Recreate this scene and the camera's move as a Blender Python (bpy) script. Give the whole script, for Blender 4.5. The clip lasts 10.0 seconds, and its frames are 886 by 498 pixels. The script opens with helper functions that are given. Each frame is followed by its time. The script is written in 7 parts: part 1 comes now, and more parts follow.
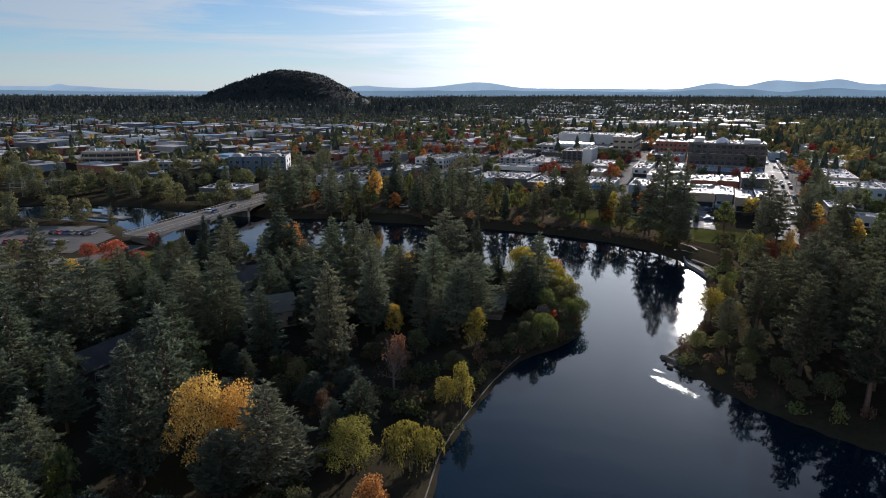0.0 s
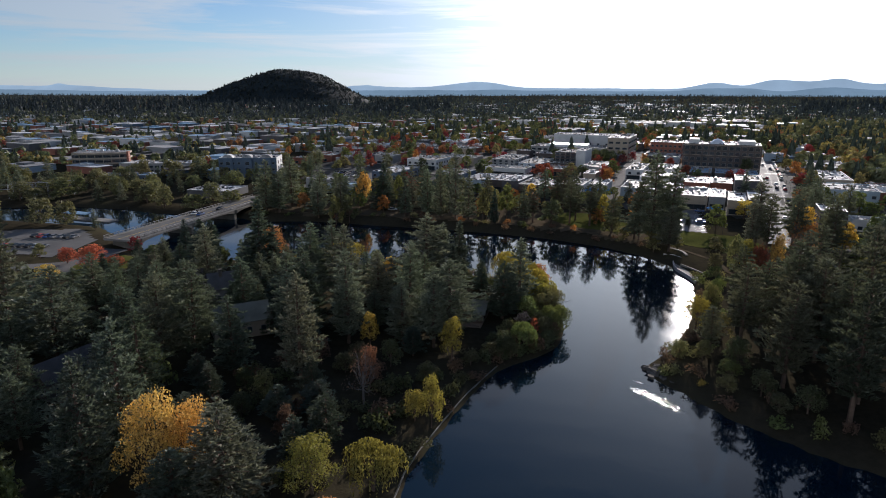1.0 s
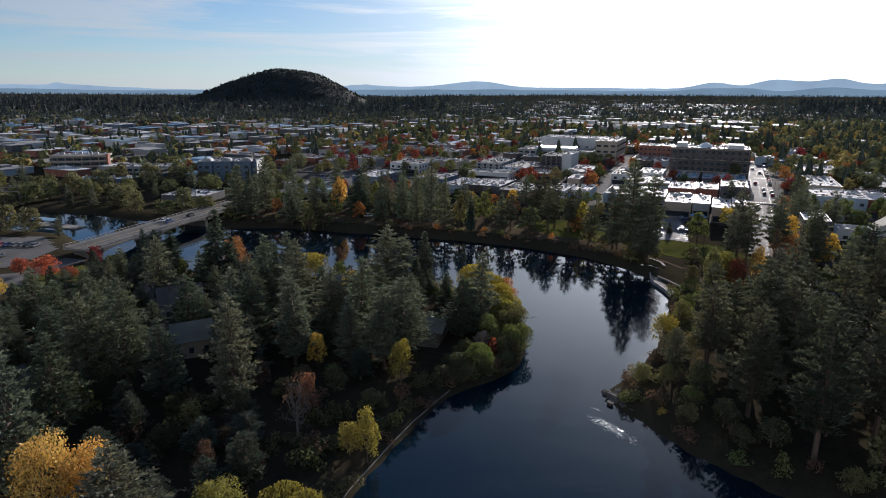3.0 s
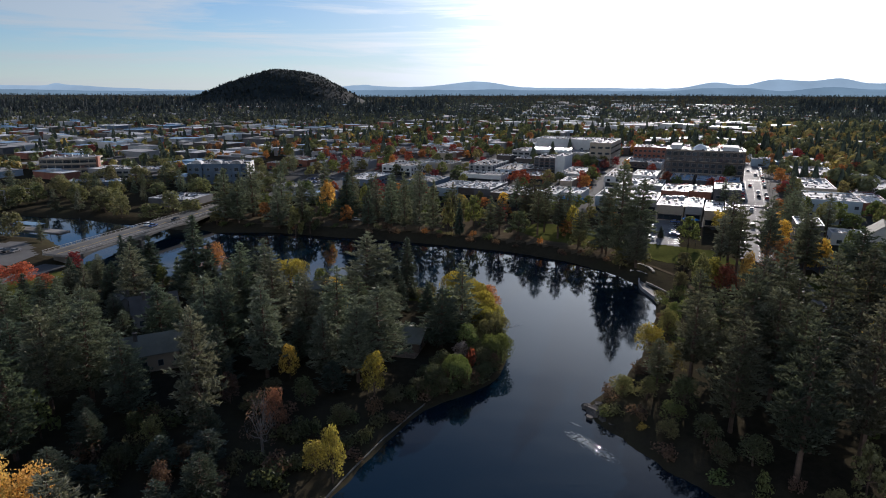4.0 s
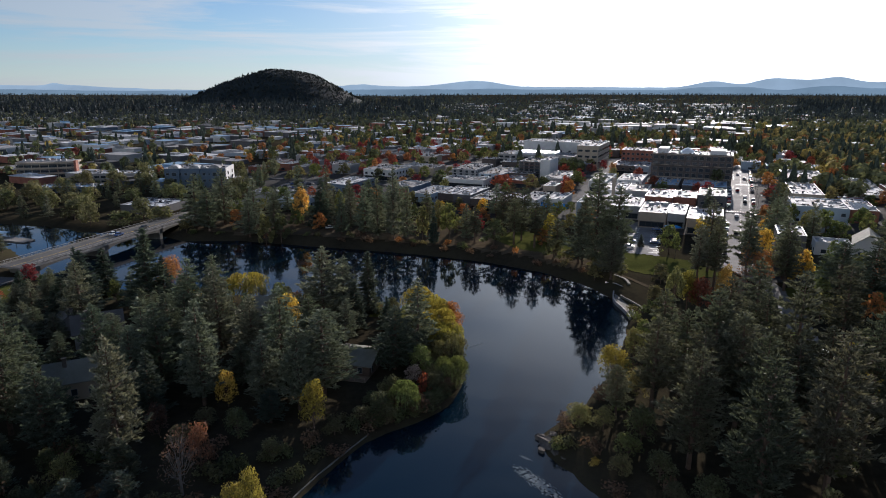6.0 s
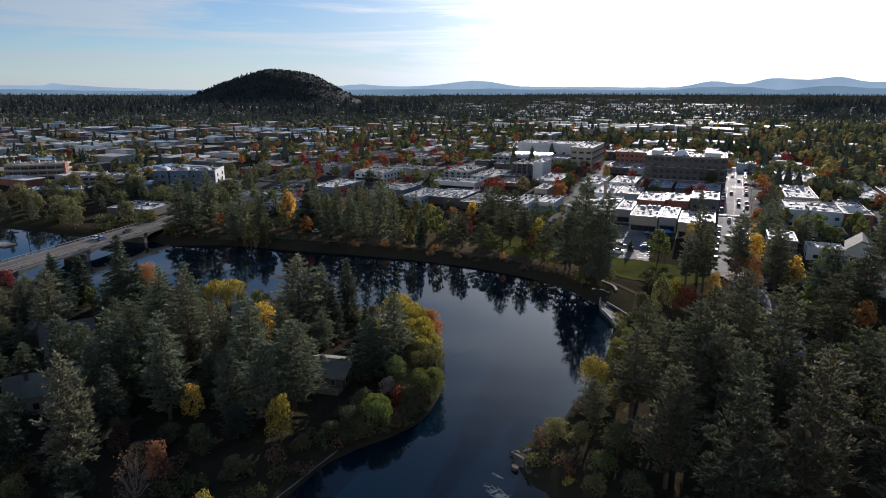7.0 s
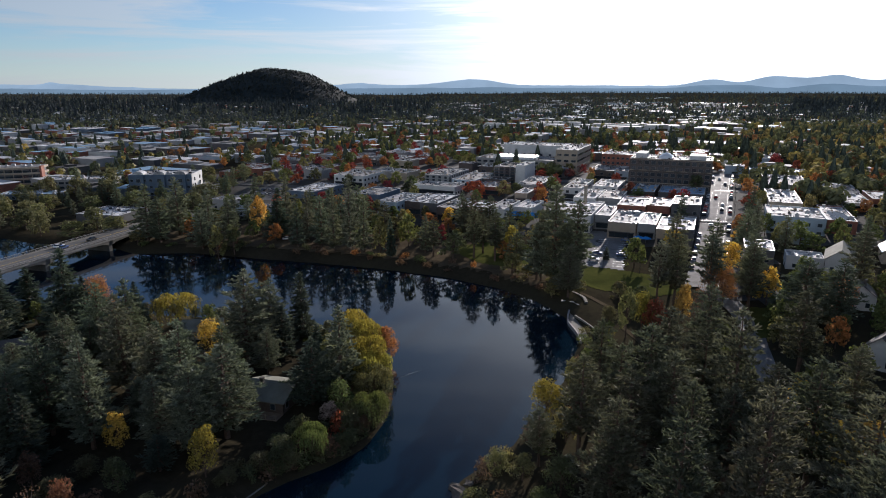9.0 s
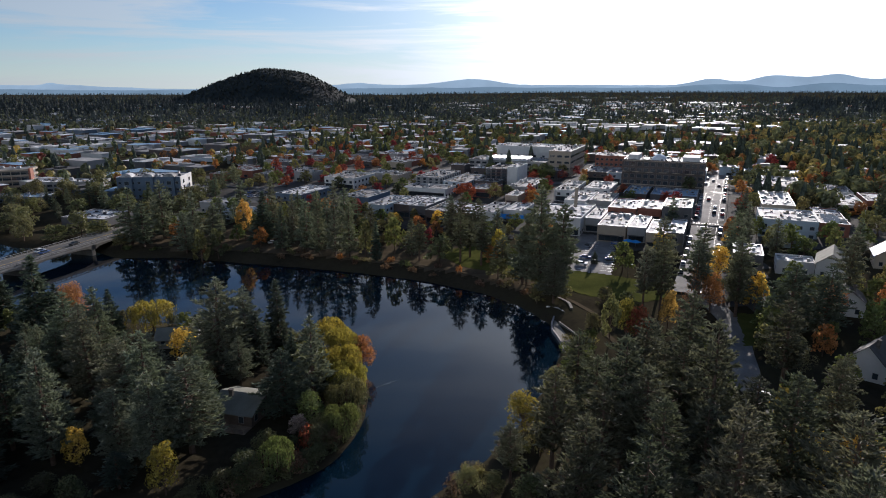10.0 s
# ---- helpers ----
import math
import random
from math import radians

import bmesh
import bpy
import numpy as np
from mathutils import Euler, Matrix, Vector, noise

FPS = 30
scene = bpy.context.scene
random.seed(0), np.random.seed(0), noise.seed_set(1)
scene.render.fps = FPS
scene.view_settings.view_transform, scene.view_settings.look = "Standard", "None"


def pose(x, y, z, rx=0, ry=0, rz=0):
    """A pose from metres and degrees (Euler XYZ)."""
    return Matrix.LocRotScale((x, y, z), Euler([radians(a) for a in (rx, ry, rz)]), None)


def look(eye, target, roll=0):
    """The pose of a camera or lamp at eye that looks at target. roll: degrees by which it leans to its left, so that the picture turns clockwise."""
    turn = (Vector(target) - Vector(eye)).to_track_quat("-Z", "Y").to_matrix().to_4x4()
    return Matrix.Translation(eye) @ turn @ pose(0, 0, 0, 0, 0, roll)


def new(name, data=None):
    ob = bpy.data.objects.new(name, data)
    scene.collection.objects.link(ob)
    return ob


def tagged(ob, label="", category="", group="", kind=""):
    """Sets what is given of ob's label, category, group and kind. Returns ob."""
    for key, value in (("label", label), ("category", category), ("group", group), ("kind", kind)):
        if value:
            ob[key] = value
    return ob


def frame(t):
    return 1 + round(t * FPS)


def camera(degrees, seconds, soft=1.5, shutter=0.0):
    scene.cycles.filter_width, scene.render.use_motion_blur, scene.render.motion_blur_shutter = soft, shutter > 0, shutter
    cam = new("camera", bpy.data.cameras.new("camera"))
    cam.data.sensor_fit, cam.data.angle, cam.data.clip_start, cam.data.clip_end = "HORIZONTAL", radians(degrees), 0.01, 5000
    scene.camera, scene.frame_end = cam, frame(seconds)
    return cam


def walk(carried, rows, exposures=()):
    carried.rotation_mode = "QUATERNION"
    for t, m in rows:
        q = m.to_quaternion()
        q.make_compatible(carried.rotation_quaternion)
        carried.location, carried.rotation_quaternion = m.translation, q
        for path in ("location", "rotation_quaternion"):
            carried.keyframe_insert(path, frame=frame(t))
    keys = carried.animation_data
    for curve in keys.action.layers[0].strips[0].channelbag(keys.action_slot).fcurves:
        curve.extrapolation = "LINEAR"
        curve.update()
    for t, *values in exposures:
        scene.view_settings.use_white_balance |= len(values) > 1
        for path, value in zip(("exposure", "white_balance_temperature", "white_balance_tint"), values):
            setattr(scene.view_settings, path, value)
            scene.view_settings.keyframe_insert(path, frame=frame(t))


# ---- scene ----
cam = camera(70.0, 10.0, 1.0)
PATH = [
    (0, (-0.212, 1.259, 60.559), (-0.207, 3.199, 60.071), 0.3),
    (0.5, (2.642, 3.312, 60.962), (2.645, 5.251, 60.473), 0.3),
    (1, (5.563, 5.248, 61.465), (5.565, 7.188, 60.975), 0.3),
    (1.5, (8.393, 7.286, 61.927), (8.395, 9.225, 61.437), 0.3),
    (2, (11.215, 9.406, 62.495), (11.215, 11.345, 62.004), 0.3),
    (2.5, (13.922, 11.618, 62.965), (13.923, 13.557, 62.474), 0.3),
    (3.8, (20.745, 17.25, 64.319), (20.747, 19.188, 63.824), 0.5),
    (4, (21.893, 18.18, 64.417), (21.893, 20.119, 63.925), 0.3),
    (4.5, (24.61, 20.298, 64.993), (24.61, 22.237, 64.501), 0.3),
    (5, (27.367, 22.592, 65.62), (27.367, 24.531, 65.127), 0.2),
    (5.5, (30.097, 24.78, 66.174), (30.097, 26.718, 65.68), 0.2),
    (7, (38.386, 31.214, 67.62), (38.384, 33.151, 67.125), 0.2),
    (7.5, (41.135, 33.364, 68.149), (41.134, 35.302, 67.653), 0.1),
    (8, (44.032, 35.373, 68.667), (44.03, 37.311, 68.169), 0.1),
    (8.5, (47.082, 37.222, 69.267), (47.08, 39.159, 68.768), 0.1),
    (9, (50.046, 39.135, 69.766), (50.044, 41.071, 69.266), 0.1),
    (9.5, (52.928, 41.114, 70.248), (52.925, 43.05, 69.747), 0.0),
    (10, (55.78, 43.085, 70.601), (55.776, 45.021, 70.1), 0.0),
]
walk(cam, [(t, look(eye, target, roll)) for t, eye, target, roll in PATH], [(0, 0.52, 5850, 15), (10, 0.52, 5850, 15)])

# ---------------------------------------------------------------- light
SUN_AZ, SUN_EL = radians(22.3), radians(15.7)      # azimuth measured from +y towards +x
SUN_DIR = Vector((math.sin(SUN_AZ) * math.cos(SUN_EL), math.cos(SUN_AZ) * math.cos(SUN_EL), math.sin(SUN_EL)))
sun_data = bpy.data.lights.new("sun", "SUN")
sun_data.energy, sun_data.angle, sun_data.color = 5.0, radians(0.53), (1.0, 0.88, 0.74)
sun = new("sun", sun_data)
sun.matrix_world = look(SUN_DIR * 900, (0, 0, 0))


def nodes_of(tree):
    """Short makers for nodes and links in a node tree."""
    def make(kind, **values):
        node = tree.nodes.new(kind)
        for key, value in values.items():
            if key in node.inputs:
                node.inputs[key].default_value = value
        return node

    def link(a, b):
        tree.links.new(a, b)
    return make, link


def math_node(tree, op, a, b=None, clamp=False):
    n = tree.nodes.new("ShaderNodeMath")
    n.operation, n.use_clamp = op, clamp
    for i, value in enumerate((a, b)):
        if value is None:
            continue
        if isinstance(value, (int, float)):
            n.inputs[i].default_value = value
        else:
            tree.links.new(value, n.inputs[i])
    return n.outputs[0]


def mix_rgb(tree, fac, a, b, blend="MIX"):
    n = tree.nodes.new("ShaderNodeMix")
    n.data_type, n.blend_type = "RGBA", blend
    for sock, value in ((n.inputs[0], fac), (n.inputs[6], a), (n.inputs[7], b)):
        if isinstance(value, (int, float)):
            sock.default_value = value
        elif isinstance(value, tuple):
            sock.default_value = (*value, 1.0)[:4]
        else:
            tree.links.new(value, sock)
    return n.outputs[2]


def ramp(tree, fac, stops):
    n = tree.nodes.new("ShaderNodeValToRGB")
    el = n.color_ramp.elements
    while len(el) < len(stops):
        el.new(0.5)
    for e, (p, c) in zip(el, stops):
        e.position = p
        e.color = (*c, 1.0) if isinstance(c, tuple) else (c, c, c, 1.0)
    tree.links.new(fac, n.inputs[0])
    return n.outputs[0]


def noise_node(tree, vector, scale, detail=4.0, rough=0.55, distort=0.0):
    n = tree.nodes.new("ShaderNodeTexNoise")
    n.inputs["Scale"].default_value = scale
    n.inputs["Detail"].default_value = detail
    n.inputs["Roughness"].default_value = rough
    n.inputs["Distortion"].default_value = distort
    if vector is not None:
        tree.links.new(vector, n.inputs["Vector"])
    return n.outputs["Fac"]


SKY_STRENGTH = 0.055
CLOUD = 0.76
world = bpy.data.worlds.new("sky")
scene.world = world
world.use_nodes = True
wt = world.node_tree
wt.nodes.clear()
make, link = nodes_of(wt)
sky = wt.nodes.new("ShaderNodeTexSky")
sky.sky_type, sky.sun_disc = "NISHITA", False
sky.sun_elevation, sky.sun_rotation = SUN_EL, SUN_AZ
sky.altitude, sky.air_density, sky.dust_density, sky.ozone_density = 1100, 1.0, 0.25, 2.0
coords = wt.nodes.new("ShaderNodeTexCoord")
# thin cirrus, drawn out sideways, and the bright veil round the sun
mapping = wt.nodes.new("ShaderNodeMapping")
mapping.inputs["Scale"].default_value = (1.0, 1.0, 13.0)
mapping.inputs["Rotation"].default_value = (0.0, radians(-3), radians(20))
link(coords.outputs["Generated"], mapping.inputs["Vector"])
streaks = noise_node(wt, mapping.outputs["Vector"], 2.7, 10.0, 0.62, 0.6)
cover = ramp(wt, streaks, [(0.43, 0.0), (0.60, 1.0)])
dot = wt.nodes.new("ShaderNodeVectorMath")
dot.operation = "DOT_PRODUCT"
link(coords.outputs["Generated"], dot.inputs[0])
dot.inputs[1].default_value = SUN_DIR
near_sun = math_node(wt, "MAXIMUM", dot.outputs["Value"], 0.0)
veil = math_node(wt, "POWER", near_sun, 8.5)
glow = math_node(wt, "POWER", near_sun, 22.0)
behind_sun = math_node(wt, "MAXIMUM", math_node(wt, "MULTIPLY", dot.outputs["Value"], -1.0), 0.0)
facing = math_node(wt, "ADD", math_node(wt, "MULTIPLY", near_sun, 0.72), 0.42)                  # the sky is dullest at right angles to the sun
# unseen sky opposite the sun brightened to fill the shaded near sides
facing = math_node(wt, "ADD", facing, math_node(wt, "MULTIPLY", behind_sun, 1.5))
sep = wt.nodes.new("ShaderNodeSeparateXYZ")
link(coords.outputs["Generated"], sep.inputs[0])
high = ramp(wt, sep.outputs["Z"], [(0.22, 1.0), (0.60, 0.24)])
low = ramp(wt, sep.outputs["Z"], [(0.16, 1.0), (0.46, 0.42)])          # the veil thins out towards the zenith
haze = math_node(wt, "POWER", math_node(wt, "SUBTRACT", 1.0, math_node(wt, "ABSOLUTE", sep.outputs["Z"]), clamp=True), 16.0)
cloud_amount = math_node(wt, "ADD", math_node(wt, "MULTIPLY", math_node(wt, "MULTIPLY", cover, 0.62), low), math_node(wt, "MULTIPLY", veil, 1.15), clamp=True)
cloud_amount = math_node(wt, "MULTIPLY", cloud_amount, high)
cloud_amount = math_node(wt, "ADD", cloud_amount, math_node(wt, "MULTIPLY", behind_sun, 0.75), clamp=True)     # unseen veil behind the camera, added as fill light
sky_colour = mix_rgb(wt, 1.0, sky.outputs["Color"], (0.76 * SKY_STRENGTH, 0.98 * SKY_STRENGTH, 1.16 * SKY_STRENGTH), "MULTIPLY")
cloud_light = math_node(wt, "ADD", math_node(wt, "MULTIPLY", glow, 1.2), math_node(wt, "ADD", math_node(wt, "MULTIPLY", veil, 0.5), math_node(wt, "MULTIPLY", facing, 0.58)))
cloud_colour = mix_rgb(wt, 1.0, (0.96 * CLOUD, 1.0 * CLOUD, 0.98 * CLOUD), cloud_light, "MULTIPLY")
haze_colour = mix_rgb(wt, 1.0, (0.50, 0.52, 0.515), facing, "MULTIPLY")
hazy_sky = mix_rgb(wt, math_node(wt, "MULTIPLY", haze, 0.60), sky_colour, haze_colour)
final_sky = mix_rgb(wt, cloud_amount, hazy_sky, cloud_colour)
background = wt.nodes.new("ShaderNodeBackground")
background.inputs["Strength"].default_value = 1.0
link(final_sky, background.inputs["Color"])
out = wt.nodes.new("ShaderNodeOutputWorld")
link(background.outputs[0], out.inputs["Surface"])


# ---------------------------------------------------------------- materials
def material(name, colour, rough=0.7, spec=0.4, metal=0.0, vary=0.25, scale=0.6, grain=6.0, bump=0.15, hue=(1.0, 1.0, 1.0), per_object=0.0, ior=None, alt=None):
    """A weathered opaque surface: broad stains, fine grain and relief in object space."""
    m = bpy.data.materials.new(name)
    m.use_nodes = True
    t = m.node_tree
    b = t.nodes["Principled BSDF"]
    tc = t.nodes.new("ShaderNodeTexCoord")
    vec = tc.outputs["Object"]
    broad = noise_node(t, vec, scale, 5.0, 0.6)
    fine = noise_node(t, vec, grain, 6.0, 0.65)
    both = math_node(t, "ADD", math_node(t, "MULTIPLY", broad, 0.65), math_node(t, "MULTIPLY", fine, 0.35))
    dark = tuple(c * (1 - vary) for c in colour)
    light = tuple(min(1.0, c * (1 + vary) * h) for c, h in zip(colour, hue)) if alt is None else alt
    col = ramp(t, both, [(0.32, dark), (0.68, light)])
    if per_object:
        info = t.nodes.new("ShaderNodeObjectInfo")
        level = math_node(t, "ADD", math_node(t, "MULTIPLY", info.outputs["Random"], 2 * per_object), 1 - per_object)
        comb = t.nodes.new("ShaderNodeCombineColor")
        for i in range(3):
            t.links.new(level, comb.inputs[i])
        col = mix_rgb(t, 1.0, col, comb.outputs[0], "MULTIPLY")
    t.links.new(col, b.inputs["Base Color"])
    b.inputs["Roughness"].default_value = rough
    b.inputs["Specular IOR Level"].default_value = spec
    b.inputs["Metallic"].default_value = metal
    if ior:
        b.inputs["IOR"].default_value = ior
    if bump:
        bp = t.nodes.new("ShaderNodeBump")
        bp.inputs["Strength"].default_value = bump
        bp.inputs["Distance"].default_value = 0.05
        t.links.new(fine, bp.inputs["Height"])
        t.links.new(bp.outputs[0], b.inputs["Normal"])
    return m


def leaf_material(name, through_light=0.3, gloss=0.03):
    """Foliage: the object's own colour, varied leaf by leaf, part of the light passing through."""
    m = bpy.data.materials.new(name)
    m.use_nodes = True
    t = m.node_tree
    t.nodes.clear()
    info = t.nodes.new("ShaderNodeObjectInfo")
    geo = t.nodes.new("ShaderNodeNewGeometry")
    tc = t.nodes.new("ShaderNodeTexCoord")
    patch = noise_node(t, tc.outputs["Object"], 0.35, 3.0)
    level = math_node(t, "ADD", math_node(t, "MULTIPLY", geo.outputs["Random Per Island"], 0.8), math_node(t, "MULTIPLY", patch, 0.9))
    level = math_node(t, "ADD", level, 0.15)
    comb = t.nodes.new("ShaderNodeCombineColor")
    for i in range(3):
        t.links.new(level, comb.inputs[i])
    col = mix_rgb(t, 1.0, info.outputs["Color"], comb.outputs[0], "MULTIPLY")
    warm = mix_rgb(t, 1.0, col, (1.12, 1.02, 0.85), "MULTIPLY")
    col = mix_rgb(t, math_node(t, "MULTIPLY", info.outputs["Random"], 0.6), col, warm)
    dif = t.nodes.new("ShaderNodeBsdfDiffuse")
    tra = t.nodes.new("ShaderNodeBsdfTranslucent")
    glo = t.nodes.new("ShaderNodeBsdfGlossy")
    glo.inputs["Roughness"].default_value = 0.6
    t.links.new(col, dif.inputs["Color"])
    t.links.new(mix_rgb(t, 1.0, col, (1.03, 1.05, 0.84), "MULTIPLY"), tra.inputs["Color"])
    a = t.nodes.new("ShaderNodeMixShader")
    a.inputs[0].default_value = through_light
    t.links.new(dif.outputs[0], a.inputs[1])
    t.links.new(tra.outputs[0], a.inputs[2])
    b = t.nodes.new("ShaderNodeMixShader")
    b.inputs[0].default_value = gloss
    t.links.new(a.outputs[0], b.inputs[1])
    t.links.new(glo.outputs[0], b.inputs[2])
    o = t.nodes.new("ShaderNodeOutputMaterial")
    t.links.new(b.outputs[0], o.inputs["Surface"])
    return m


LEAF = leaf_material("leaves", 0.34)
NEEDLE = leaf_material("needles", 0.32, 0.03)
FAR_LEAF = leaf_material("far_leaves", 0.36)
FAR_NEEDLE = leaf_material("far_needles", 0.16, 0.01)
BARK = material("bark", (0.11, 0.075, 0.055), 0.9, 0.2, vary=0.45, scale=1.2, grain=9, bump=0.6)
PALE_BARK = material("pale_bark", (0.16, 0.14, 0.125), 0.9, 0.2, vary=0.35, scale=1.2, grain=9, bump=0.5)
ROCK = material("basalt", (0.10, 0.09, 0.08), 0.95, 0.1, vary=0.45, scale=0.8, grain=4, bump=0.7)
CONCRETE = material("concrete", (0.26, 0.25, 0.235), 0.85, 0.35, vary=0.25, scale=0.25, grain=5)
# darker concrete: stains, plus painted shade on bridge sides and landing
OLD_SHADED_CONCRETE = material("stained_shaded_concrete", (0.15, 0.14, 0.12), 0.9, 0.25, vary=0.35, scale=0.4, grain=5)
ASPHALT = material("asphalt", (0.115, 0.113, 0.11), 0.95, 0.04, vary=0.3, scale=0.08, grain=6)
# paler worn asphalt with the low sun's glare put into its base colour
WORN_GLARE_ASPHALT = material("worn_glare_asphalt", (0.17, 0.165, 0.158), 0.85, 0.06, vary=0.4, scale=0.12, grain=3)
TOWN_GROUND = material("town_asphalt", (0.06, 0.058, 0.055), 0.95, 0.03, vary=0.45, scale=0.05, grain=1.2, alt=(0.11, 0.105, 0.095))
PAVING = material("paving", (0.19, 0.18, 0.165), 0.85, 0.3, vary=0.22, scale=0.15, grain=4)
GRASS = material("lawn_grass", (0.058, 0.072, 0.023), 1.0, 0.0, vary=0.35, scale=0.12, grain=2.5, bump=0.4, hue=(1.35, 1.1, 1.0))
DRY_GRASS = material("dry_grass", (0.085, 0.068, 0.046), 1.0, 0.0, vary=0.4, scale=0.15, grain=3, bump=0.4)
WHITE_PAINT = material("white_paint", (0.72, 0.72, 0.70), 0.5, 0.4, vary=0.08, scale=0.5)
LINE_PAINT = material("line_paint", (0.34, 0.33, 0.31), 0.6, 0.4, vary=0.2, scale=0.8)
METAL = material("galvanised_metal", (0.36, 0.37, 0.38), 0.6, 0.4, metal=0.4, vary=0.15, scale=1.0)
DARK_METAL = material("dark_metal", (0.05, 0.05, 0.055), 0.45, 0.5, metal=0.5, vary=0.2)
STEEL_WOOD = material("old_timber", (0.23, 0.17, 0.12), 0.85, 0.3, vary=0.4, scale=1.0, grain=10, bump=0.4)
RUBBER = material("rubber", (0.02, 0.02, 0.02), 0.8, 0.3, vary=0.2)
ROOF_WHITE = material("white_membrane_roof", (0.36, 0.36, 0.36), 0.75, 0.08, vary=0.65, scale=0.16, grain=0.8, bump=0.2, per_object=0.5)
ROOF_GREY = material("grey_gravel_roof", (0.23, 0.225, 0.22), 0.8, 0.15, vary=0.25, scale=0.12, grain=2.0, bump=0.15, per_object=0.2)
ROOF_BLUE = material("blue_metal_roof", (0.17, 0.28, 0.39), 0.55, 0.4, vary=0.15, scale=0.15, grain=2.0, bump=0.08)
ROOF_DARK = material("dark_shingle_roof", (0.085, 0.082, 0.08), 0.85, 0.15, vary=0.3, scale=0.3, grain=5.0, bump=0.3, per_object=0.2)
ROOF_GREEN = material("grey_green_shingles", (0.17, 0.17, 0.14), 0.85, 0.12, vary=0.25, scale=0.3, grain=5.0, bump=0.3)
WALLS = {
    "white": material("white_stucco", (0.50, 0.495, 0.48), 0.8, 0.3, vary=0.12, scale=0.3),
    "grey": material("grey_stucco", (0.25, 0.248, 0.245), 0.8, 0.3, vary=0.15, scale=0.3),
    "tan": material("tan_stucco", (0.31, 0.26, 0.20), 0.8, 0.3, vary=0.15, scale=0.3),
    "brick": material("red_brick", (0.23, 0.095, 0.065), 0.85, 0.3, vary=0.3, scale=0.5, grain=8),
    "brown": material("brown_block", (0.082, 0.068, 0.062), 0.85, 0.3, vary=0.2, scale=0.3),
    "dark": material("dark_cladding", (0.085, 0.085, 0.09), 0.7, 0.4, vary=0.2, scale=0.3),
    "blue": material("pale_blue_stucco", (0.29, 0.35, 0.40), 0.8, 0.3, vary=0.12, scale=0.3),
    "slate": material("slate_blue_cladding", (0.085, 0.12, 0.165), 0.75, 0.3, vary=0.15, scale=0.3),
    "log": material("dark_log_wall", (0.10, 0.075, 0.06), 0.85, 0.3, vary=0.3, scale=0.8, grain=8),
}
GLASS = material("window_glass", (0.03, 0.04, 0.05), 0.06, 0.6, vary=0.1, bump=0.0, per_object=0.3)
SKYLIGHT = material("skylight_glass", (0.55, 0.58, 0.60), 0.17, 1.0, vary=0.05, bump=0.0)
CAR_PAINTS = [material("car_paint_" + n, c, 0.5, 0.22, vary=0.03, bump=0.0) for n, c in
              (("white", (0.62, 0.62, 0.62)), ("silver", (0.30, 0.31, 0.33)), ("black", (0.02, 0.02, 0.022)), ("red", (0.35, 0.03, 0.03)), ("blue", (0.05, 0.10, 0.25)), ("grey", (0.16, 0.16, 0.17)))]
BLUE_CANVAS = material("blue_canvas", (0.03, 0.22, 0.55), 0.8, 0.2, vary=0.1)

# ground: bare soil, needle litter and dry grass in patches
GROUND = bpy.data.materials.new("ground_soil")
GROUND.use_nodes = True
gt = GROUND.node_tree
gb = gt.nodes["Principled BSDF"]
gtc = gt.nodes.new("ShaderNodeTexCoord")
g1 = noise_node(gt, gtc.outputs["Object"], 0.03, 6.0, 0.65)
g2 = noise_node(gt, gtc.outputs["Object"], 0.6, 6.0, 0.7)
gcol = ramp(gt, math_node(gt, "ADD", math_node(gt, "MULTIPLY", g1, 0.6), math_node(gt, "MULTIPLY", g2, 0.4)),
            [(0.30, (0.020, 0.018, 0.013)), (0.50, (0.042, 0.036, 0.024)), (0.64, (0.050, 0.046, 0.026)), (0.80, (0.075, 0.062, 0.042))])
gt.links.new(gcol, gb.inputs["Base Color"])
gb.inputs["Roughness"].default_value = 0.95
gb.inputs["Specular IOR Level"].default_value = 0.0
gbump = gt.nodes.new("ShaderNodeBump")
gbump.inputs["Strength"].default_value, gbump.inputs["Distance"].default_value = 0.6, 0.3
gt.links.new(g2, gbump.inputs["Height"])
gt.links.new(gbump.outputs[0], gb.inputs["Normal"])

# calm dark river water with faint ripples and a smoother breeze pattern
WATER = bpy.data.materials.new("river_water")
WATER.use_nodes = True
t = WATER.node_tree
b = t.nodes["Principled BSDF"]
tc = t.nodes.new("ShaderNodeTexCoord")
b.inputs["Base Color"].default_value = (0.0022, 0.0100, 0.0200, 1)
b.inputs["IOR"].default_value = 1.33
b.inputs["Specular IOR Level"].default_value = 0.5
calm = noise_node(t, tc.outputs["Object"], 0.02, 3.0)
t.links.new(ramp(t, calm, [(0.35, 0.02), (0.7, 0.07)]), b.inputs["Roughness"])
w1 = noise_node(t, tc.outputs["Object"], 0.9, 3.0, 0.5)
w2 = noise_node(t, tc.outputs["Object"], 0.18, 2.0, 0.5)
bp = t.nodes.new("ShaderNodeBump")
bp.inputs["Strength"].default_value, bp.inputs["Distance"].default_value = 0.10, 0.06
t.links.new(math_node(t, "ADD", w1, math_node(t, "MULTIPLY", w2, 2.0)), bp.inputs["Height"])
t.links.new(bp.outputs[0], b.inputs["Normal"])


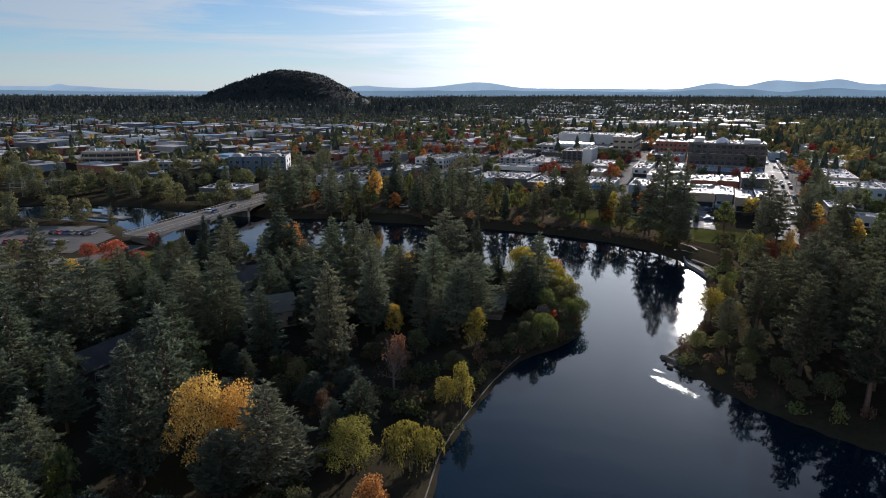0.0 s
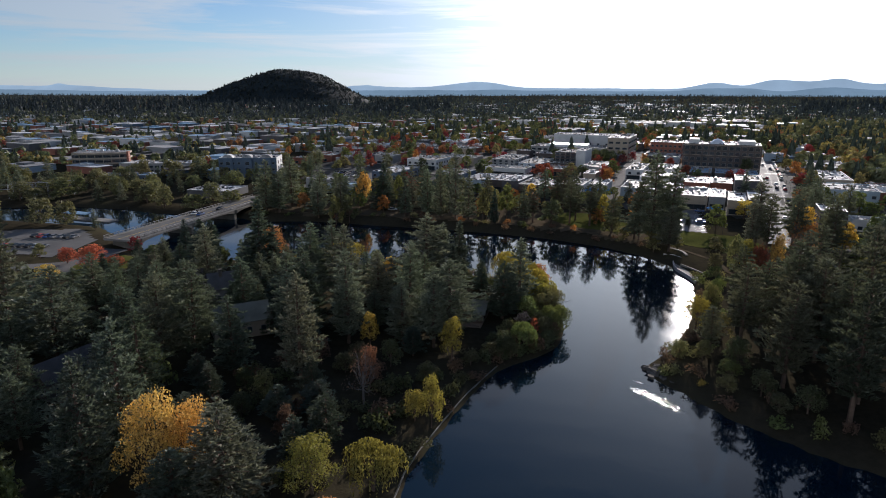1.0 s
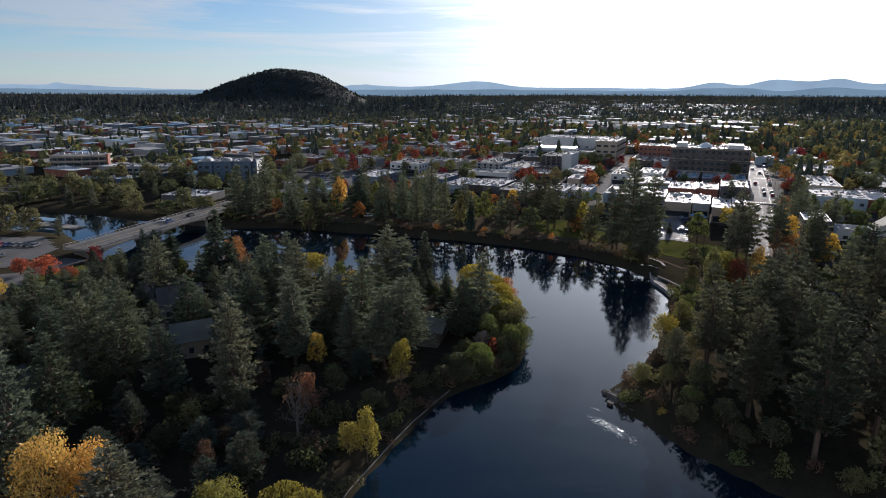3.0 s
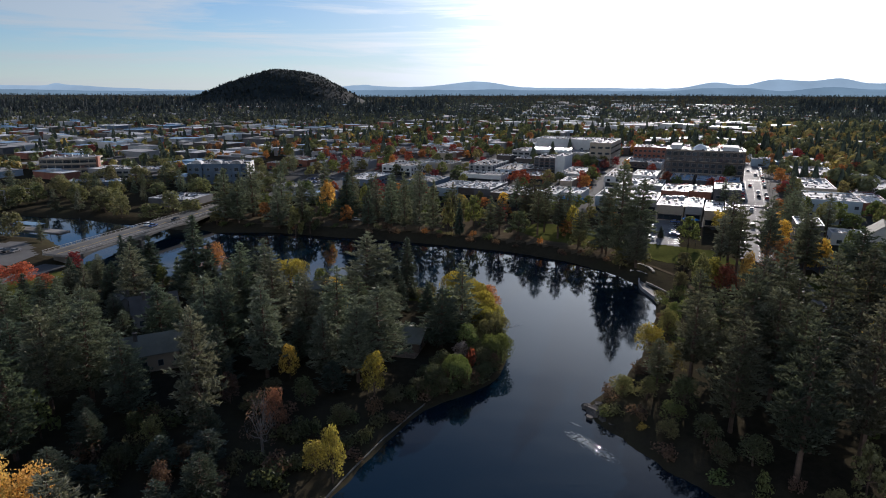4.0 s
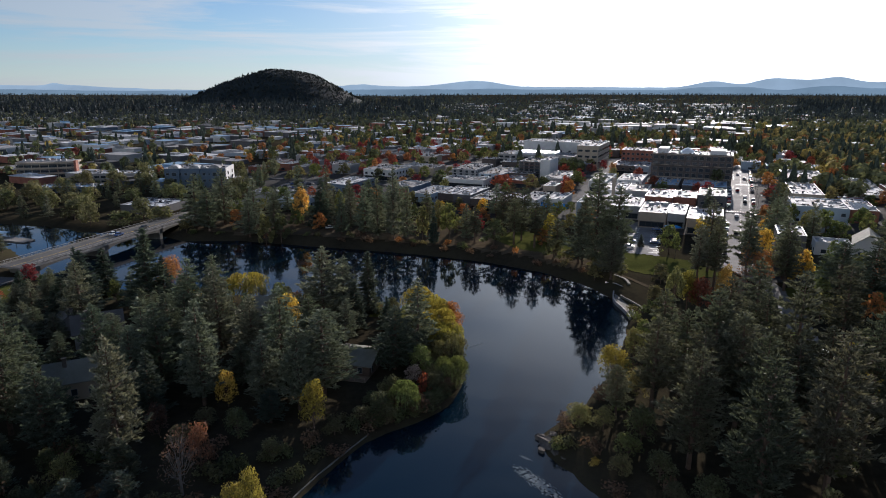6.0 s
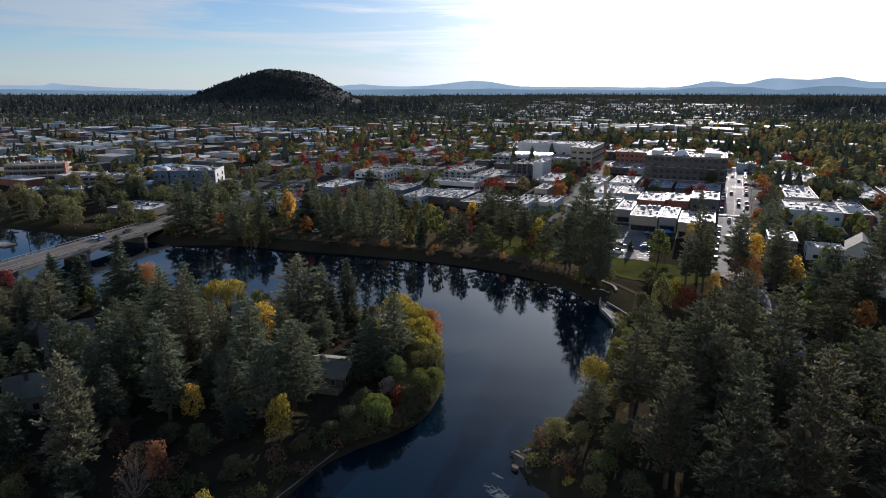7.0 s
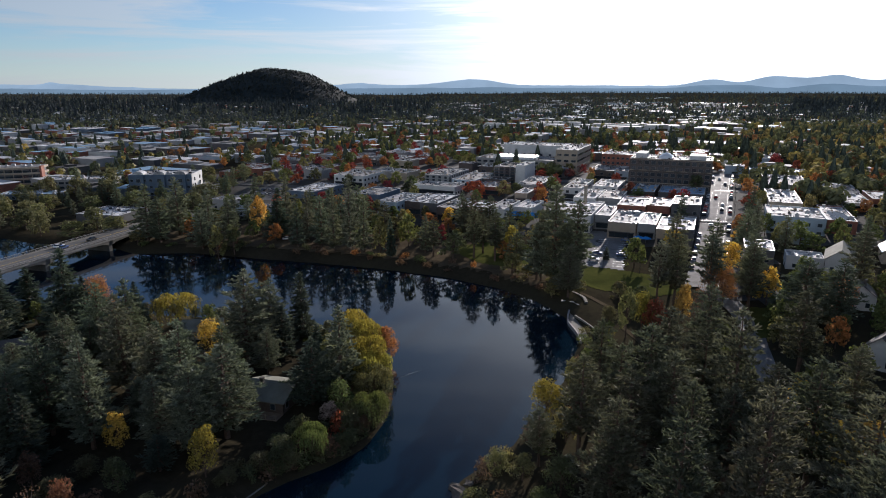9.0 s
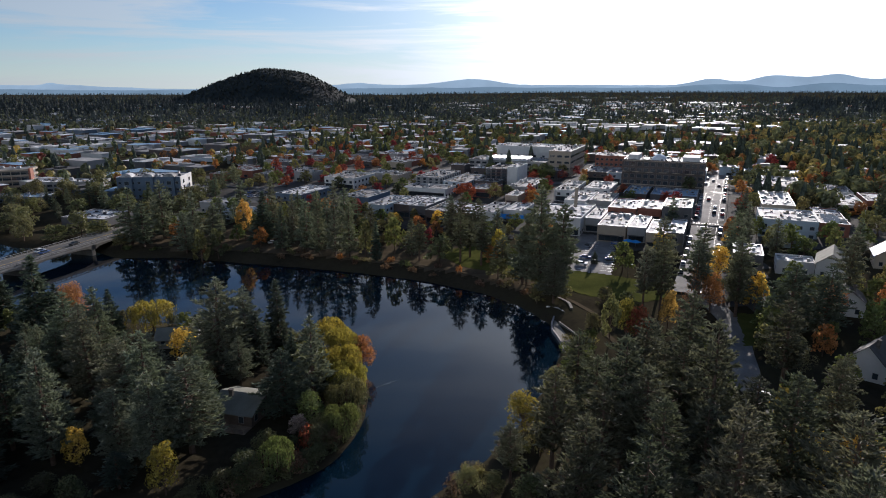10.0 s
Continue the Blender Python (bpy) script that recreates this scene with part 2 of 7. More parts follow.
# ---------------------------------------------------------------- makers
def mesh_from(name, verts, faces, materials, smooth=False, indices=None):
    me = bpy.data.meshes.new(name)
    me.from_pydata(verts, [], faces)
    for m in (materials if isinstance(materials, (list, tuple)) else [materials]):
        me.materials.append(m)
    if indices is not None:
        me.polygons.foreach_set("material_index", indices)
    if smooth:
        me.polygons.foreach_set("use_smooth", [True] * len(me.polygons))
    me.update()
    return me


def thing(name, matrix, label="", category="", group="", kind=""):
    ob = new(name)
    ob.empty_display_size = 0.2
    ob.matrix_basis = matrix
    return tagged(ob, label, category, group, kind)


def child(name, mesh, parent, matrix=None, label=""):
    ob = new(name, mesh)
    ob.parent = parent
    if matrix is not None:
        ob.matrix_basis = matrix
    return tagged(ob, label) if label else ob


def bm_box(bm, x0, x1, y0, y1, z0, z1, mat=0, bevel=0.0):
    vs = [bm.verts.new(p) for p in ((x0, y0, z0), (x1, y0, z0), (x1, y1, z0), (x0, y1, z0), (x0, y0, z1), (x1, y0, z1), (x1, y1, z1), (x0, y1, z1))]
    fs = [bm.faces.new([vs[i] for i in q]) for q in ((3, 2, 1, 0), (4, 5, 6, 7), (0, 1, 5, 4), (1, 2, 6, 5), (2, 3, 7, 6), (3, 0, 4, 7))]
    for f in fs:
        f.material_index = mat
    if bevel:
        edges = {e for f in fs for e in f.edges}
        bmesh.ops.bevel(bm, geom=list(edges), offset=bevel, segments=1, affect="EDGES")
    return vs


def bm_prism(bm, p, q, r0, r1, n=8, mat=0):
    """A tapered n-sided rod from p to q."""
    p, q = Vector(p), Vector(q)
    m = (q - p).to_track_quat("Z", "Y").to_matrix()
    rings = []
    for c, r in ((p, r0), (q, r1)):
        rings.append([bm.verts.new(c + m @ Vector((r * math.cos(2 * math.pi * k / n), r * math.sin(2 * math.pi * k / n), 0))) for k in range(n)])
    for k in range(n):
        f = bm.faces.new((rings[0][k], rings[0][(k + 1) % n], rings[1][(k + 1) % n], rings[1][k]))
        f.material_index = mat
    for ring in (rings[0][::-1], rings[1]):
        bm.faces.new(ring).material_index = mat


def bm_mesh(name, bm, materials):
    me = bpy.data.meshes.new(name)
    bm.normal_update()
    bm.to_mesh(me)
    bm.free()
    for m in (materials if isinstance(materials, (list, tuple)) else [materials]):
        me.materials.append(m)
    return me


def part(name, bm, mats, parent, label=""):
    return child(name, bm_mesh(name, bm, mats), parent, None, label)


# ---------------------------------------------------------------- terrain
SHORE_WEST = [(-60, -400), (-30, -100), (-14, 30), (-6, 66), (-2.7, 84), (-0.5, 97), (1.5, 103), (6.8, 116), (10.9, 125.2), (15.4, 133.6), (18.4, 138.9), (26.8, 144), (32.2, 149.2), (36.2, 157.8), (37.3, 168), (37, 180), (34.5, 191), (26.5, 202), (14, 212), (-6, 218), (-30, 224), (-60, 228), (-90, 232), (-112, 240)]
SHORE_NORTH = [(-128, 262), (-150, 285), (-200, 298), (-235, 300), (-250, 325), (-200, 338), (-160, 330), (-135, 318), (-112, 318), (-95, 310), (-83, 301), (-56, 302), (-26, 293), (-2, 287), (24, 279), (50, 268), (70, 254), (82, 240), (88, 226), (90, 210), (87, 198), (81, 182), (73.5, 166), (63, 149)]
SHORE_SOUTH = [(53.5, 139), (52, 134.5), (54.5, 130), (58, 124), (61.2, 117), (66.2, 110), (73, 102), (82, 95), (110, 90), (150, 84), (210, 60), (260, -60), (300, -400)]
POND = np.array(SHORE_WEST + SHORE_NORTH + SHORE_SOUTH, float)


def ss(t):
    t = np.clip(t, 0, 1)
    return t * t * (3 - 2 * t)


def shore_distance(x, y):
    """Distance to the shoreline: positive on land, negative over water."""
    x, y = np.asarray(x, float), np.asarray(y, float)
    best = np.full(x.shape, 1e9)
    inside = np.zeros(x.shape, bool)
    n = len(POND)
    for k in range(n):
        (ax, ay), (bx, by) = POND[k], POND[(k + 1) % n]
        dx, dy = bx - ax, by - ay
        s = np.clip(((x - ax) * dx + (y - ay) * dy) / (dx * dx + dy * dy), 0, 1)
        best = np.minimum(best, np.hypot(x - ax - s * dx, y - ay - s * dy))
        if ay != by:
            inside ^= ((ay > y) != (by > y)) & (x < (bx - ax) * (y - ay) / (by - ay) + ax)
    return np.where(inside, -best, best)


def height(x, y):
    x, y = np.asarray(x, float), np.asarray(y, float)
    d = shore_distance(x, y)
    amp = 3.0 + 5.5 * ss((x + 220) / 260)
    far = 5.0 * ss((y - 650) / 2600) + 9.0 * ss((y - 2400) / 1700) * ss((x + 200) / 1200)
    roll = 0.25 * np.sin(x * 0.11 + 1.3) * np.cos(y * 0.09) + 0.15 * np.sin(x * 0.31) * np.sin(y * 0.27 + 0.5)
    steep = ss((y - 225) / 40) * ss((x + 95) / 30) * ss((120 - x) / 30)          # the high far bank
    land = 0.45 + (1.6 + 1.2 * steep) * ss(d / 7.0) + amp * ss((d - 8) / 190) + far + roll * ss(d / 8)
    return np.where(d > 0, land, 0.45 + 2.6 * np.clip(d / 6.0, -1, 0))




def spaced(stops):
    """Coordinates at the given (start, end, step) stretches."""
    vals = []
    for a, b, s in stops:
        vals += list(np.arange(a, b, s))
    return np.array(vals + [stops[-1][1]])


xs = spaced([(-4900, -1400, 175), (-1400, -300, 28), (-300, -130, 6), (-130, 150, 4.0), (150, 360, 5), (360, 1400, 26), (1400, 4900, 175)])
ys = spaced([(-900, -60, 60), (-60, 60, 10), (60, 340, 4.0), (340, 560, 6), (560, 1500, 24), (1500, 4900, 70)])
gx, gy = np.meshgrid(xs, ys)
gz = height(gx.ravel(), gy.ravel())
verts = np.stack([gx.ravel(), gy.ravel(), gz], 1)
nx, ny = len(xs), len(ys)
GROUND_Z, SHORE_D = gz.reshape(ny, nx), shore_distance(gx.ravel(), gy.ravel()).reshape(ny, nx)


def on_grid(field, x, y):
    """Bilinear value of a field held on the ground's own grid."""
    i = int(np.clip(np.searchsorted(xs, x) - 1, 0, nx - 2))
    j = int(np.clip(np.searchsorted(ys, y) - 1, 0, ny - 2))
    fx, fy = (x - xs[i]) / (xs[i + 1] - xs[i]), (y - ys[j]) / (ys[j + 1] - ys[j])
    return float((field[j, i] * (1 - fx) + field[j, i + 1] * fx) * (1 - fy) + (field[j + 1, i] * (1 - fx) + field[j + 1, i + 1] * fx) * fy)


def ground_z(x, y):
    return on_grid(GROUND_Z, x, y)


def shore_at(x, y):
    return on_grid(SHORE_D, x, y)


ids = np.arange(nx * ny).reshape(ny, nx)
quads = np.stack([ids[:-1, :-1].ravel(), ids[:-1, 1:].ravel(), ids[1:, 1:].ravel(), ids[1:, :-1].ravel()], 1)
ground = new("ground", mesh_from("ground", verts.tolist(), quads.tolist(), GROUND, True))
tagged(ground, "brown soil and dry grass river banks and town ground", "ground", kind="structure")

wb = bmesh.new()
wv = [wb.verts.new(p) for p in ((-300, -400, 0), (320, -400, 0), (320, 345, 0), (-300, 345, 0))]
wb.faces.new(wv)
water = new("water", bm_mesh("water", wb, WATER))
tagged(water, "calm dark blue river water mirroring trees and sky", "water", kind="structure")


def draped(name, poly, mat, lift, step, label, category):
    """A patch of ground cover inside the polygon, lying on the ground."""
    p = np.array(poly, float)
    x = np.arange(p[:, 0].min(), p[:, 0].max() + step, step)
    y = np.arange(p[:, 1].min(), p[:, 1].max() + step, step)
    X, Y = np.meshgrid(x, y)
    cx, cy = X[:-1, :-1] + step / 2, Y[:-1, :-1] + step / 2
    inside = np.zeros(cx.shape, bool)
    for k in range(len(p)):
        (ax, ay), (bx, by) = p[k], p[(k + 1) % len(p)]
        if ay != by:
            inside ^= ((ay > cy) != (by > cy)) & (cx < (bx - ax) * (cy - ay) / (by - ay) + ax)
    Z = height(X.ravel(), Y.ravel()) + lift
    idx = np.arange(X.size).reshape(X.shape)
    q = np.stack([idx[:-1, :-1][inside], idx[:-1, 1:][inside], idx[1:, 1:][inside], idx[1:, :-1][inside]], 1)
    ob = new(name, mesh_from(name, np.stack([X.ravel(), Y.ravel(), Z], 1).tolist(), q.tolist(), mat, True))
    return tagged(ob, label, category, kind="structure")


def strip(name, points, width, mat, lift, label, category, level=None, thick=0.0, step=4.0):
    """A road or path along a line of points."""
    pts = [Vector((*p, 0)) for p in points]
    line = []
    for a, b in zip(pts, pts[1:]):
        n = max(1, int((b - a).length / step))
        line += [a.lerp(b, k / n) for k in range(n)]
    line.append(pts[-1])
    vs, fs = [], []
    for k, p in enumerate(line):
        d = (line[min(k + 1, len(line) - 1)] - line[max(k - 1, 0)]).normalized()
        s = Vector((d.y, -d.x, 0)) * width / 2
        z = ground_z(p.x, p.y) + lift if level is None else level
        for q in (p - s, p + s):
            vs.append((q.x, q.y, z))
        for q in (p - s, p + s):
            vs.append((q.x, q.y, z - max(thick, 0.3)))
        if k:
            i = 4 * (k - 1)
            fs += [(i, i + 1, i + 5, i + 4), (i, i + 4, i + 6, i + 2), (i + 1, i + 3, i + 7, i + 5)]
    ob = new(name, mesh_from(name, vs, fs, mat))
    return tagged(ob, label, category, kind="structure")


# ---------------------------------------------------------------- butte and distant ridges
def butte():
    n_r, n_a = 44, 120
    cx, cy = -592, 2480
    vs, fs = [], []
    for i in range(n_r + 1):
        r = 1.12 * i / n_r
        for k in range(n_a):
            a = 2 * math.pi * k / n_a
            east = 0.5 + 0.5 * math.cos(a)                      # the east flank is steep, the west one long and gentle
            reach = 368 - 52 * east
            x, y = cx + reach * r * math.cos(a), cy + reach * r * math.sin(a)
            q = min(1.0, r)
            steep, gentle = (1 - q * q) ** 1.15, (1 - q ** 1.6) ** 1.4
            dome = 114 * (east * steep + (1 - east) * gentle) * (1 + 0.03 * math.sin(3 * a + 1) * r)
            gully = 5.0 * noise.noise((x * 0.012, y * 0.012, 3)) + 2.2 * noise.noise((x * 0.04, y * 0.04, 0))
            vs.append((x, y, 15 + dome + gully * min(1.0, 3 * r) * min(1.0, dome / 25) if i < n_r else -20))
    for i in range(n_r):
        for k in range(n_a):
            k2 = (k + 1) % n_a
            fs.append((i * n_a + k, i * n_a + k2, (i + 1) * n_a + k2, (i + 1) * n_a + k))
    # scrub colour pushed towards blue to carry the air's haze
    mat = material("hazed_butte_scrub", (0.017, 0.022, 0.024), 0.95, 0.1, vary=0.5, scale=0.012, grain=0.12, bump=0.9, hue=(1.2, 1.25, 1.2))
    ob = new("butte", mesh_from("butte", vs, fs, mat, True))
    return tagged(ob, "dark wooded cinder butte rising above the town", "hill", kind="structure")


BUTTE = butte()


def ridge(name, y, colour, profile, seed, rough, label):
    """A far ridge: a long hump-backed strip with its own relief, its blue haze painted as glow."""
    vs, fs = [], []
    xs_r = np.arange(-4300, 4301, 25.0)
    for k, x in enumerate(xs_r):
        top = profile(x) + rough * noise.noise((x * 0.004 + seed, seed, 0)) + 0.4 * rough * noise.noise((x * 0.02, seed, 2))
        vs += [(x, y - 120, 10.0), (x, y - 40, 10 + 0.75 * (top - 10)), (x, y, top), (x, y + 60, 10.0)]
        if k:
            i = 4 * (k - 1)
            for j in range(3):
                fs.append((i + j, i + j + 4, i + j + 5, i + j + 1))
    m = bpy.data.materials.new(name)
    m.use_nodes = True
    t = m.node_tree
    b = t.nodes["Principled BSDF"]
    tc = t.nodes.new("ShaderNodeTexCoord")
    # distance haze painted in: a blue glow over a dark base colour
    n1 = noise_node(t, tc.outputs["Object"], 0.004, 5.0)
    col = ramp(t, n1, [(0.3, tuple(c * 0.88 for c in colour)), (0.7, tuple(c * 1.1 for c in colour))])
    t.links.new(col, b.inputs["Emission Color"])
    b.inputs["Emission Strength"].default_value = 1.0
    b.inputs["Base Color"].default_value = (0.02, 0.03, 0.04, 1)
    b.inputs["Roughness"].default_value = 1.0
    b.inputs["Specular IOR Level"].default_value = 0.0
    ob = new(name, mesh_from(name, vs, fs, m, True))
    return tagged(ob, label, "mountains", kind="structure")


def hump(x, c, w, h):
    return h * math.exp(-((x - c) / w) ** 2)


def far_range(x):
    """Skyline of the far mountains: a low saddle in the west, a dome in the middle, a double summit in the east."""
    west = hump(x, -2697, 45, 12) + hump(x, -2600, 170, 8) - hump(x, -1750, 650, 28) + hump(x, -560, 130, 15)
    east = hump(x, 1925, 170, 42) + hump(x, 2319, 170, 58) + hump(x, 2560, 170, 42) + hump(x, 2791, 150, 56) + hump(x, 3150, 320, 44)
    return 73 + west + hump(x, 234, 230, 40) + east


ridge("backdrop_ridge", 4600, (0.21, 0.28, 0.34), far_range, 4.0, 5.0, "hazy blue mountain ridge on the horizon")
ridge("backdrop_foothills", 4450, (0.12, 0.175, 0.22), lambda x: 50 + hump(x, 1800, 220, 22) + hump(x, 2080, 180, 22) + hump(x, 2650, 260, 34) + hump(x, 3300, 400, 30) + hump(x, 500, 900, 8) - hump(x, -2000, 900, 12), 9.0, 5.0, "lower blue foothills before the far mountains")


# ---------------------------------------------------------------- plants
def joined_triangles(name, tri, mat, wood=None):
    """A mesh of loose triangles (n, 3, 3)."""
    n = len(tri)
    return mesh_from(name, tri.reshape(-1, 3).tolist(), np.arange(3 * n).reshape(n, 3).tolist(), mat)


def unit(v):
    return v / (np.linalg.norm(v, axis=-1, keepdims=True) + 1e-9)


def tufts(rng, centres, outward, size, n, width, spread):
    """Rosettes of n pointed sprays at each centre, leaning outward."""
    c = np.repeat(centres, n, 0)
    d = unit(np.repeat(outward, n, 0) + spread * rng.normal(size=c.shape))
    s = np.repeat(size, n) * rng.uniform(0.65, 1.25, len(c))
    side = unit(np.cross(d, rng.normal(size=c.shape))) * (s * width)[:, None]
    back = c - d * (0.25 * s)[:, None]
    return np.stack([back - side, back + side, c + d * s[:, None]], 1)


def leaf_quads(rng, centres, outward, size, flat=0.8):
    """Leaf clumps: two triangles in a bent diamond, facing roughly outward."""
    n = unit(outward + flat * rng.normal(size=centres.shape))
    a = unit(np.cross(n, rng.normal(size=n.shape)))
    b = np.cross(n, a)
    s = (size * rng.uniform(0.6, 1.3, len(centres)))[:, None]
    p0, p1 = centres - a * s, centres + a * s
    q0, q1 = centres - b * s * 0.7 + n * s * 0.25, centres + b * s * 0.7 + n * s * 0.25
    return np.concatenate([np.stack([p0, q0, p1], 1), np.stack([p1, q1, p0], 1)], 1).reshape(-1, 3, 3)


def limb_mesh(name, segments, mat, sides=5):
    """Trunk and limbs as tapered rods: (p, q, r0, r1)."""
    vs, fs = [], []
    for p, q, r0, r1 in segments:
        p, q = Vector(p), Vector(q)
        m = (q - p).to_track_quat("Z", "Y").to_matrix()
        k0 = len(vs)
        n = sides if r0 > 0.12 else 3
        for c, r in ((p, r0), (q, r1)):
            vs += [tuple(c + m @ Vector((r * math.cos(2 * math.pi * k / n), r * math.sin(2 * math.pi * k / n), 0))) for k in range(n)]
        fs += [(k0 + k, k0 + (k + 1) % n, k0 + n + (k + 1) % n, k0 + n + k) for k in range(n)]
    return mesh_from(name, vs, fs, mat)


def pine(name, seed, rad, base, count, shape, droop, tuft, blades, fine=1.0):
    """A conifer 1 unit = 1 m, 25 m high. shape: how the outline narrows towards the tip."""
    rng = np.random.RandomState(seed)
    H = 25.0
    bend = rng.normal(scale=0.25, size=2)
    def axis(z):
        return np.array([bend[0] * (z / H) ** 2, bend[1] * (z / H) ** 2])
    segs = [((0, 0, -0.6), (0, 0, H * 0.35), 0.38, 0.30), ((0, 0, H * 0.35), (*axis(H * 0.7), H * 0.7), 0.30, 0.16), ((*axis(H * 0.7), H * 0.7), (*axis(H), H * 0.985), 0.16, 0.02)]
    cs, ds, sz = [], [], []
    z = base * H
    a = rng.uniform(0, 6.28)
    gap = (1 - base) * H / count
    lump = rng.uniform(0.7, 1.15, 12)
    while z < H * 0.985:
        f = (z - base * H) / (H * (1 - base))
        a += 2.4 + rng.normal(scale=0.25)
        full = rad * shape(f) * lump[int((a * 1.9) % 12)] * rng.uniform(0.62, 1.12)
        full = max(full, 0.35)
        c0 = np.array([*axis(z), z])
        rise = rng.normal(scale=0.08) + (0.35 * f - droop)
        tip = c0 + full * np.array([math.cos(a), math.sin(a), rise])
        if full > 1.7:
            segs.append((tuple(c0), tuple(c0 + 0.8 * (tip - c0)), 0.035 + 0.02 * full, 0.012))
        k = max(2, int(full * tuft))
        out = np.array([math.cos(a), math.sin(a), 0.0])
        across = np.array([-math.sin(a), math.cos(a), 0.0])
        for s in np.linspace(0.28 if full > 1 else 0.15, 1.0, k):
            fan = full * 0.42 * math.sin(math.pi * min(1.0, 0.15 + 0.75 * s))      # each branch spreads into a flat spray
            u = rng.uniform(-1, 1) if s < 0.97 else 0.0
            p = c0 + (tip - c0) * s + across * fan * u - out * 0.35 * fan * abs(u) + rng.normal(scale=0.09, size=3)
            p[2] -= 0.10 * full * s * s * droop * 4
            cs.append(p)
            ds.append(out * (0.55 + 0.3 * s) + across * 0.5 * u + np.array([0, 0, 0.85 - 2.2 * droop]))
            sz.append(fine * (0.86 + 0.32 * (1 - f)) * rng.uniform(0.75, 1.3))
        z += gap * rng.uniform(0.5, 1.5)
    cs.append(np.array([*axis(H), H - 0.2])); ds.append(np.array([0, 0, 1.0])); sz.append(0.7)
    tri = tufts(rng, np.array(cs), np.array(ds), np.array(sz), blades, 0.27, 0.50)
    return limb_mesh(name + "_trunk", segs, BARK), joined_triangles(name + "_crown", tri, NEEDLE)


def round_top(f):
    return (min(1.0, 0.5 + 2.6 * f) * (1 - f ** 1.7) ** 0.85) * 0.97 + 0.04


def full_top(f):
    return min(1.0, 0.6 + 2.6 * f) * (1 - f ** 1.75) ** 0.85 * 0.98 + 0.03


def blunt_top(f):
    return min(1.0, 0.5 + 2.2 * f) * (1 - f ** 2.6) ** 0.8 * 0.94 + 0.04


def spire(f):
    return min(1.0, 0.6 + 4 * f) * (1 - f) ** 0.85 + 0.02


def lean_top(f):
    return min(1.0, 0.5 + 3 * f) * (1 - f ** 1.4) ** 0.9 + 0.03


def broadleaf(name, seed, lobes, leaves, size, tall=1.0, bare=0.0, mat=LEAF, bark=BARK, stem=2.6, spread=1.0):
    """A broadleaf tree, 10 m high and about 8 m wide before scaling."""
    rng = np.random.RandomState(seed)
    segs = [((0, 0, -0.4), (0.1, 0, 2.4), 0.24, 0.19), ((0.1, 0, 2.4), (0.0, 0.1, 5.6), 0.19, 0.10)]
    centres, radii = [], []
    for k in range(lobes):
        a = 2.4 * k + rng.normal(scale=0.3)
        h = stem + (8.8 - stem) * ((k + 0.5) / lobes) ** 0.85
        r = spread * (2.9 - 2.2 * max(0.0, (h - 4.8) / 5.0)) * rng.uniform(0.55, 1.05)
        c = np.array([r * math.cos(a), r * math.sin(a), h * 1.0])
        centres.append(c)
        radii.append(rng.uniform(0.7, 1.75))
        mid = Vector((c[0] * 0.45, c[1] * 0.45, 1.8 + 0.45 * (h - 1.8)))
        segs += [((0.05, 0.05, min(5.0, 1.6 + 0.3 * h)), tuple(mid), 0.10, 0.06), (tuple(mid), tuple(c), 0.06, 0.015)]
        for _ in range(9 if bare else 3 if leaves > 1000 else 0):
            tip = c + unit(rng.normal(size=3) + np.array([0, 0, 0.5])) * radii[-1] * rng.uniform(0.7, 1.25)
            segs.append((tuple(mid.lerp(Vector(c), rng.uniform(0.4, 1))), tuple(tip), 0.03, 0.006))
    centres, radii = np.array(centres), np.array(radii)
    n = int(leaves * (1 - bare))
    which = rng.choice(lobes, n, p=radii ** 2 / (radii ** 2).sum())
    d = unit(rng.normal(size=(n, 3)) + np.array([0, 0, 0.15]))
    r = radii[which] * rng.uniform(0.45, 1.12, n) ** 0.6
    p = centres[which] + d * r[:, None] * np.array([1, 1, 0.85]) + rng.normal(scale=0.12, size=(n, 3))
    keep = p[:, 2] > 1.1
    p, d = p[keep], d[keep]
    p[:, 2] *= tall
    segs = [((a[0], a[1], a[2] * tall), (b_[0], b_[1], b_[2] * tall), r0, r1) for a, b_, r0, r1 in segs]
    tri = leaf_quads(rng, p, d, np.full(len(p), size))
    return limb_mesh(name + "_trunk", segs, bark), joined_triangles(name + "_crown", tri, mat)


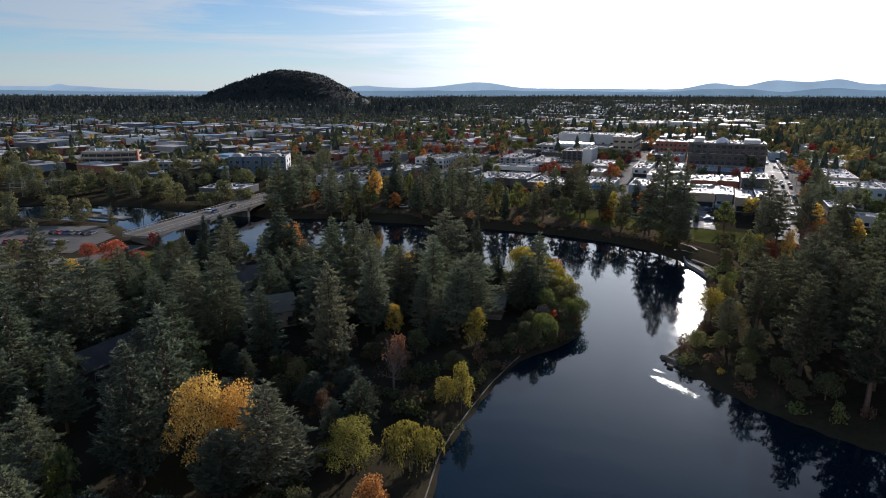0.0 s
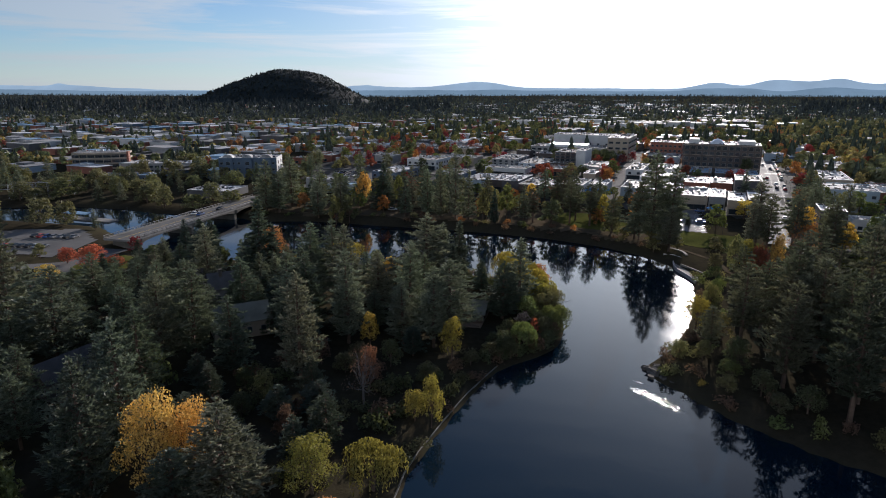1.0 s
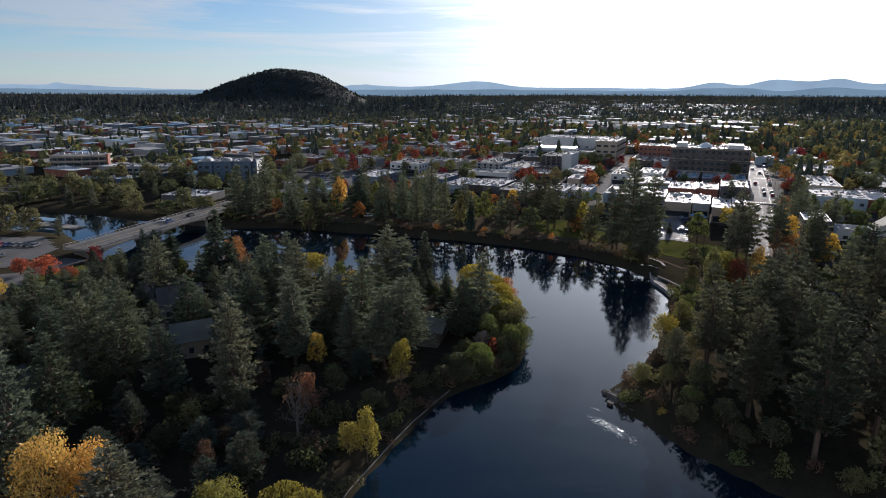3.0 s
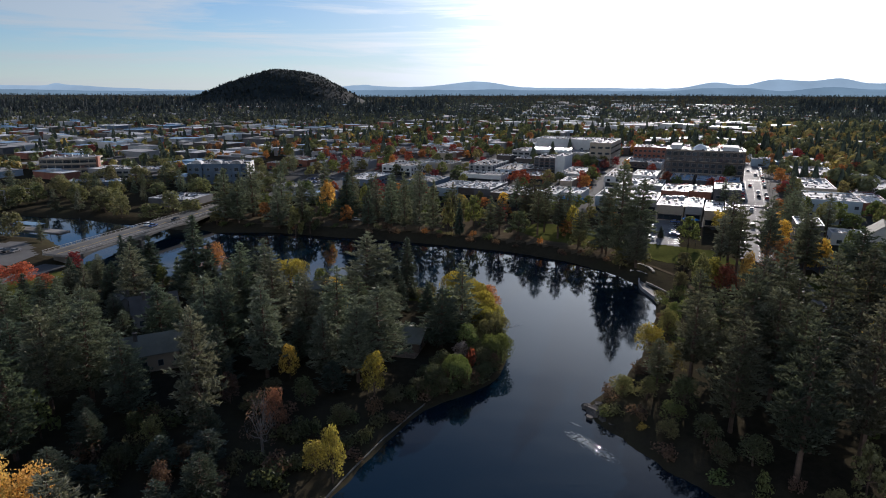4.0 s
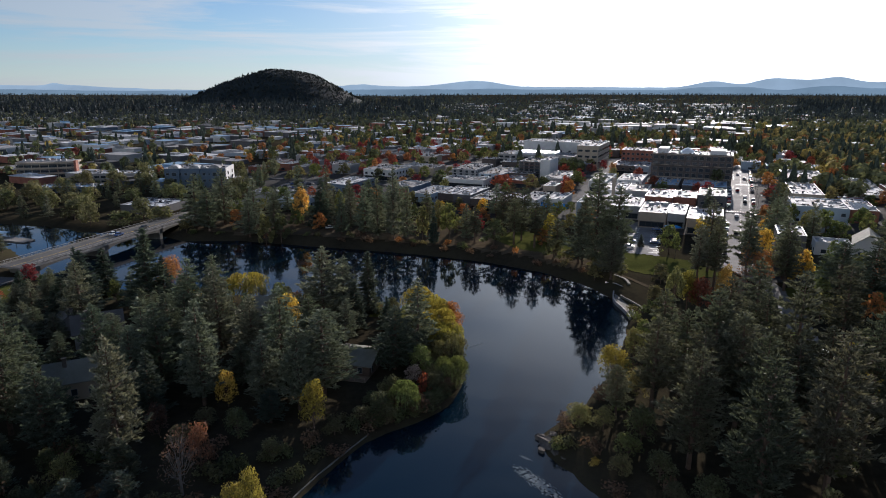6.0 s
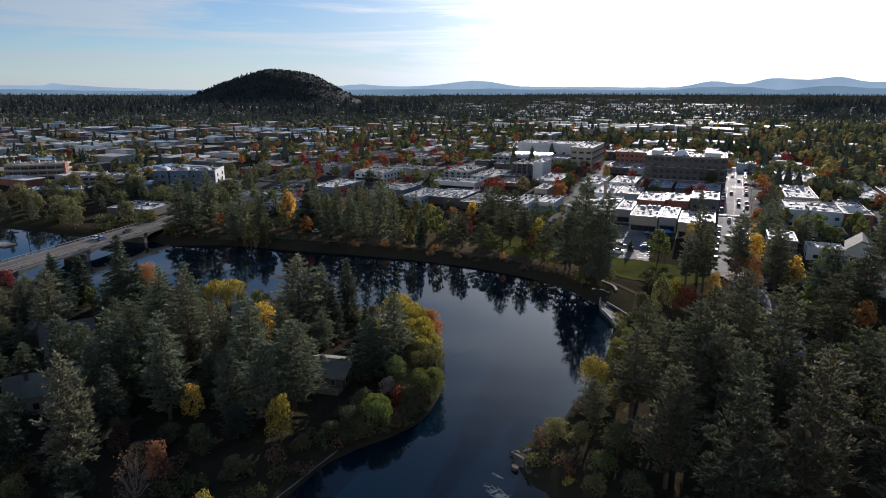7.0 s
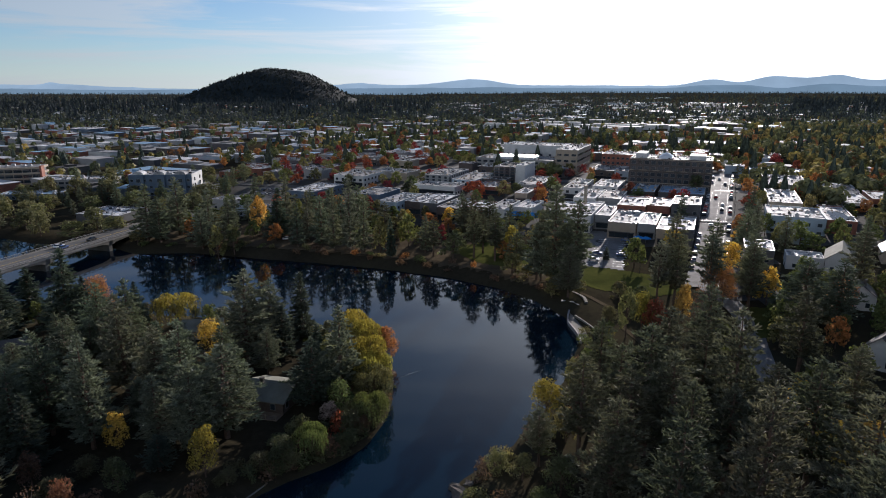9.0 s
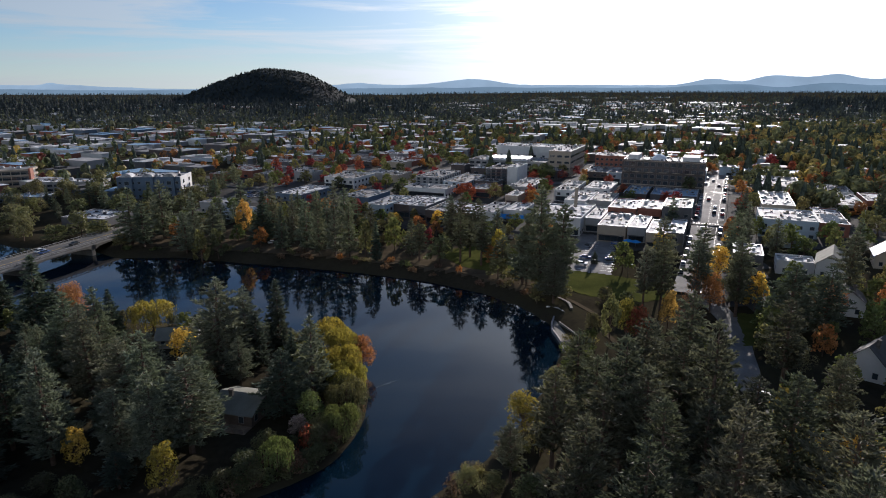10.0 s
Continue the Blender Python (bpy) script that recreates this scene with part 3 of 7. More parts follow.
def willow(name, seed, strands, size):
    """A weeping willow, 10 m high and 11 m wide: curtains of hanging leaf strings."""
    rng = np.random.RandomState(seed)
    segs = [((0, 0, -0.4), (0.2, 0.1, 2.6), 0.40, 0.30)]
    heads = []
    for k in range(9):
        a, r = 2.4 * k, rng.uniform(1.6, 3.6)
        h = 8.6 - 0.35 * r * rng.uniform(0.8, 2.2)
        heads.append((r * math.cos(a), r * math.sin(a), h, rng.uniform(1.3, 2.1)))
        segs += [((0.2, 0.1, 2.4), (0.5 * heads[-1][0], 0.5 * heads[-1][1], 5.5), 0.18, 0.10), ((0.5 * heads[-1][0], 0.5 * heads[-1][1], 5.5), heads[-1][:3], 0.10, 0.03)]
    cs, ds = [], []
    for k in range(strands):
        hx, hy, hz, hr = heads[rng.randint(len(heads))]
        a = rng.uniform(0, 6.28)
        rr = hr * math.sqrt(rng.uniform(0.1, 1))
        x, y = hx + rr * math.cos(a), hy + rr * math.sin(a)
        z = hz + 1.3 * math.sqrt(max(0, 1 - (rr / hr) ** 2)) * 0.8
        out = np.array([x, y, 0.0]) / (math.hypot(x, y) + 0.1)
        length = min(z - 0.5, rng.uniform(1.4, 5.2) * (0.6 + 0.12 * math.hypot(x, y)))
        m = max(3, int(length / 0.62))
        for j in range(m):
            f = j / m
            cs.append(np.array([x, y, z]) + out * (0.9 * math.sin(min(1.0, 2 * f) * 1.57)) + np.array([0, 0, -length * f]) + rng.normal(scale=0.07, size=3))
            ds.append(out + np.array([0, 0, 0.9 - 1.4 * f]))
    cs, ds = np.array(cs), np.array(ds)
    n = unit(ds + 0.5 * rng.normal(size=cs.shape))
    down = np.tile(np.array([0, 0, -1.0]), (len(cs), 1)) + 0.25 * rng.normal(size=cs.shape)
    a_ = unit(np.cross(n, down))
    s = (size * rng.uniform(0.7, 1.3, len(cs)))[:, None]
    tri = np.concatenate([np.stack([cs - a_ * s * 0.55, cs + a_ * s * 0.55, cs + unit(down) * s * 2.0], 1), np.stack([cs + a_ * s * 0.5, cs - a_ * s * 0.5, cs - unit(down) * s * 1.0], 1)], 1).reshape(-1, 3, 3)
    return limb_mesh(name + "_trunk", segs, BARK), joined_triangles(name + "_crown", tri, LEAF)


def shrub(name, seed, leaves, size):
    rng = np.random.RandomState(seed)
    n = leaves
    c = rng.normal(size=(7, 3)) * np.array([0.7, 0.7, 0.25]) + np.array([0, 0, 0.75])
    which = rng.randint(0, 7, n)
    d = unit(rng.normal(size=(n, 3)))
    p = c[which] + d * rng.uniform(0.35, 0.75, (n, 1))
    p[:, 2] = np.abs(p[:, 2])
    segs = [((0, 0, -0.2), tuple(q), 0.05, 0.01) for q in c]
    return None, joined_triangles(name + "_leaves", leaf_quads(rng, p, d, np.full(n, size)), LEAF)


PINES = [pine("pine", 10 + k, 5.0, 0.12 + 0.03 * (k % 3), 88, (full_top, blunt_top, round_top, full_top)[k], 0.06, 6.0, 5, 0.60) for k in range(4)]
BANK_PINES = [pine("bank_pine", 44 + k, 4.6, 0.16 + 0.06 * k, 74, blunt_top, 0.03, 6.2, 5, 0.58) for k in range(3)]
FIRS = [pine("fir", 30 + k, 4.6, 0.04, 104, spire, 0.26, 3.4, 6, 0.85) for k in range(2)]
TALL_PINES = [pine("tall_pine", 40 + k, 4.2, 0.30, 58, blunt_top, 0.05, 4.8, 6, 0.66) for k in range(2)]
MID_PINES = [pine("mid_pine", 50 + k, 4.9, 0.10, 64, (round_top, lean_top, spire)[k], 0.10, 2.8, 5, 0.95) for k in range(3)]
BIG_TREES = [broadleaf("big_tree", 58 + k, 34, 5200, 0.135, stem=3.0, spread=1.3) for k in range(2)]
TREES = [broadleaf("tree", 60 + k, 24, 1700, 0.245) for k in range(3)]
MID_TREES = [broadleaf("mid_tree", 70 + k, 14, 480, 0.50, stem=1.8, spread=1.12) for k in range(3)]
VALLEY_TREES = [broadleaf("valley_tree", 75 + k, 18, 860, 0.42, stem=1.2, spread=1.2) for k in range(2)]
TALL_TREES = [broadleaf("poplar", 80, 14, 900, 0.34, 1.0)]
WILLOWS = [willow("willow", 90 + k, 620, 0.215) for k in range(2)]
BARE = [broadleaf("bare_tree", 95, 16, 900, 0.16, 1.0, 0.55, LEAF, PALE_BARK)]
SHRUBS = [shrub("shrub", 100 + k, 260, 0.17) for k in range(2)]

C_PINE = [(0.143, 0.165, 0.115), (0.158, 0.175, 0.124), (0.124, 0.150, 0.108), (0.166, 0.178, 0.127), (0.100, 0.124, 0.089)]
C_WARM = [(0.112, 0.118, 0.078), (0.098, 0.106, 0.070), (0.124, 0.124, 0.082), (0.084, 0.092, 0.064)]
C_FIR = [(0.075, 0.095, 0.070), (0.062, 0.085, 0.068)]
C_GREEN = [(0.12, 0.145, 0.045), (0.10, 0.125, 0.04), (0.14, 0.155, 0.05)]
C_OLIVE = [(0.19, 0.18, 0.07), (0.165, 0.16, 0.065), (0.20, 0.175, 0.075)]
C_LIME = [(0.30, 0.25, 0.045), (0.25, 0.22, 0.046)]
C_RUST = [(0.22, 0.10, 0.06)]
C_GOLD = [(0.56, 0.36, 0.10)]
C_CORAL = [(0.44, 0.12, 0.065)]
C_PALE = [(0.30, 0.25, 0.23)]
C_YELLOW = [(0.62, 0.42, 0.08), (0.56, 0.40, 0.08)]
C_ORANGE = [(0.42, 0.18, 0.055), (0.34, 0.155, 0.055)]
C_RED = [(0.26, 0.06, 0.04), (0.30, 0.085, 0.045), (0.22, 0.04, 0.045)]
C_DARKGREEN = [(0.085, 0.095, 0.04), (0.075, 0.085, 0.038), (0.10, 0.095, 0.045)]
C_GREYOLIVE = [(0.15, 0.15, 0.075), (0.135, 0.14, 0.065), (0.165, 0.155, 0.075)]
C_BROWN = [(0.14, 0.085, 0.055)]

KINDS = {
    # kind: variants, mesh height, mesh radius, name, label, category
    "pine": (PINES, 25.0, 3.4, "pine_tree", "tall grey-green ponderosa pine with a dense tufted crown", "pine tree"),
    "bankpine": (BANK_PINES, 25.0, 3.2, "pine_tree", "tall ponderosa pine with blunt open crown above the bank", "pine tree"),
    "fir": (FIRS, 25.0, 3.6, "fir_tree", "dark conical fir with drooping branches to the ground", "fir tree"),
    "tallpine": (TALL_PINES, 25.0, 3.1, "ponderosa_tree", "old ponderosa pine with a bare lower trunk", "pine tree"),
    "midpine": (MID_PINES, 25.0, 3.5, "park_pine", "dark pine standing in the park by the river", "pine tree"),
    "tree": (TREES, 10.0, 4.3, "broadleaf_tree", "broadleaf tree with leafy uneven crown near the river", "tree"),
    "bigtree": (BIG_TREES, 10.0, 4.3, "broadleaf_tree", "spreading broadleaf tree with a wide leafy crown", "tree"),
    "midtree": (MID_TREES, 10.0, 4.3, "broadleaf_tree", "broadleaf tree with leafy crown in the town park", "tree"),
    "valleytree": (VALLEY_TREES, 10.0, 4.6, "cottonwood_tree", "rounded cottonwood with a full grey-green crown", "cottonwood tree"),
    "poplar": (TALL_TREES, 10.0, 4.3, "poplar_tree", "tall narrow tree in autumn leaf above the bank", "tree"),
    "willow": (WILLOWS, 10.0, 5.4, "willow_tree", "weeping willow with yellow-green hanging leaf curtains", "willow tree"),
    "bare": (BARE, 10.0, 4.3, "bare_tree", "half-bare tree with pale twigs and few rusty leaves", "tree"),
    "shrub": (SHRUBS, 1.5, 1.4, "shrub", "leafy shrub growing on the river bank", "shrub"),
}
COLOUR_WORDS = {id(C_YELLOW): "golden yellow ", id(C_GOLD): "golden orange ", id(C_PALE): "pale grey ", id(C_CORAL): "coral red ", id(C_RUST): "rusty brown ", id(C_ORANGE): "orange autumn ", id(C_RED): "crimson red ", id(C_LIME): "yellow-green ", id(C_OLIVE): "olive green ", id(C_GREEN): "green ", id(C_BROWN): "brown "}
forest = random.Random(7)
PLANTED = []


def plant(kind, x, y, top, radius, colours, group="", z=None):
    """One tree: top is the height of its tip above the water, radius that of its crown."""
    variants, mesh_h, mesh_r, name, label, category = KINDS[kind]
    stem, crown = variants[forest.randrange(len(variants))]
    gz_ = ground_z(x, y) if z is None else z
    h = max(0.6, top - gz_)
    sx = radius / mesh_r
    words = COLOUR_WORDS.get(id(colours), "")
    if kind in ("tree", "midtree") and (colours is C_RED or colours is C_ORANGE or colours is C_CORAL):
        name, category = "maple_tree", "maple tree"
    elif kind == "midtree" and "valley" in group:
        name = "cottonwood_tree"
    m = Matrix.Translation((x, y, gz_)) @ Euler((0, 0, forest.uniform(0, 6.28))).to_matrix().to_4x4() @ Matrix.Diagonal((sx, sx, h / mesh_h, 1))
    if stem is None:
        c = ob = tagged(new(name, crown), words + label, category, group)
        ob.matrix_basis = m
    else:
        ob = thing(name, m, words + label, category, group)
        child("trunk", stem, ob)
        c = child("crown", crown, ob)
    tint = colours[forest.randrange(len(colours))]
    k = forest.uniform(0.85, 1.15)
    c.color = (tint[0] * k, tint[1] * k * forest.uniform(0.95, 1.05), tint[2] * k, 1)
    PLANTED.append((x, y, radius))
    return ob


# the peninsula: trees that stand out one by one
for row in [("pine", -23.4, 125, 26.5, 4.2), ("pine", -16.7, 146.6, 25.5, 4.3), ("pine", -26, 183, 25.2, 4), ("pine", -2.5, 155.5, 25.5, 4.6), ("pine", -20, 167, 27, 4.4),
            ("pine", 7.4, 151, 21.8, 5.6), ("pine", -31, 174, 18.5, 3.6), ("pine", -27, 151, 23.5, 4.2), ("pine", 0.7, 187, 26.2, 6.2), ("pine", 5.5, 192, 22.5, 4.0), ("pine", -44, 94, 28, 4.4), ("pine", -94, 142.5, 31, 4.6), ("pine", -83.5, 136, 24.5, 4.8), ("pine", -90, 125, 22.4, 4.8), ("pine", -87, 166, 19.5, 3.6), ("pine", -77, 158, 18.6, 3.4), ("pine", -65, 188.6, 22.5, 4.4),
            ("pine", -45, 85, 26, 4.2), ("pine", -63, 151, 21.5, 4.0), ("pine", -25.5, 85, 19.8, 4.8), ("pine", -31.5, 82, 14.0, 3.6), ("pine", -11, 163, 21, 4.0),
            ("pine", -47.8, 133, 24.6, 4.4), ("pine", -53, 142.5, 24, 4.0), ("pine", -46, 161, 19.5, 3.8), ("pine", -38, 128, 20.5, 3.8)]:
    plant(*row, C_PINE, "trees of the peninsula")
for row in [("fir", 8.6, 191, 15.8, 3.8), ("fir", 11.0, 203, 21.0, 3.6), ("fir", -53.5, 203, 27.5, 5.8), ("fir", -72, 202, 21, 5.2), ("fir", -74.8, 219.5, 17.2, 5.4), ("fir", -49.5, 205, 19, 3.6), ("fir", -85, 222, 17, 3.6), ("fir", -36.9, 209, 16.2, 3.2)]:
    plant(*row, C_FIR, "trees of the peninsula")
plant("bigtree", -53, 217, 15.8, 4.9, C_ORANGE, "trees of the peninsula")
plant("willow", -27, 212.5, 12.3, 7.2, C_LIME, "trees of the peninsula")
plant("tree", -9.6, 190, 12.6, 4.3, C_YELLOW, "trees of the peninsula")
plant("bigtree", -32, 90, 17.2, 4.6, C_GOLD, "trees of the peninsula")
plant("bigtree", -36.5, 88, 19.3, 5.4, C_GOLD, "trees of the peninsula")
plant("bigtree", -14, 89, 11.8, 4.8, C_LIME, "trees of the peninsula")
plant("willow", -5.0, 91, 10.0, 5.2, C_LIME, "trees of the peninsula")
plant("tree", -10, 77, 9.5, 3.6, C_ORANGE, "trees of the peninsula")
plant("bare", -9.5, 117, 14.5, 4.8, C_BROWN, "trees of the peninsula")
plant("tree", -9.0, 124, 11.5, 2.6, C_RUST, "trees of the peninsula")
plant("tree", 3.7, 111, 11.3, 2.7, C_LIME, "trees of the peninsula")
plant("tree", 0.6, 112, 7.8, 2.8, C_LIME, "trees of the peninsula")
plant("tree", 7.8, 138, 12.8, 3.4, C_LIME, "trees of the peninsula")
plant("willow", 25.0, 146.4, 8.4, 3.7, C_GREEN, "trees of the peninsula")
for row in ((20.2, 143.6, 7.0, 3.4), (16.6, 141.2, 5.4, 3.0), (22.0, 150.5, 7.4, 3.2), (12.0, 136.5, 4.6, 2.8), (18.4, 148.0, 4.8, 2.6), (31.5, 154.0, 6.6, 3.4), (36.4, 164.5, 5.2, 3.0)):
    plant("tree", *row, C_DARKGREEN, "trees of the peninsula")
plant("willow", 26, 197, 13.2, 5.2, C_LIME, "trees of the peninsula")
plant("willow", 32, 181, 12.0, 5.4, C_LIME, "trees of the peninsula")
plant("tree", 35.0, 190.5, 10.4, 4.0, C_ORANGE, "trees of the peninsula")
plant("willow", 34.5, 169, 10.0, 5.0, C_OLIVE, "trees of the peninsula")
plant("pine", 21.6, 164.6, 18.0, 4.2, C_FIR, "trees of the peninsula")
plant("willow", 24, 179, 12.0, 4.4, C_OLIVE, "trees of the peninsula")
plant("willow", 33.5, 175, 10.5, 4.8, C_LIME, "trees of the peninsula")
plant("willow", 30, 191, 12.6, 5.2, C_LIME, "trees of the peninsula")
plant("willow", 34.5, 159, 8.5, 4.4, C_GREEN, "trees of the peninsula")
plant("tree", 28, 162, 9.5, 4.0, C_GREEN, "trees of the peninsula")
plant("tree", 23.5, 186, 11, 4.0, C_GREEN, "trees of the peninsula")
plant("tree", 31, 158, 6.5, 3.2, C_OLIVE, "trees of the peninsula")
plant("tree", 26.3, 157.8, 6.6, 2.6, C_PALE, "shrubs on the bank")
plant("shrub", 28.6, 153, 5.4, 2.2, C_RED, "shrubs on the bank")
plant("tree", -11.5, 146, 10.5, 2.6, C_YELLOW, "trees of the peninsula")
plant("tree", -115, 190, 9.5, 4.4, C_YELLOW, "trees of the peninsula")
plant("tree", -124, 216, 8.6, 4.0, C_CORAL, "trees by the bridge road")
plant("tree", -112.5, 211, 10.6, 6.2, C_CORAL, "trees by the bridge road")
plant("tree", -103, 208, 7.8, 3.6, C_RED, "trees by the bridge road")

# the south bank: tall pines seen against the water and the street
for row in [("tallpine", 83, 162, 23, 3.6), ("tallpine", 94, 155, 28.5, 4.2), ("tallpine", 101, 140, 33.5, 4.6), ("bankpine", 80, 109.5, 30.5, 4.6),
            ("bankpine", 93.5, 114.5, 32.5, 4.8), ("bankpine", 89.5, 137.5, 26.5, 4.4), ("tallpine", 75, 143, 24, 4), ("bankpine", 88, 126, 27, 4.2), ("tallpine", 112, 178, 26, 4), ("bankpine", 76, 125, 25, 4.2), ("bankpine", 108, 128, 30, 4.6), ("bankpine", 103, 104, 30, 4.6)]:
    plant(*row, C_WARM, "pines of the south bank")
plant("tree", 72, 161, 10.2, 4.4, C_LIME, "trees of the south bank")
plant("tree", 80, 172, 10.5, 3.4, C_OLIVE, "trees of the south bank")
plant("tree", 60, 140, 6.4, 2.8, C_OLIVE, "trees of the south bank")
plant("shrub", 60.5, 127.5, 2.6, 1.2, C_YELLOW, "shrubs on the bank")
plant("shrub", 57, 133, 3.4, 1.8, C_OLIVE, "shrubs on the bank")
plant("bankpine", 67.5, 141.5, 14, 2.5, C_WARM, "pines of the south bank")
for row, tint in [((64, 137, 7.5, 3.0), C_OLIVE), ((66, 128, 7.0, 3.2), C_GREEN), ((69.5, 121, 8.0, 3.4), C_DARKGREEN), ((64, 123.5, 5.6, 2.6), C_OLIVE), ((70, 133, 10.0, 3.6), C_DARKGREEN), ((75, 114, 8.0, 3.4), C_DARKGREEN), ((70, 115, 6.0, 2.8), C_DARKGREEN), ((74, 150, 9.5, 3.4), C_OLIVE)]:
    plant("tree", *row, tint, "trees of the south bank")
plant("tree", 151, 254, 17.5, 5.2, C_YELLOW, "trees by the street")
plant("tree", 143, 246, 13.5, 4.0, C_YELLOW, "trees by the street")
plant("midtree", 128, 100, 14, 5.2, C_YELLOW, "trees of the south bank")
plant("midtree", 138, 108, 14, 5.2, C_OLIVE, "trees of the south bank")
plant("pine", 150, 206, 24, 6.4, C_FIR, "pines by the lane")
plant("pine", 160, 206, 24, 5.6, C_FIR, "pines by the lane")
plant("bigtree", 168, 217, 15, 5.0, C_ORANGE, "trees by the lane")
plant("bigtree", 118, 139, 14, 5.6, C_YELLOW, "trees of the south bank")
plant("bigtree", 126, 138, 14, 5.0, C_YELLOW, "trees of the south bank")
plant("bigtree", 138, 183, 14.5, 5.6, C_OLIVE, "trees by the lane")
plant("bigtree", 137, 226, 16.5, 4.4, C_ORANGE, "trees by the street")
plant("bare", 131, 224, 18, 4.2, C_ORANGE, "trees by the street")
plant("bankpine", 143, 222, 25, 4.2, C_WARM, "pines by the lane")
plant("tree", 108, 203, 13.5, 4.0, C_RED, "trees of the south bank")
for row in [("pine", 88, 248, 39, 6.4), ("pine", 95, 248, 33, 5.0), ("midpine", 83, 254, 24, 4.4), ("pine", 91, 237, 20, 4.2), ("tallpine", 128, 246, 29, 4.2), ("tallpine", 139, 240, 28, 4.0), ("tallpine", 148, 233, 26, 4), ("tallpine", 133, 228, 26, 3.8)]:
    plant(*row, C_PINE, "pines by the park lawn")
for row in ((86, 239, 8, 3.2), (94, 253, 8, 3.4), (87.5, 247, 8.5, 3.2), (95.5, 240, 7.5, 2.8), (80, 258, 8, 3.2)):
    plant("midtree", *row, C_OLIVE, "trees of the park")
plant("midtree", 122, 269, 15.5, 5.0, C_GREEN, "trees of the park")
plant("fir", 114, 279.5, 8.6, 1.8, C_FIR, "trees of the park")
plant("midtree", -84, 308, 9, 4.2, C_OLIVE, "trees of the park")
for row in ((62, 281, 24, 3.8), (70, 277, 23, 3.6), (66, 288, 19, 3.6), (77, 266, 18, 3.6), (46, 284, 19, 3.6)):
    plant("tallpine", *row, C_WARM, "pines by the park lawn")
for row in [("midpine", -80.8, 312, 28, 6.0), ("midpine", -70.6, 321, 30, 5.6), ("midpine", -73.7, 308, 23.0, 5.2), ("midpine", -55.6, 318, 25.5, 4.8), ("midpine", -53.9, 304, 19.5, 4.3),
            ("midpine", -36, 325, 31, 4.3), ("midpine", -22.6, 326, 31, 3.6), ("midpine", -9.1, 309, 26, 4.2), ("midpine", -1.4, 299, 25.6, 4.0), ("midpine", 4.8, 293, 29.4, 3.9),
            ("midpine", 11.5, 292, 34, 4.0), ("midpine", 17.4, 291, 26.2, 3.7), ("midpine", 42.6, 290, 19.3, 3.2), ("midpine", -12, 300, 22, 3.4), ("midpine", -44, 309, 21, 3.8)]:
    plant(*row, C_PINE, "trees of the park")
for row in [("tallpine", 58.8, 297, 24.4, 3.3), ("tallpine", 63.3, 305, 26.0, 3.6), ("tallpine", 70.6, 316, 22.9, 4.0), ("tallpine", 84.2, 252.4, 29.0, 3.0), ("tallpine", 26, 293, 24, 3.2)]:
    plant(*row, C_WARM, "pines by the park lawn")
for row, tint in [(("midtree", -43.9, 294, 14.2, 4.6), C_OLIVE), (("midtree", -38.1, 297, 14.0, 5.2), C_DARKGREEN), (("midtree", 24.1, 290, 19.4, 3.7), C_OLIVE), (("midtree", 35.4, 295, 20, 5.0), C_GREEN),
                  (("midtree", 48.8, 305, 12.4, 3.2), C_RED), (("midtree", 53.8, 281, 15.0, 6.2), C_GREYOLIVE), (("midtree", 76.5, 282, 17.8, 3.8), C_LIME), (("midtree", 73.4, 279, 11.9, 4.2), C_ORANGE), (("midtree", 74.9, 260, 12, 5.2), C_OLIVE)]:
    plant(*row, tint, "trees of the park")
plant("fir", 29, 286, 18.8, 2.2, C_FIR, "trees of the park")
plant("poplar", -34, 321, 22.4, 5.0, C_GOLD, "trees of the park")
plant("fir", -24.1, 315, 26, 5.2, C_FIR, "trees of the park")
plant("poplar", -17, 327, 20, 3.4, C_GREEN, "trees of the park")


for k in range(26):                                                # bushes overhanging the water round the point of land
    a, b = SHORE_WEST[10 + k // 4], SHORE_WEST[11 + k // 4]
    u = (k % 4) / 4 + forest.uniform(0, 0.2)
    x, y = a[0] + (b[0] - a[0]) * u - 1.0, a[1] + (b[1] - a[1]) * u - (0.6 if k > 14 else -0.8)
    plant("tree" if k % 3 else "shrub", x, y, forest.uniform(3.2, 5.6) if k % 3 else 3.0, forest.uniform(2.2, 3.2), C_DARKGREEN if k % 5 else C_BROWN, "shrubs on the bank", 0.4)
# dark shrubs added here to darken the sunlit open soil
for k in range(46):
    x, y = forest.uniform(-42, 4), forest.uniform(72, 128)
    if shore_at(x, y) > 1.5:
        plant("shrub", x, y, ground_z(x, y) + forest.uniform(1.5, 3.4), forest.uniform(1.8, 3.2), C_DARKGREEN if k % 5 else C_BROWN, "shrubs under the pines")
        PLANTED.pop()
for row, tint in [(("poplar", 100.5, 203, 17.5, 3.6), C_OLIVE), (("tree", 106, 207, 14.5, 3.8), C_LIME), (("midtree", 107, 233, 9.5, 3.6), C_DARKGREEN), (("midtree", 112, 230, 9.0, 4.2), C_DARKGREEN), (("tree", 120, 214, 15, 3.2), C_GOLD),
                  (("tree", 112, 219, 9.5, 3.6), C_DARKGREEN), (("bare", 123, 208, 16, 5.0), C_RUST), (("tree", 98, 212, 8.5, 3.0), C_DARKGREEN)]:
    plant(*row, tint, "trees of the south bank")
plant("tallpine", 121, 224, 27, 3.6, C_WARM, "pines by the park lawn")
plant("tallpine", 117, 228, 24, 3.2, C_PINE, "pines by the park lawn")


def clear_of(x, y, gap):
    for px, py, pr in PLANTED:
        if (px - x) ** 2 + (py - y) ** 2 < gap * gap:
            return False
    return True


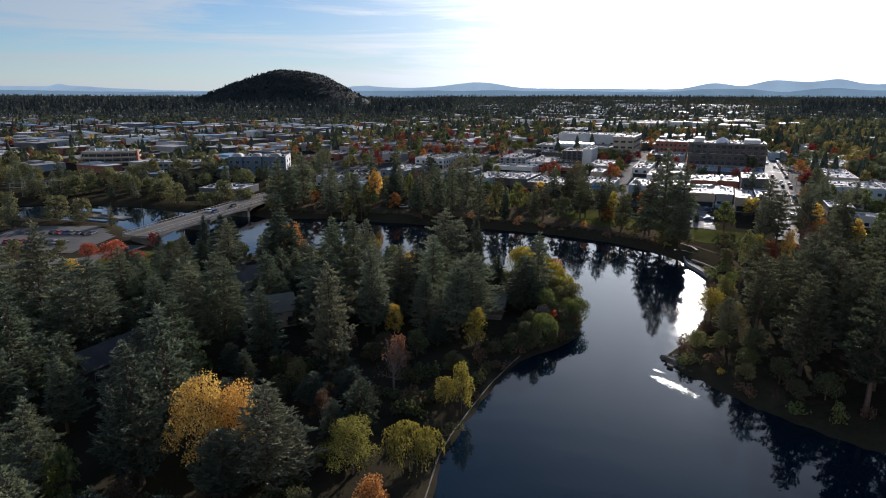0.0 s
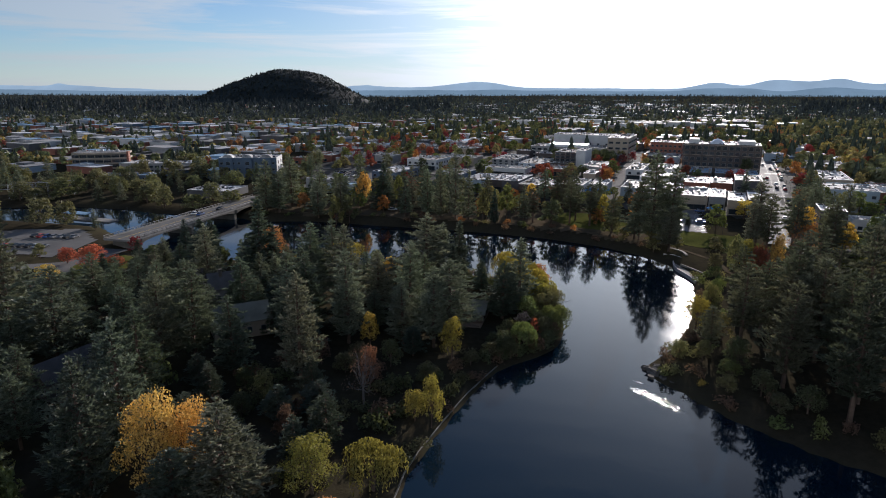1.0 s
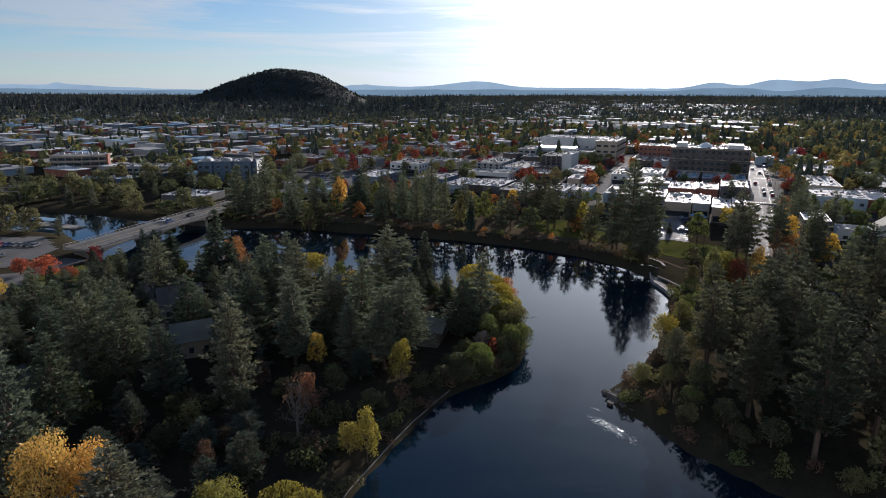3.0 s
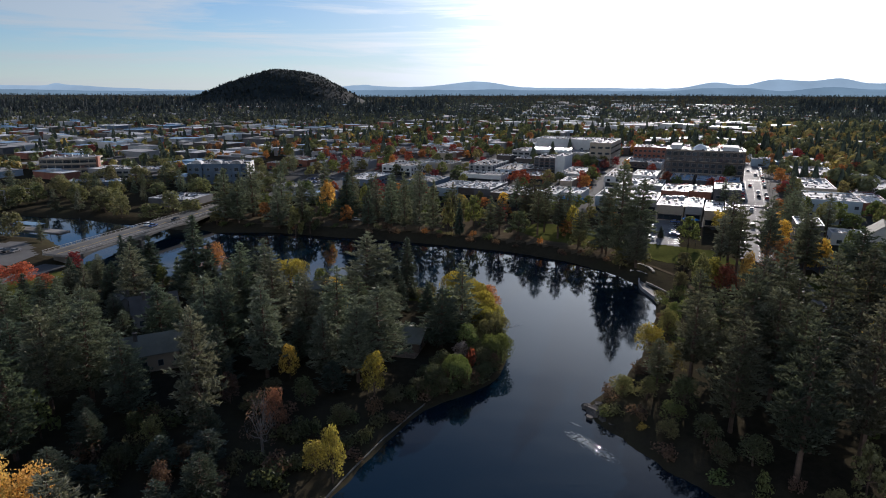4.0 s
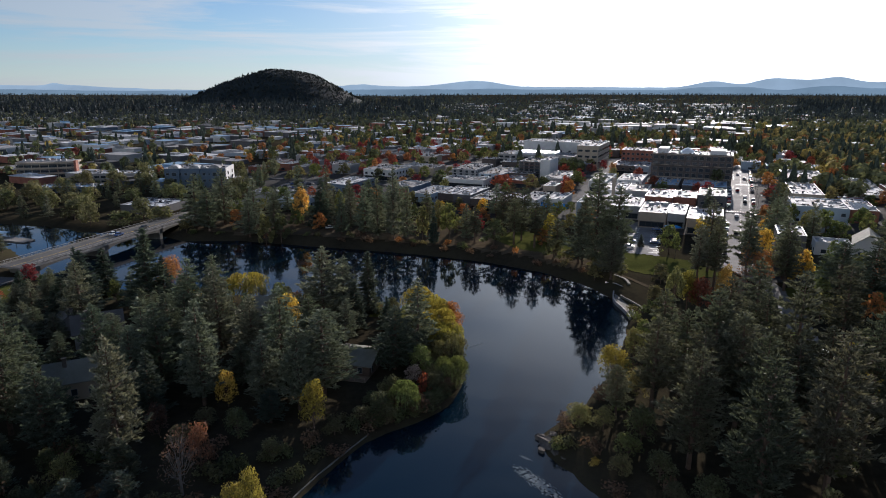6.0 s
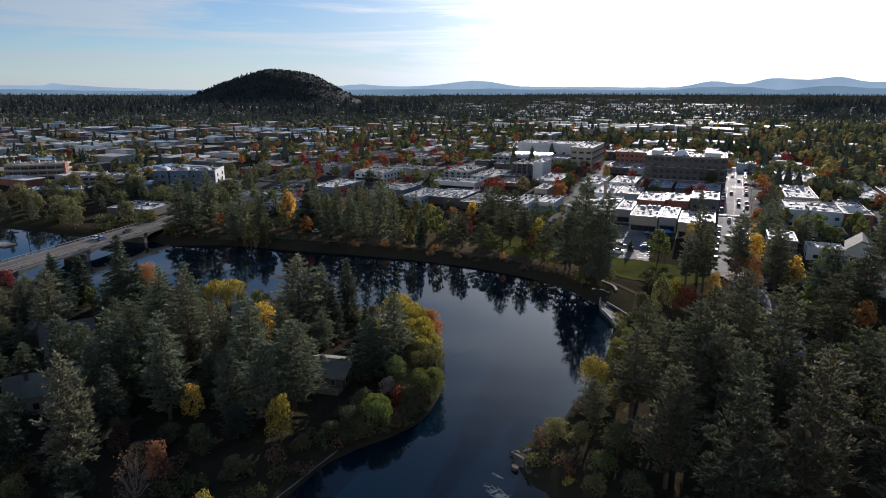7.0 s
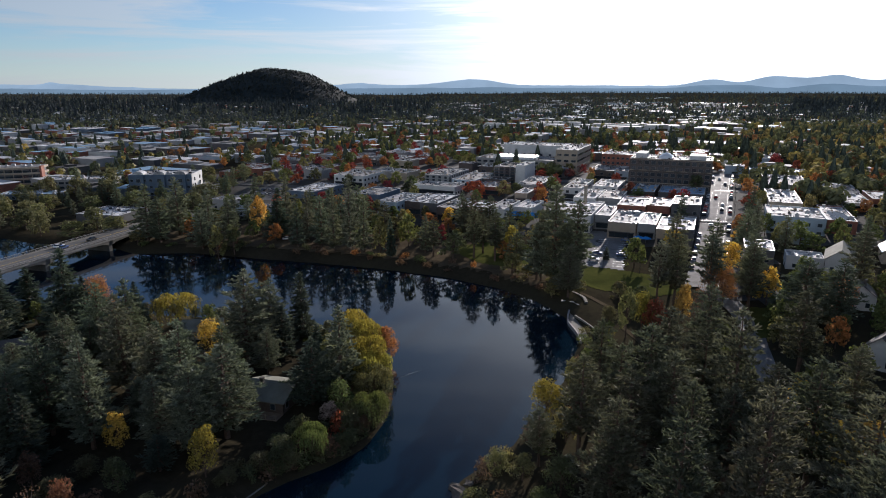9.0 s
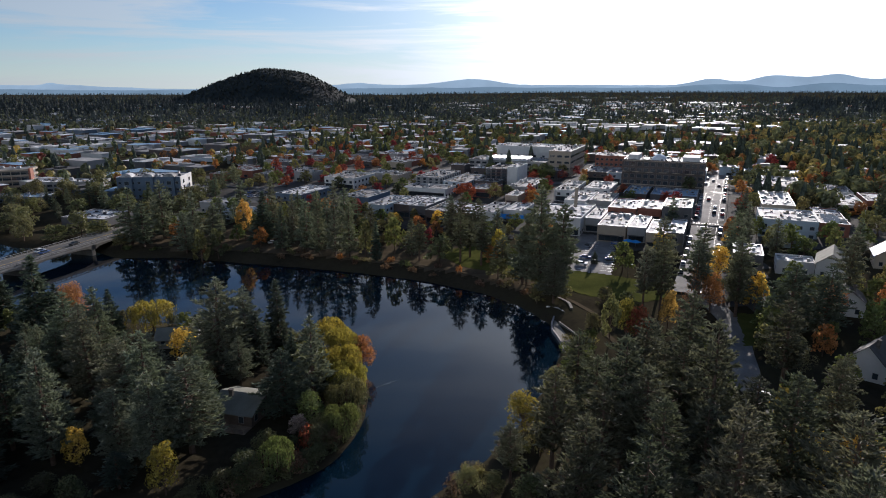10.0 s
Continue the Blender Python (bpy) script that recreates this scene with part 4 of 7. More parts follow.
KEEP_CLEAR = [(-7, 178, 6), (-22, 196, 10), (-16, 180, 6), (-34, 202, 6), (-3, 199, 7), (16, 178, 6), (-38, 142, 6), (118, 163, 7), (124, 172, 7), (111, 153, 5), (98, 172, 5), (104, 186, 6), (128, 186, 8), (-10, 115, 6), (-4, 108, 6), (-12, 126, 5), (-1, 122, 6), (-62, 169, 5), (-50, 158, 5), (97, 181, 7), (103, 196, 6), (-72, 112, 6), (-34, 81, 7.5), (-28, 73, 7), (-7, 84, 7), (-14, 80, 6), (12.5, 169, 9), (-56, 181, 9), (-45, 152, 8), (-69, 122, 8), (156, 180, 11), (10, 154, 5), (18, 156, 7), (14, 147, 4), (-5, 104, 4), (-60, 196, 7), (20, 210, 6), (-68, 186, 7)]


def fill(group, x0, x1, y0, y1, gap, tries, chooser, inside, margin=2.2):
    n = 0
    for _ in range(tries):
        x, y = forest.uniform(x0, x1), forest.uniform(y0, y1)
        if not inside(x, y) or any(math.hypot(x - cx, y - cy) < r for cx, cy, r in KEEP_CLEAR) or not clear_of(x, y, gap):
            continue
        d = shore_at(x, y)
        if d < margin:
            continue
        kind, rise, radius, colours = chooser(x, y, d)
        plant(kind, x, y, ground_z(x, y) + rise, radius, colours, group)
        n += 1
    return n


def in_view(x, y):
    """Within the wedge of ground that the flight overlooks."""
    return y > 50 and x > -0.80 * y - 12 and x < 60 + 0.78 * (y - 40)


def peninsula_mix(x, y, d):
    r = forest.random()
    near = y < 150
    if d < 7 and y < 150 and x > -20:
        return ("shrub", forest.uniform(1.5, 3.2), forest.uniform(1.4, 2.6), C_BROWN if r < 0.2 else C_DARKGREEN)
    if d < 9:
        return ("tree", forest.uniform(3.5, 6.5), forest.uniform(2.2, 3.2), C_DARKGREEN)
    if y < 140 and x > -48:                                        # low growth under the tall trees, their shade put into darker tints
        if r < 0.55:
            return ("pine", forest.uniform(6, 11), forest.uniform(2.2, 3.0), C_FIR)
        return ("tree", forest.uniform(4, 7.5), forest.uniform(2.4, 3.4), (C_DARKGREEN, C_DARKGREEN, C_BROWN, C_OLIVE)[forest.randrange(4)])
    if r < 0.80:
        rise = forest.uniform(10, 22.5)
        if y > 186 or (x < -35 and y > 150):
            rise = forest.uniform(7, 11.5)
        return ("pine" if near else ("pine" if r < 0.45 else "midpine"), rise, max(2.6, rise * forest.uniform(0.19, 0.24)), C_PINE)
    if r < 0.91:
        return ("fir", forest.uniform(9, 17) if y < 150 else forest.uniform(7, 11), forest.uniform(2.6, 3.4), C_FIR)
    return ("midtree", forest.uniform(6, 11), forest.uniform(2.6, 4), (C_OLIVE, C_GREEN, C_OLIVE, C_BROWN, C_YELLOW)[forest.randrange(5)])


def south_mix(x, y, d):
    r = forest.random()
    if d < 7:
        return ("tree", forest.uniform(4, 8), forest.uniform(2.2, 3.2), C_OLIVE if r < 0.7 else C_GREEN)
    if (x > 128 or (x > 112 and y > 150)) and r < 0.62:
        return ("midtree", forest.uniform(8, 13), forest.uniform(3.4, 5), (C_OLIVE, C_GREEN, C_GREEN, C_OLIVE, C_GREEN, C_ORANGE, C_YELLOW)[forest.randrange(7)])
    if r < 0.75:
        rise = forest.uniform(13, 27)
        return ("bankpine" if r < 0.5 else "tallpine", rise, rise * forest.uniform(0.17, 0.22), C_WARM)
    return ("midtree", forest.uniform(6, 11), forest.uniform(2.8, 4), (C_OLIVE, C_GREEN)[forest.randrange(2)])


def park_mix(x, y, d):
    r = forest.random()
    if d < 9:
        return ("shrub", forest.uniform(1.2, 2.6), forest.uniform(1.2, 2.4), (C_OLIVE, C_BROWN, C_BROWN, C_GREEN, C_OLIVE, C_BROWN, C_OLIVE, C_ORANGE)[forest.randrange(8)])
    if r < (0.62 if x < 15 else 0.2):
        rise = forest.choice((forest.uniform(8, 15), forest.uniform(8, 15), forest.uniform(15, 22)))
        return ("midpine", rise, rise * forest.uniform(0.18, 0.24), C_PINE)
    return ("midtree", forest.uniform(5, 9), forest.uniform(3, 4.6), (C_GREEN, C_OLIVE, C_OLIVE, C_GREEN, C_GREEN, C_OLIVE, C_OLIVE, C_ORANGE, C_YELLOW)[forest.randrange(9)])


def valley_mix(x, y, d):
    r = forest.random()
    if r < 0.28:
        rise = forest.uniform(9, 16)
        return ("midpine", rise, rise * 0.2, C_PINE)
    return ("valleytree", forest.uniform(7, 13), forest.uniform(4.6, 8.0), C_OLIVE if r > 0.96 else C_GREYOLIVE)


# ---------------------------------------------------------------- bridge, roads, lawns
TH = math.atan2(97, 225)                       # the town's street grid against the flight's axes
U, V = Vector((math.sin(TH), math.cos(TH), 0)), Vector((math.cos(TH), -math.sin(TH), 0))
ORIGIN = Vector((150, 275, 0))


def town(a, b):
    """Plan position from grid coordinates: a across the main street, b along it."""
    return ORIGIN + a * V + b * U


def grid_coords(x, y):
    d = Vector((x, y, 0)) - ORIGIN
    return d.dot(V), d.dot(U)


def street(name, a0, b0, a1, b1, width, label="grey asphalt town street", mat=ASPHALT):
    p, q = town(a0, b0), town(a1, b1)
    return strip(name, [(p.x, p.y), (q.x, q.y)], width, mat, 0.20, label, "road", step=5.0)


_c = [town(a, b) for a, b in ((-335, 20), (-228, 20), (-225, 12), (-5, 12), (8, -44), (24, -44), (24, 30), (96, 30), (96, 262), (-335, 262))]
draped("town_paving", [(p.x, p.y) for p in _c], TOWN_GROUND, 0.09, 5.0, "worn grey asphalt and paving between the town buildings", "pavement")
street("road_1", 2.2, -34, 6.8, 254, 13.5, "grey asphalt main street through the town, paled for sun glare", WORN_GLARE_ASPHALT)
street("road_3", -330, 145, 20, 145, 9)
street("road_4", -330, 70, 30, 62, 8)
street("road_5", -172, 60, -172, 420, 8)
street("road_6", -78, 68, -78, 420, 8)
street("road_7", -330, 250, 120, 250, 9)
strip("road_12", [(-70, 560), (-93, 659), (-137, 850), (-328, 1687)], 14, ASPHALT, 0.35, "straight grey avenue running towards the butte", "road", step=20.0)
strip("road_13", [(500, 1020), (525, 1078), (658, 1385), (820, 1760), (1090, 2317)], 15, PAVING, 0.5, "pale highway winding up through the far town", "road", step=20.0)
# the lane's sun glare comes from its paler asphalt colour
strip("road_8", [(139.5, 243.5), (141, 232), (140, 215), (133, 196), (127, 178), (128, 150), (135, 120)], 6.5, WORN_GLARE_ASPHALT, 0.18, "curved grey lane through the trees", "road")
strip("road_9", [(-118, 238), (-122, 215), (-120, 190), (-112, 160), (-100, 130)], 9.5, ASPHALT, 0.2, "grey road leading up to the bridge", "road")
strip("road_10", [(-160, 205), (-135, 212), (-118, 218)], 7, ASPHALT, 0.16, "side road meeting the bridge road", "road")
strip("road_11", [(-90, 345), (-80, 372), (-62, 412), (-40, 470)], 9.5, ASPHALT, 0.2, "grey road leading from the bridge to the town", "road")
strip("path_1", [(-80, 312), (-40, 304), (-4, 295), (36, 286), (66, 266), (88, 252), (98, 238)], 1.6, DRY_GRASS, 0.10, "narrow earth footpath along the top of the river bank", "path")
strip("path_2", [(98, 238), (104, 224), (102, 210), (106, 190)], 1.7, DRY_GRASS, 0.12, "earth footpath beside the south bank", "path")
draped("lawn_1", [(90, 262), (94, 252), (104, 244), (120, 238), (132, 240), (128, 258), (112, 270), (98, 276)], GRASS, 0.10, 0.9, "mown green park lawn beside the river", "lawn")
draped("lawn_3", [(145.1, 225.2), (153.3, 222.5), (142.3, 201.7), (135.9, 200.5)], GRASS, 0.12, 0.9, "small shaded green lawn beside the lane", "lawn")
draped("lawn_2", [(62, 276), (84, 262), (92, 272), (86, 300), (66, 306), (52, 296)], GRASS, 0.16, 0.9, "green park lawn under the trees", "lawn")
draped("bank_grass", [(-82, 309), (-40, 303), (0, 292.5), (40, 279), (66, 264), (82, 247), (94, 262), (80, 298), (40, 322), (0, 338), (-40, 346), (-78, 350)], DRY_GRASS, 0.06, 2.0, "dry tan grass along the top of the river bank", "grass")
draped("lawn_3", [(-130, 196), (-102, 196), (-100, 222), (-112, 230)], GRASS, 0.08, 0.9, "green verge lawn beside the bridge road", "lawn")
draped("lawn_4", [(12, 200), (26, 192), (28, 204), (14, 213), (4, 215)], GRASS, 0.10, 1.5, "small green lawn on the tip of land", "lawn")
draped("lawn_5", [(140, 226), (152, 222), (152, 200), (142, 196)], GRASS, 0.10, 0.9, "green verge beside the lane", "lawn")
draped("lawn_6", [(-84, 348), (-60, 362), (-52, 400), (-70, 402), (-92, 372)], GRASS, 0.08, 2.5, "green lawn in front of the white building", "lawn")
draped("parking_1", [(102, 272), (117, 266), (126, 296), (132, 318), (118, 324), (108, 300)], WORN_GLARE_ASPHALT, 0.16, 1.2, "grey asphalt car park behind the shops", "car park")
draped("parking_2", [(-175, 235), (-135, 225), (-132, 250), (-150, 272), (-185, 268)], ASPHALT, 0.16, 2.5, "grey asphalt car park near the bridge", "car park")
draped("parking_3", [(-75, 405), (-30, 390), (-15, 420), (-60, 445)], ASPHALT, 0.16, 3.0, "grey asphalt car park behind the white building", "car park")


def bay_lines():
    bm = bmesh.new()
    for k in range(13):
        p = Vector((105 + k * 1.1, 274 + k * 3.0, 0))
        for s in (0.0, 9.5):
            c = p + Vector((0.94, -0.34, 0)) * s
            d = Vector((0.94, -0.34, 0)) * 4.6
            n = Vector((0.34, 0.94, 0)) * 0.11
            z = ground_z(c.x, c.y) + 0.20
            z1 = ground_z(c.x + d.x, c.y + d.y) + 0.20
            vs = [bm.verts.new(q) for q in ((c.x - n.x, c.y - n.y, z), (c.x + d.x - n.x, c.y + d.y - n.y, z1), (c.x + d.x + n.x, c.y + d.y + n.y, z1), (c.x + n.x, c.y + n.y, z))]
            bm.faces.new(vs)
    ob = new("bay_lines", bm_mesh("bay_lines", bm, WHITE_PAINT))
    tagged(ob, "white painted parking bay lines on asphalt", "road markings", kind="structure")


bay_lines()


def street_lines():
    bm = bmesh.new()
    for k in range(2, 53):
        b = -44 + 5 * k
        for off, w, run in ((0.0, 0.08, 2.2), (-4.1, 0.06, 5.0), (4.1, 0.06, 5.0)):
            a = 2 + 6 * (b + 48) / 378 + off
            p, q = town(a - w, b), town(a + w, b + run)
            r, s = town(a + w, b), town(a - w, b + run)
            bm.faces.new([bm.verts.new((c.x, c.y, ground_z(c.x, c.y) + 0.26)) for c in (p, r, q, s)])
    for b in (60, 143, 246):
        for k in range(10):
            a = 1 + 6 * (b + 48) / 378 - 5.2 + 1.15 * k
            c0 = [town(a, b), town(a + 0.6, b), town(a + 0.6, b + 3), town(a, b + 3)]
            bm.faces.new([bm.verts.new((c.x, c.y, ground_z(c.x, c.y) + 0.27)) for c in c0])
    ob = new("street_lines", bm_mesh("street_lines", bm, LINE_PAINT))
    tagged(ob, "worn white lane lines and crossings on the street", "road markings", kind="structure")


street_lines()


def bridge():
    p, q = Vector((-118.6, 240, 0)), Vector((-90.5, 340, 0))
    d = (q - p)
    L, W, Z = d.length, 12.4, 5.3
    m = Matrix.Translation(p) @ Matrix.Rotation(math.atan2(d.y, d.x), 4, "Z")
    ob = thing("road_bridge", m, "low concrete road bridge with arched spans over the river", "bridge")
    bm = bmesh.new()
    bm_box(bm, 0, L, -W / 2, W / 2, Z - 0.75, Z)
    part("deck", bm, CONCRETE, ob)
    bm = bmesh.new()
    bm_box(bm, -0.5, L + 0.5, -W / 2 + 1.7, W / 2 - 1.7, Z + 0.004, Z + 0.05)
    part("roadway", bm, ASPHALT, ob, "worn grey asphalt roadway")
    for y in (-W / 2 + 0.85, W / 2 - 0.85):
        bm = bmesh.new()
        bm_box(bm, 0, L, y - 0.84, y + 0.84, Z + 0.004, Z + 0.18, bevel=0.03)
        part("sidewalk", bm, OLD_SHADED_CONCRETE, ob, "raised worn concrete sidewalk")
    for y in (-0.12, 0.12):
        bm = bmesh.new()
        bm_box(bm, 0, L, y - 0.06, y + 0.06, Z + 0.054, Z + 0.060)
        part("centre_line", bm, material("yellow_line", (0.45, 0.30, 0.04), 0.6), ob, "double yellow centre line")
    for y in (-W / 2 + 0.12, W / 2 - 0.12):
        bm = bmesh.new()
        bm_box(bm, 0, L, y - 0.11, y + 0.11, Z + 0.95, Z + 1.12, bevel=0.02)
        rail = part("rail", bm, CONCRETE, ob)
        bm = bmesh.new()
        bm_box(bm, 0, L, y - 0.06, y + 0.06, Z + 0.35, Z + 0.45)
        part("lower_rail", bm, CONCRETE, ob)
        n = 42
        bm = bmesh.new()
        bm_box(bm, -0.12, 0.12, -0.10, 0.10, 0, 0.95, bevel=0.02)
        post = bm_mesh("post", bm, CONCRETE)
        for k in range(n):
            child("post", post, rail, Matrix.Translation((0.3 + k * (L - 0.6) / (n - 1), y, Z + 0.0)))
    # three flat arches carried on two piers
    spans = [(6, 36), (38, 68), (70, 100)]
    # side walls and piers: shade of the near side put into darker concrete
    for y in (-W / 2 + 0.25, W / 2 - 0.25):
        for a0, a1 in spans:
            bm = bmesh.new()
            n = 16
            top, low = [], []
            for k in range(n + 1):
                x = a0 + (a1 - a0) * k / n
                f = 2 * k / n - 1
                low.append((x, 2.7 + 1.45 * math.sqrt(max(0, 1 - f * f))))
            for s in (-0.25, 0.25):
                top.append([bm.verts.new((x, y + s, Z - 0.7)) for x, _ in low])
                top.append([bm.verts.new((x, y + s, z)) for x, z in low])
            for k in range(n):
                bm.faces.new((top[0][k], top[0][k + 1], top[1][k + 1], top[1][k]))
                bm.faces.new((top[2][k + 1], top[2][k], top[3][k], top[3][k + 1]))
                bm.faces.new((top[1][k], top[1][k + 1], top[3][k + 1], top[3][k]))
            part("spandrel", bm, OLD_SHADED_CONCRETE, ob, "arched concrete side wall of a span")
    for x in (5, 37, 69, 101):
        bm = bmesh.new()
        bm_box(bm, x - 1.0, x + 1.0, -W / 2 + 0.3, W / 2 - 0.3, -2.4, Z - 0.7, bevel=0.15)
        part("pier", bm, OLD_SHADED_CONCRETE, ob, "stained concrete pier standing in the water, darkened for shade")


bridge()


# ---------------------------------------------------------------- buildings
def window_mesh(w, h):
    bm = bmesh.new()
    bm_box(bm, -w / 2, w / 2, -0.06, 0.05, 0, h, 0)
    bm_box(bm, -w / 2 + 0.08, w / 2 - 0.08, -0.075, -0.03, 0.08, h - 0.08, 1)
    return bm_mesh("window", bm, [WALLS["grey"], GLASS])


WINDOWS = {k: window_mesh(*k) for k in ((1.2, 1.5), (1.8, 1.5), (2.6, 2.2), (3.2, 1.5))}


def unit_mesh(w, d, h):
    bm = bmesh.new()
    bm_box(bm, -w / 2, w / 2, -d / 2, d / 2, 0.12, h, 0, 0.06)
    for x in (-w / 2 + 0.2, w / 2 - 0.2):
        bm_box(bm, x - 0.1, x + 0.1, -d / 2, d / 2, -0.02, 0.13, 1)
    bm_prism(bm, (0, 0, h), (0, 0, h + 0.22), 0.32 * min(w, d), 0.30 * min(w, d), 10, 1)
    return bm_mesh("rooftop_unit", bm, [METAL, DARK_METAL])


UNITS = [unit_mesh(1.6, 1.2, 1.1), unit_mesh(2.4, 1.6, 1.5), unit_mesh(1.0, 1.0, 0.9)]


def vent_mesh():
    bm = bmesh.new()
    bm_prism(bm, (0, 0, -0.02), (0, 0, 0.8), 0.12, 0.12, 8)
    bm_prism(bm, (0, 0, 0.8), (0, 0, 1.0), 0.24, 0.06, 8)
    return bm_mesh("vent_pipe", bm, METAL)


VENT = vent_mesh()
builder = random.Random(11)
FOOTPRINTS = []


def flat_building(a0, a1, b0, b1, top, wall, roof, floors, label, win=(1.8, 1.5), sides="sv", group="shops of the town", units=None, pitch=3.6, angle=None, centre=None, name="town_building"):
    """A flat-roofed block: walls with a parapet, roof deck, windows floor by floor, plant on the roof."""
    if centre is None:
        c = town((a0 + a1) / 2, (b0 + b1) / 2)
        rz = -TH
        FOOTPRINTS.append((a0 - 2, a1 + 2, b0 - 2, b1 + 2))
    else:
        c, rz = Vector((*centre, 0)), angle
    w, d = a1 - a0, b1 - b0
    g = min(ground_z(c.x + sx * w / 2.4, c.y + sy * d / 2.4) for sx in (-1, 0, 1) for sy in (-1, 0, 1)) - 0.3
    h = top - g
    ob = thing(name, Matrix.Translation((c.x, c.y, g)) @ Matrix.Rotation(rz, 4, "Z"), label, "building", group)
    bm = bmesh.new()
    bm_box(bm, -w / 2, w / 2, -d / 2, d / 2, 0, h - 0.55)
    for x0, x1, y0, y1 in ((-w / 2, w / 2, -d / 2, -d / 2 + 0.3), (-w / 2, w / 2, d / 2 - 0.3, d / 2), (-w / 2, -w / 2 + 0.3, -d / 2 + 0.3, d / 2 - 0.3), (w / 2 - 0.3, w / 2, -d / 2 + 0.3, d / 2 - 0.3)):
        bm_box(bm, x0, x1, y0, y1, h - 0.55, h)
    part("wall", bm, WALLS[wall], ob)
    bm = bmesh.new()
    bm_box(bm, -w / 2 + 0.31, w / 2 - 0.31, -d / 2 + 0.31, d / 2 - 0.31, h - 0.54, h - 0.42)
    part("roof", bm, roof, ob)
    bm = bmesh.new()
    e = 0.06
    for x0, x1, y0, y1 in ((-w / 2 - e, w / 2 + e, -d / 2 - e, -d / 2 + 0.34), (-w / 2 - e, w / 2 + e, d / 2 - 0.34, d / 2 + e), (-w / 2 - e, -w / 2 + 0.34, -d / 2 + 0.34, d / 2 - 0.34), (w / 2 - 0.34, w / 2 + e, -d / 2 + 0.34, d / 2 - 0.34)):
        bm_box(bm, x0, x1, y0, y1, h + 0.002, h + 0.09)
    part("coping", bm, WALLS["white"] if wall in ("white", "blue") else METAL, ob)
    if floors:
        step = (h - 1.2) / floors
        ww, wh = win
        wh = min(wh, step - 0.9)
        for f in range(floors):
            z = 1.0 + f * step
            for side in sides:
                run = w if side in "sn" else d
                n = int((run - 1.5) / pitch)
                for k in range(n):
                    s = -run / 2 + run * (k + 0.5) / n
                    m = {"s": Matrix.Translation((s, -d / 2, z)), "v": Matrix.Translation((w / 2, s, z)) @ Matrix.Rotation(math.pi / 2, 4, "Z"), "w": Matrix.Translation((-w / 2, s, z)) @ Matrix.Rotation(-math.pi / 2, 4, "Z")}[side]
                    child("window", WINDOWS[win], ob, m)
    if floors and centre is None and w > 6 and units is None:
        bm = bmesh.new()
        bm_box(bm, -w / 2 + 0.8, w / 2 - 0.8, -d / 2 - 0.10, -d / 2 + 0.02, 0.7, 3.0, 0)
        for k in range(int(w / 2.2)):
            x = -w / 2 + 0.8 + k * (w - 1.6) / max(1, int(w / 2.2) - 1)
            bm_box(bm, x - 0.07, x + 0.07, -d / 2 - 0.13, -d / 2 - 0.10, 0.7, 3.0, 1)
        part("shopfront", bm, [GLASS, DARK_METAL], ob, "dark glazed shopfront")
        bm = bmesh.new()
        bm_box(bm, -w / 2 + 0.5, w / 2 - 0.5, -d / 2 - 1.3, -d / 2 - 0.02, 3.1, 3.28, 0, 0.03)
        part("canopy", bm, DARK_METAL, ob, "thin dark canopy over the shopfront")
    bm = bmesh.new()
    for k in range(int(w * d / 16)):
        x, y, s = builder.uniform(-w / 2 + 0.9, w / 2 - 0.9), builder.uniform(-d / 2 + 0.9, d / 2 - 0.9), builder.random()
        if s < 0.3:
            bm_box(bm, x - 0.12, x + 0.12, max(-d / 2 + 0.5, y - 2.6), min(d / 2 - 0.5, y + 2.6), h - 0.42, h - 0.22, 1)
        elif s < 0.45:
            bm_box(bm, max(-w / 2 + 0.5, x - 2.2), min(w / 2 - 0.5, x + 2.2), y - 0.12, y + 0.12, h - 0.42, h - 0.2, 1)
        else:
            q = builder.uniform(0.25, 0.75)
            bm_box(bm, x - q, x + q, y - q * 0.8, y + q * 0.8, h - 0.42, h - 0.42 + builder.uniform(0.35, 1.1), builder.randrange(3))
    tagged(part("roof_clutter", bm, [METAL, DARK_METAL, WALLS["tan"]], ob), "ducts, curbs and small vents on the roof", kind="stuff")
    n = int(w * d / 90) if units is None else units
    for k in range(min(n, 4)):
        x, y = builder.uniform(-w / 2 + 1.5, w / 2 - 1.5), builder.uniform(-d / 2 + 1.5, d / 2 - 1.5)
        child("rooftop_unit", UNITS[builder.randrange(3)], ob, Matrix.Translation((x, y, h - 0.42)) @ Matrix.Rotation(builder.choice((0, math.pi / 2)), 4, "Z"))
    for k in range(min(1, n)):
        x, y = builder.uniform(-w / 2 + 1, w / 2 - 1), builder.uniform(-d / 2 + 1, d / 2 - 1)
        child("vent_pipe", VENT, ob, Matrix.Translation((x, y, h - 0.42)))
    return ob, w, d, h


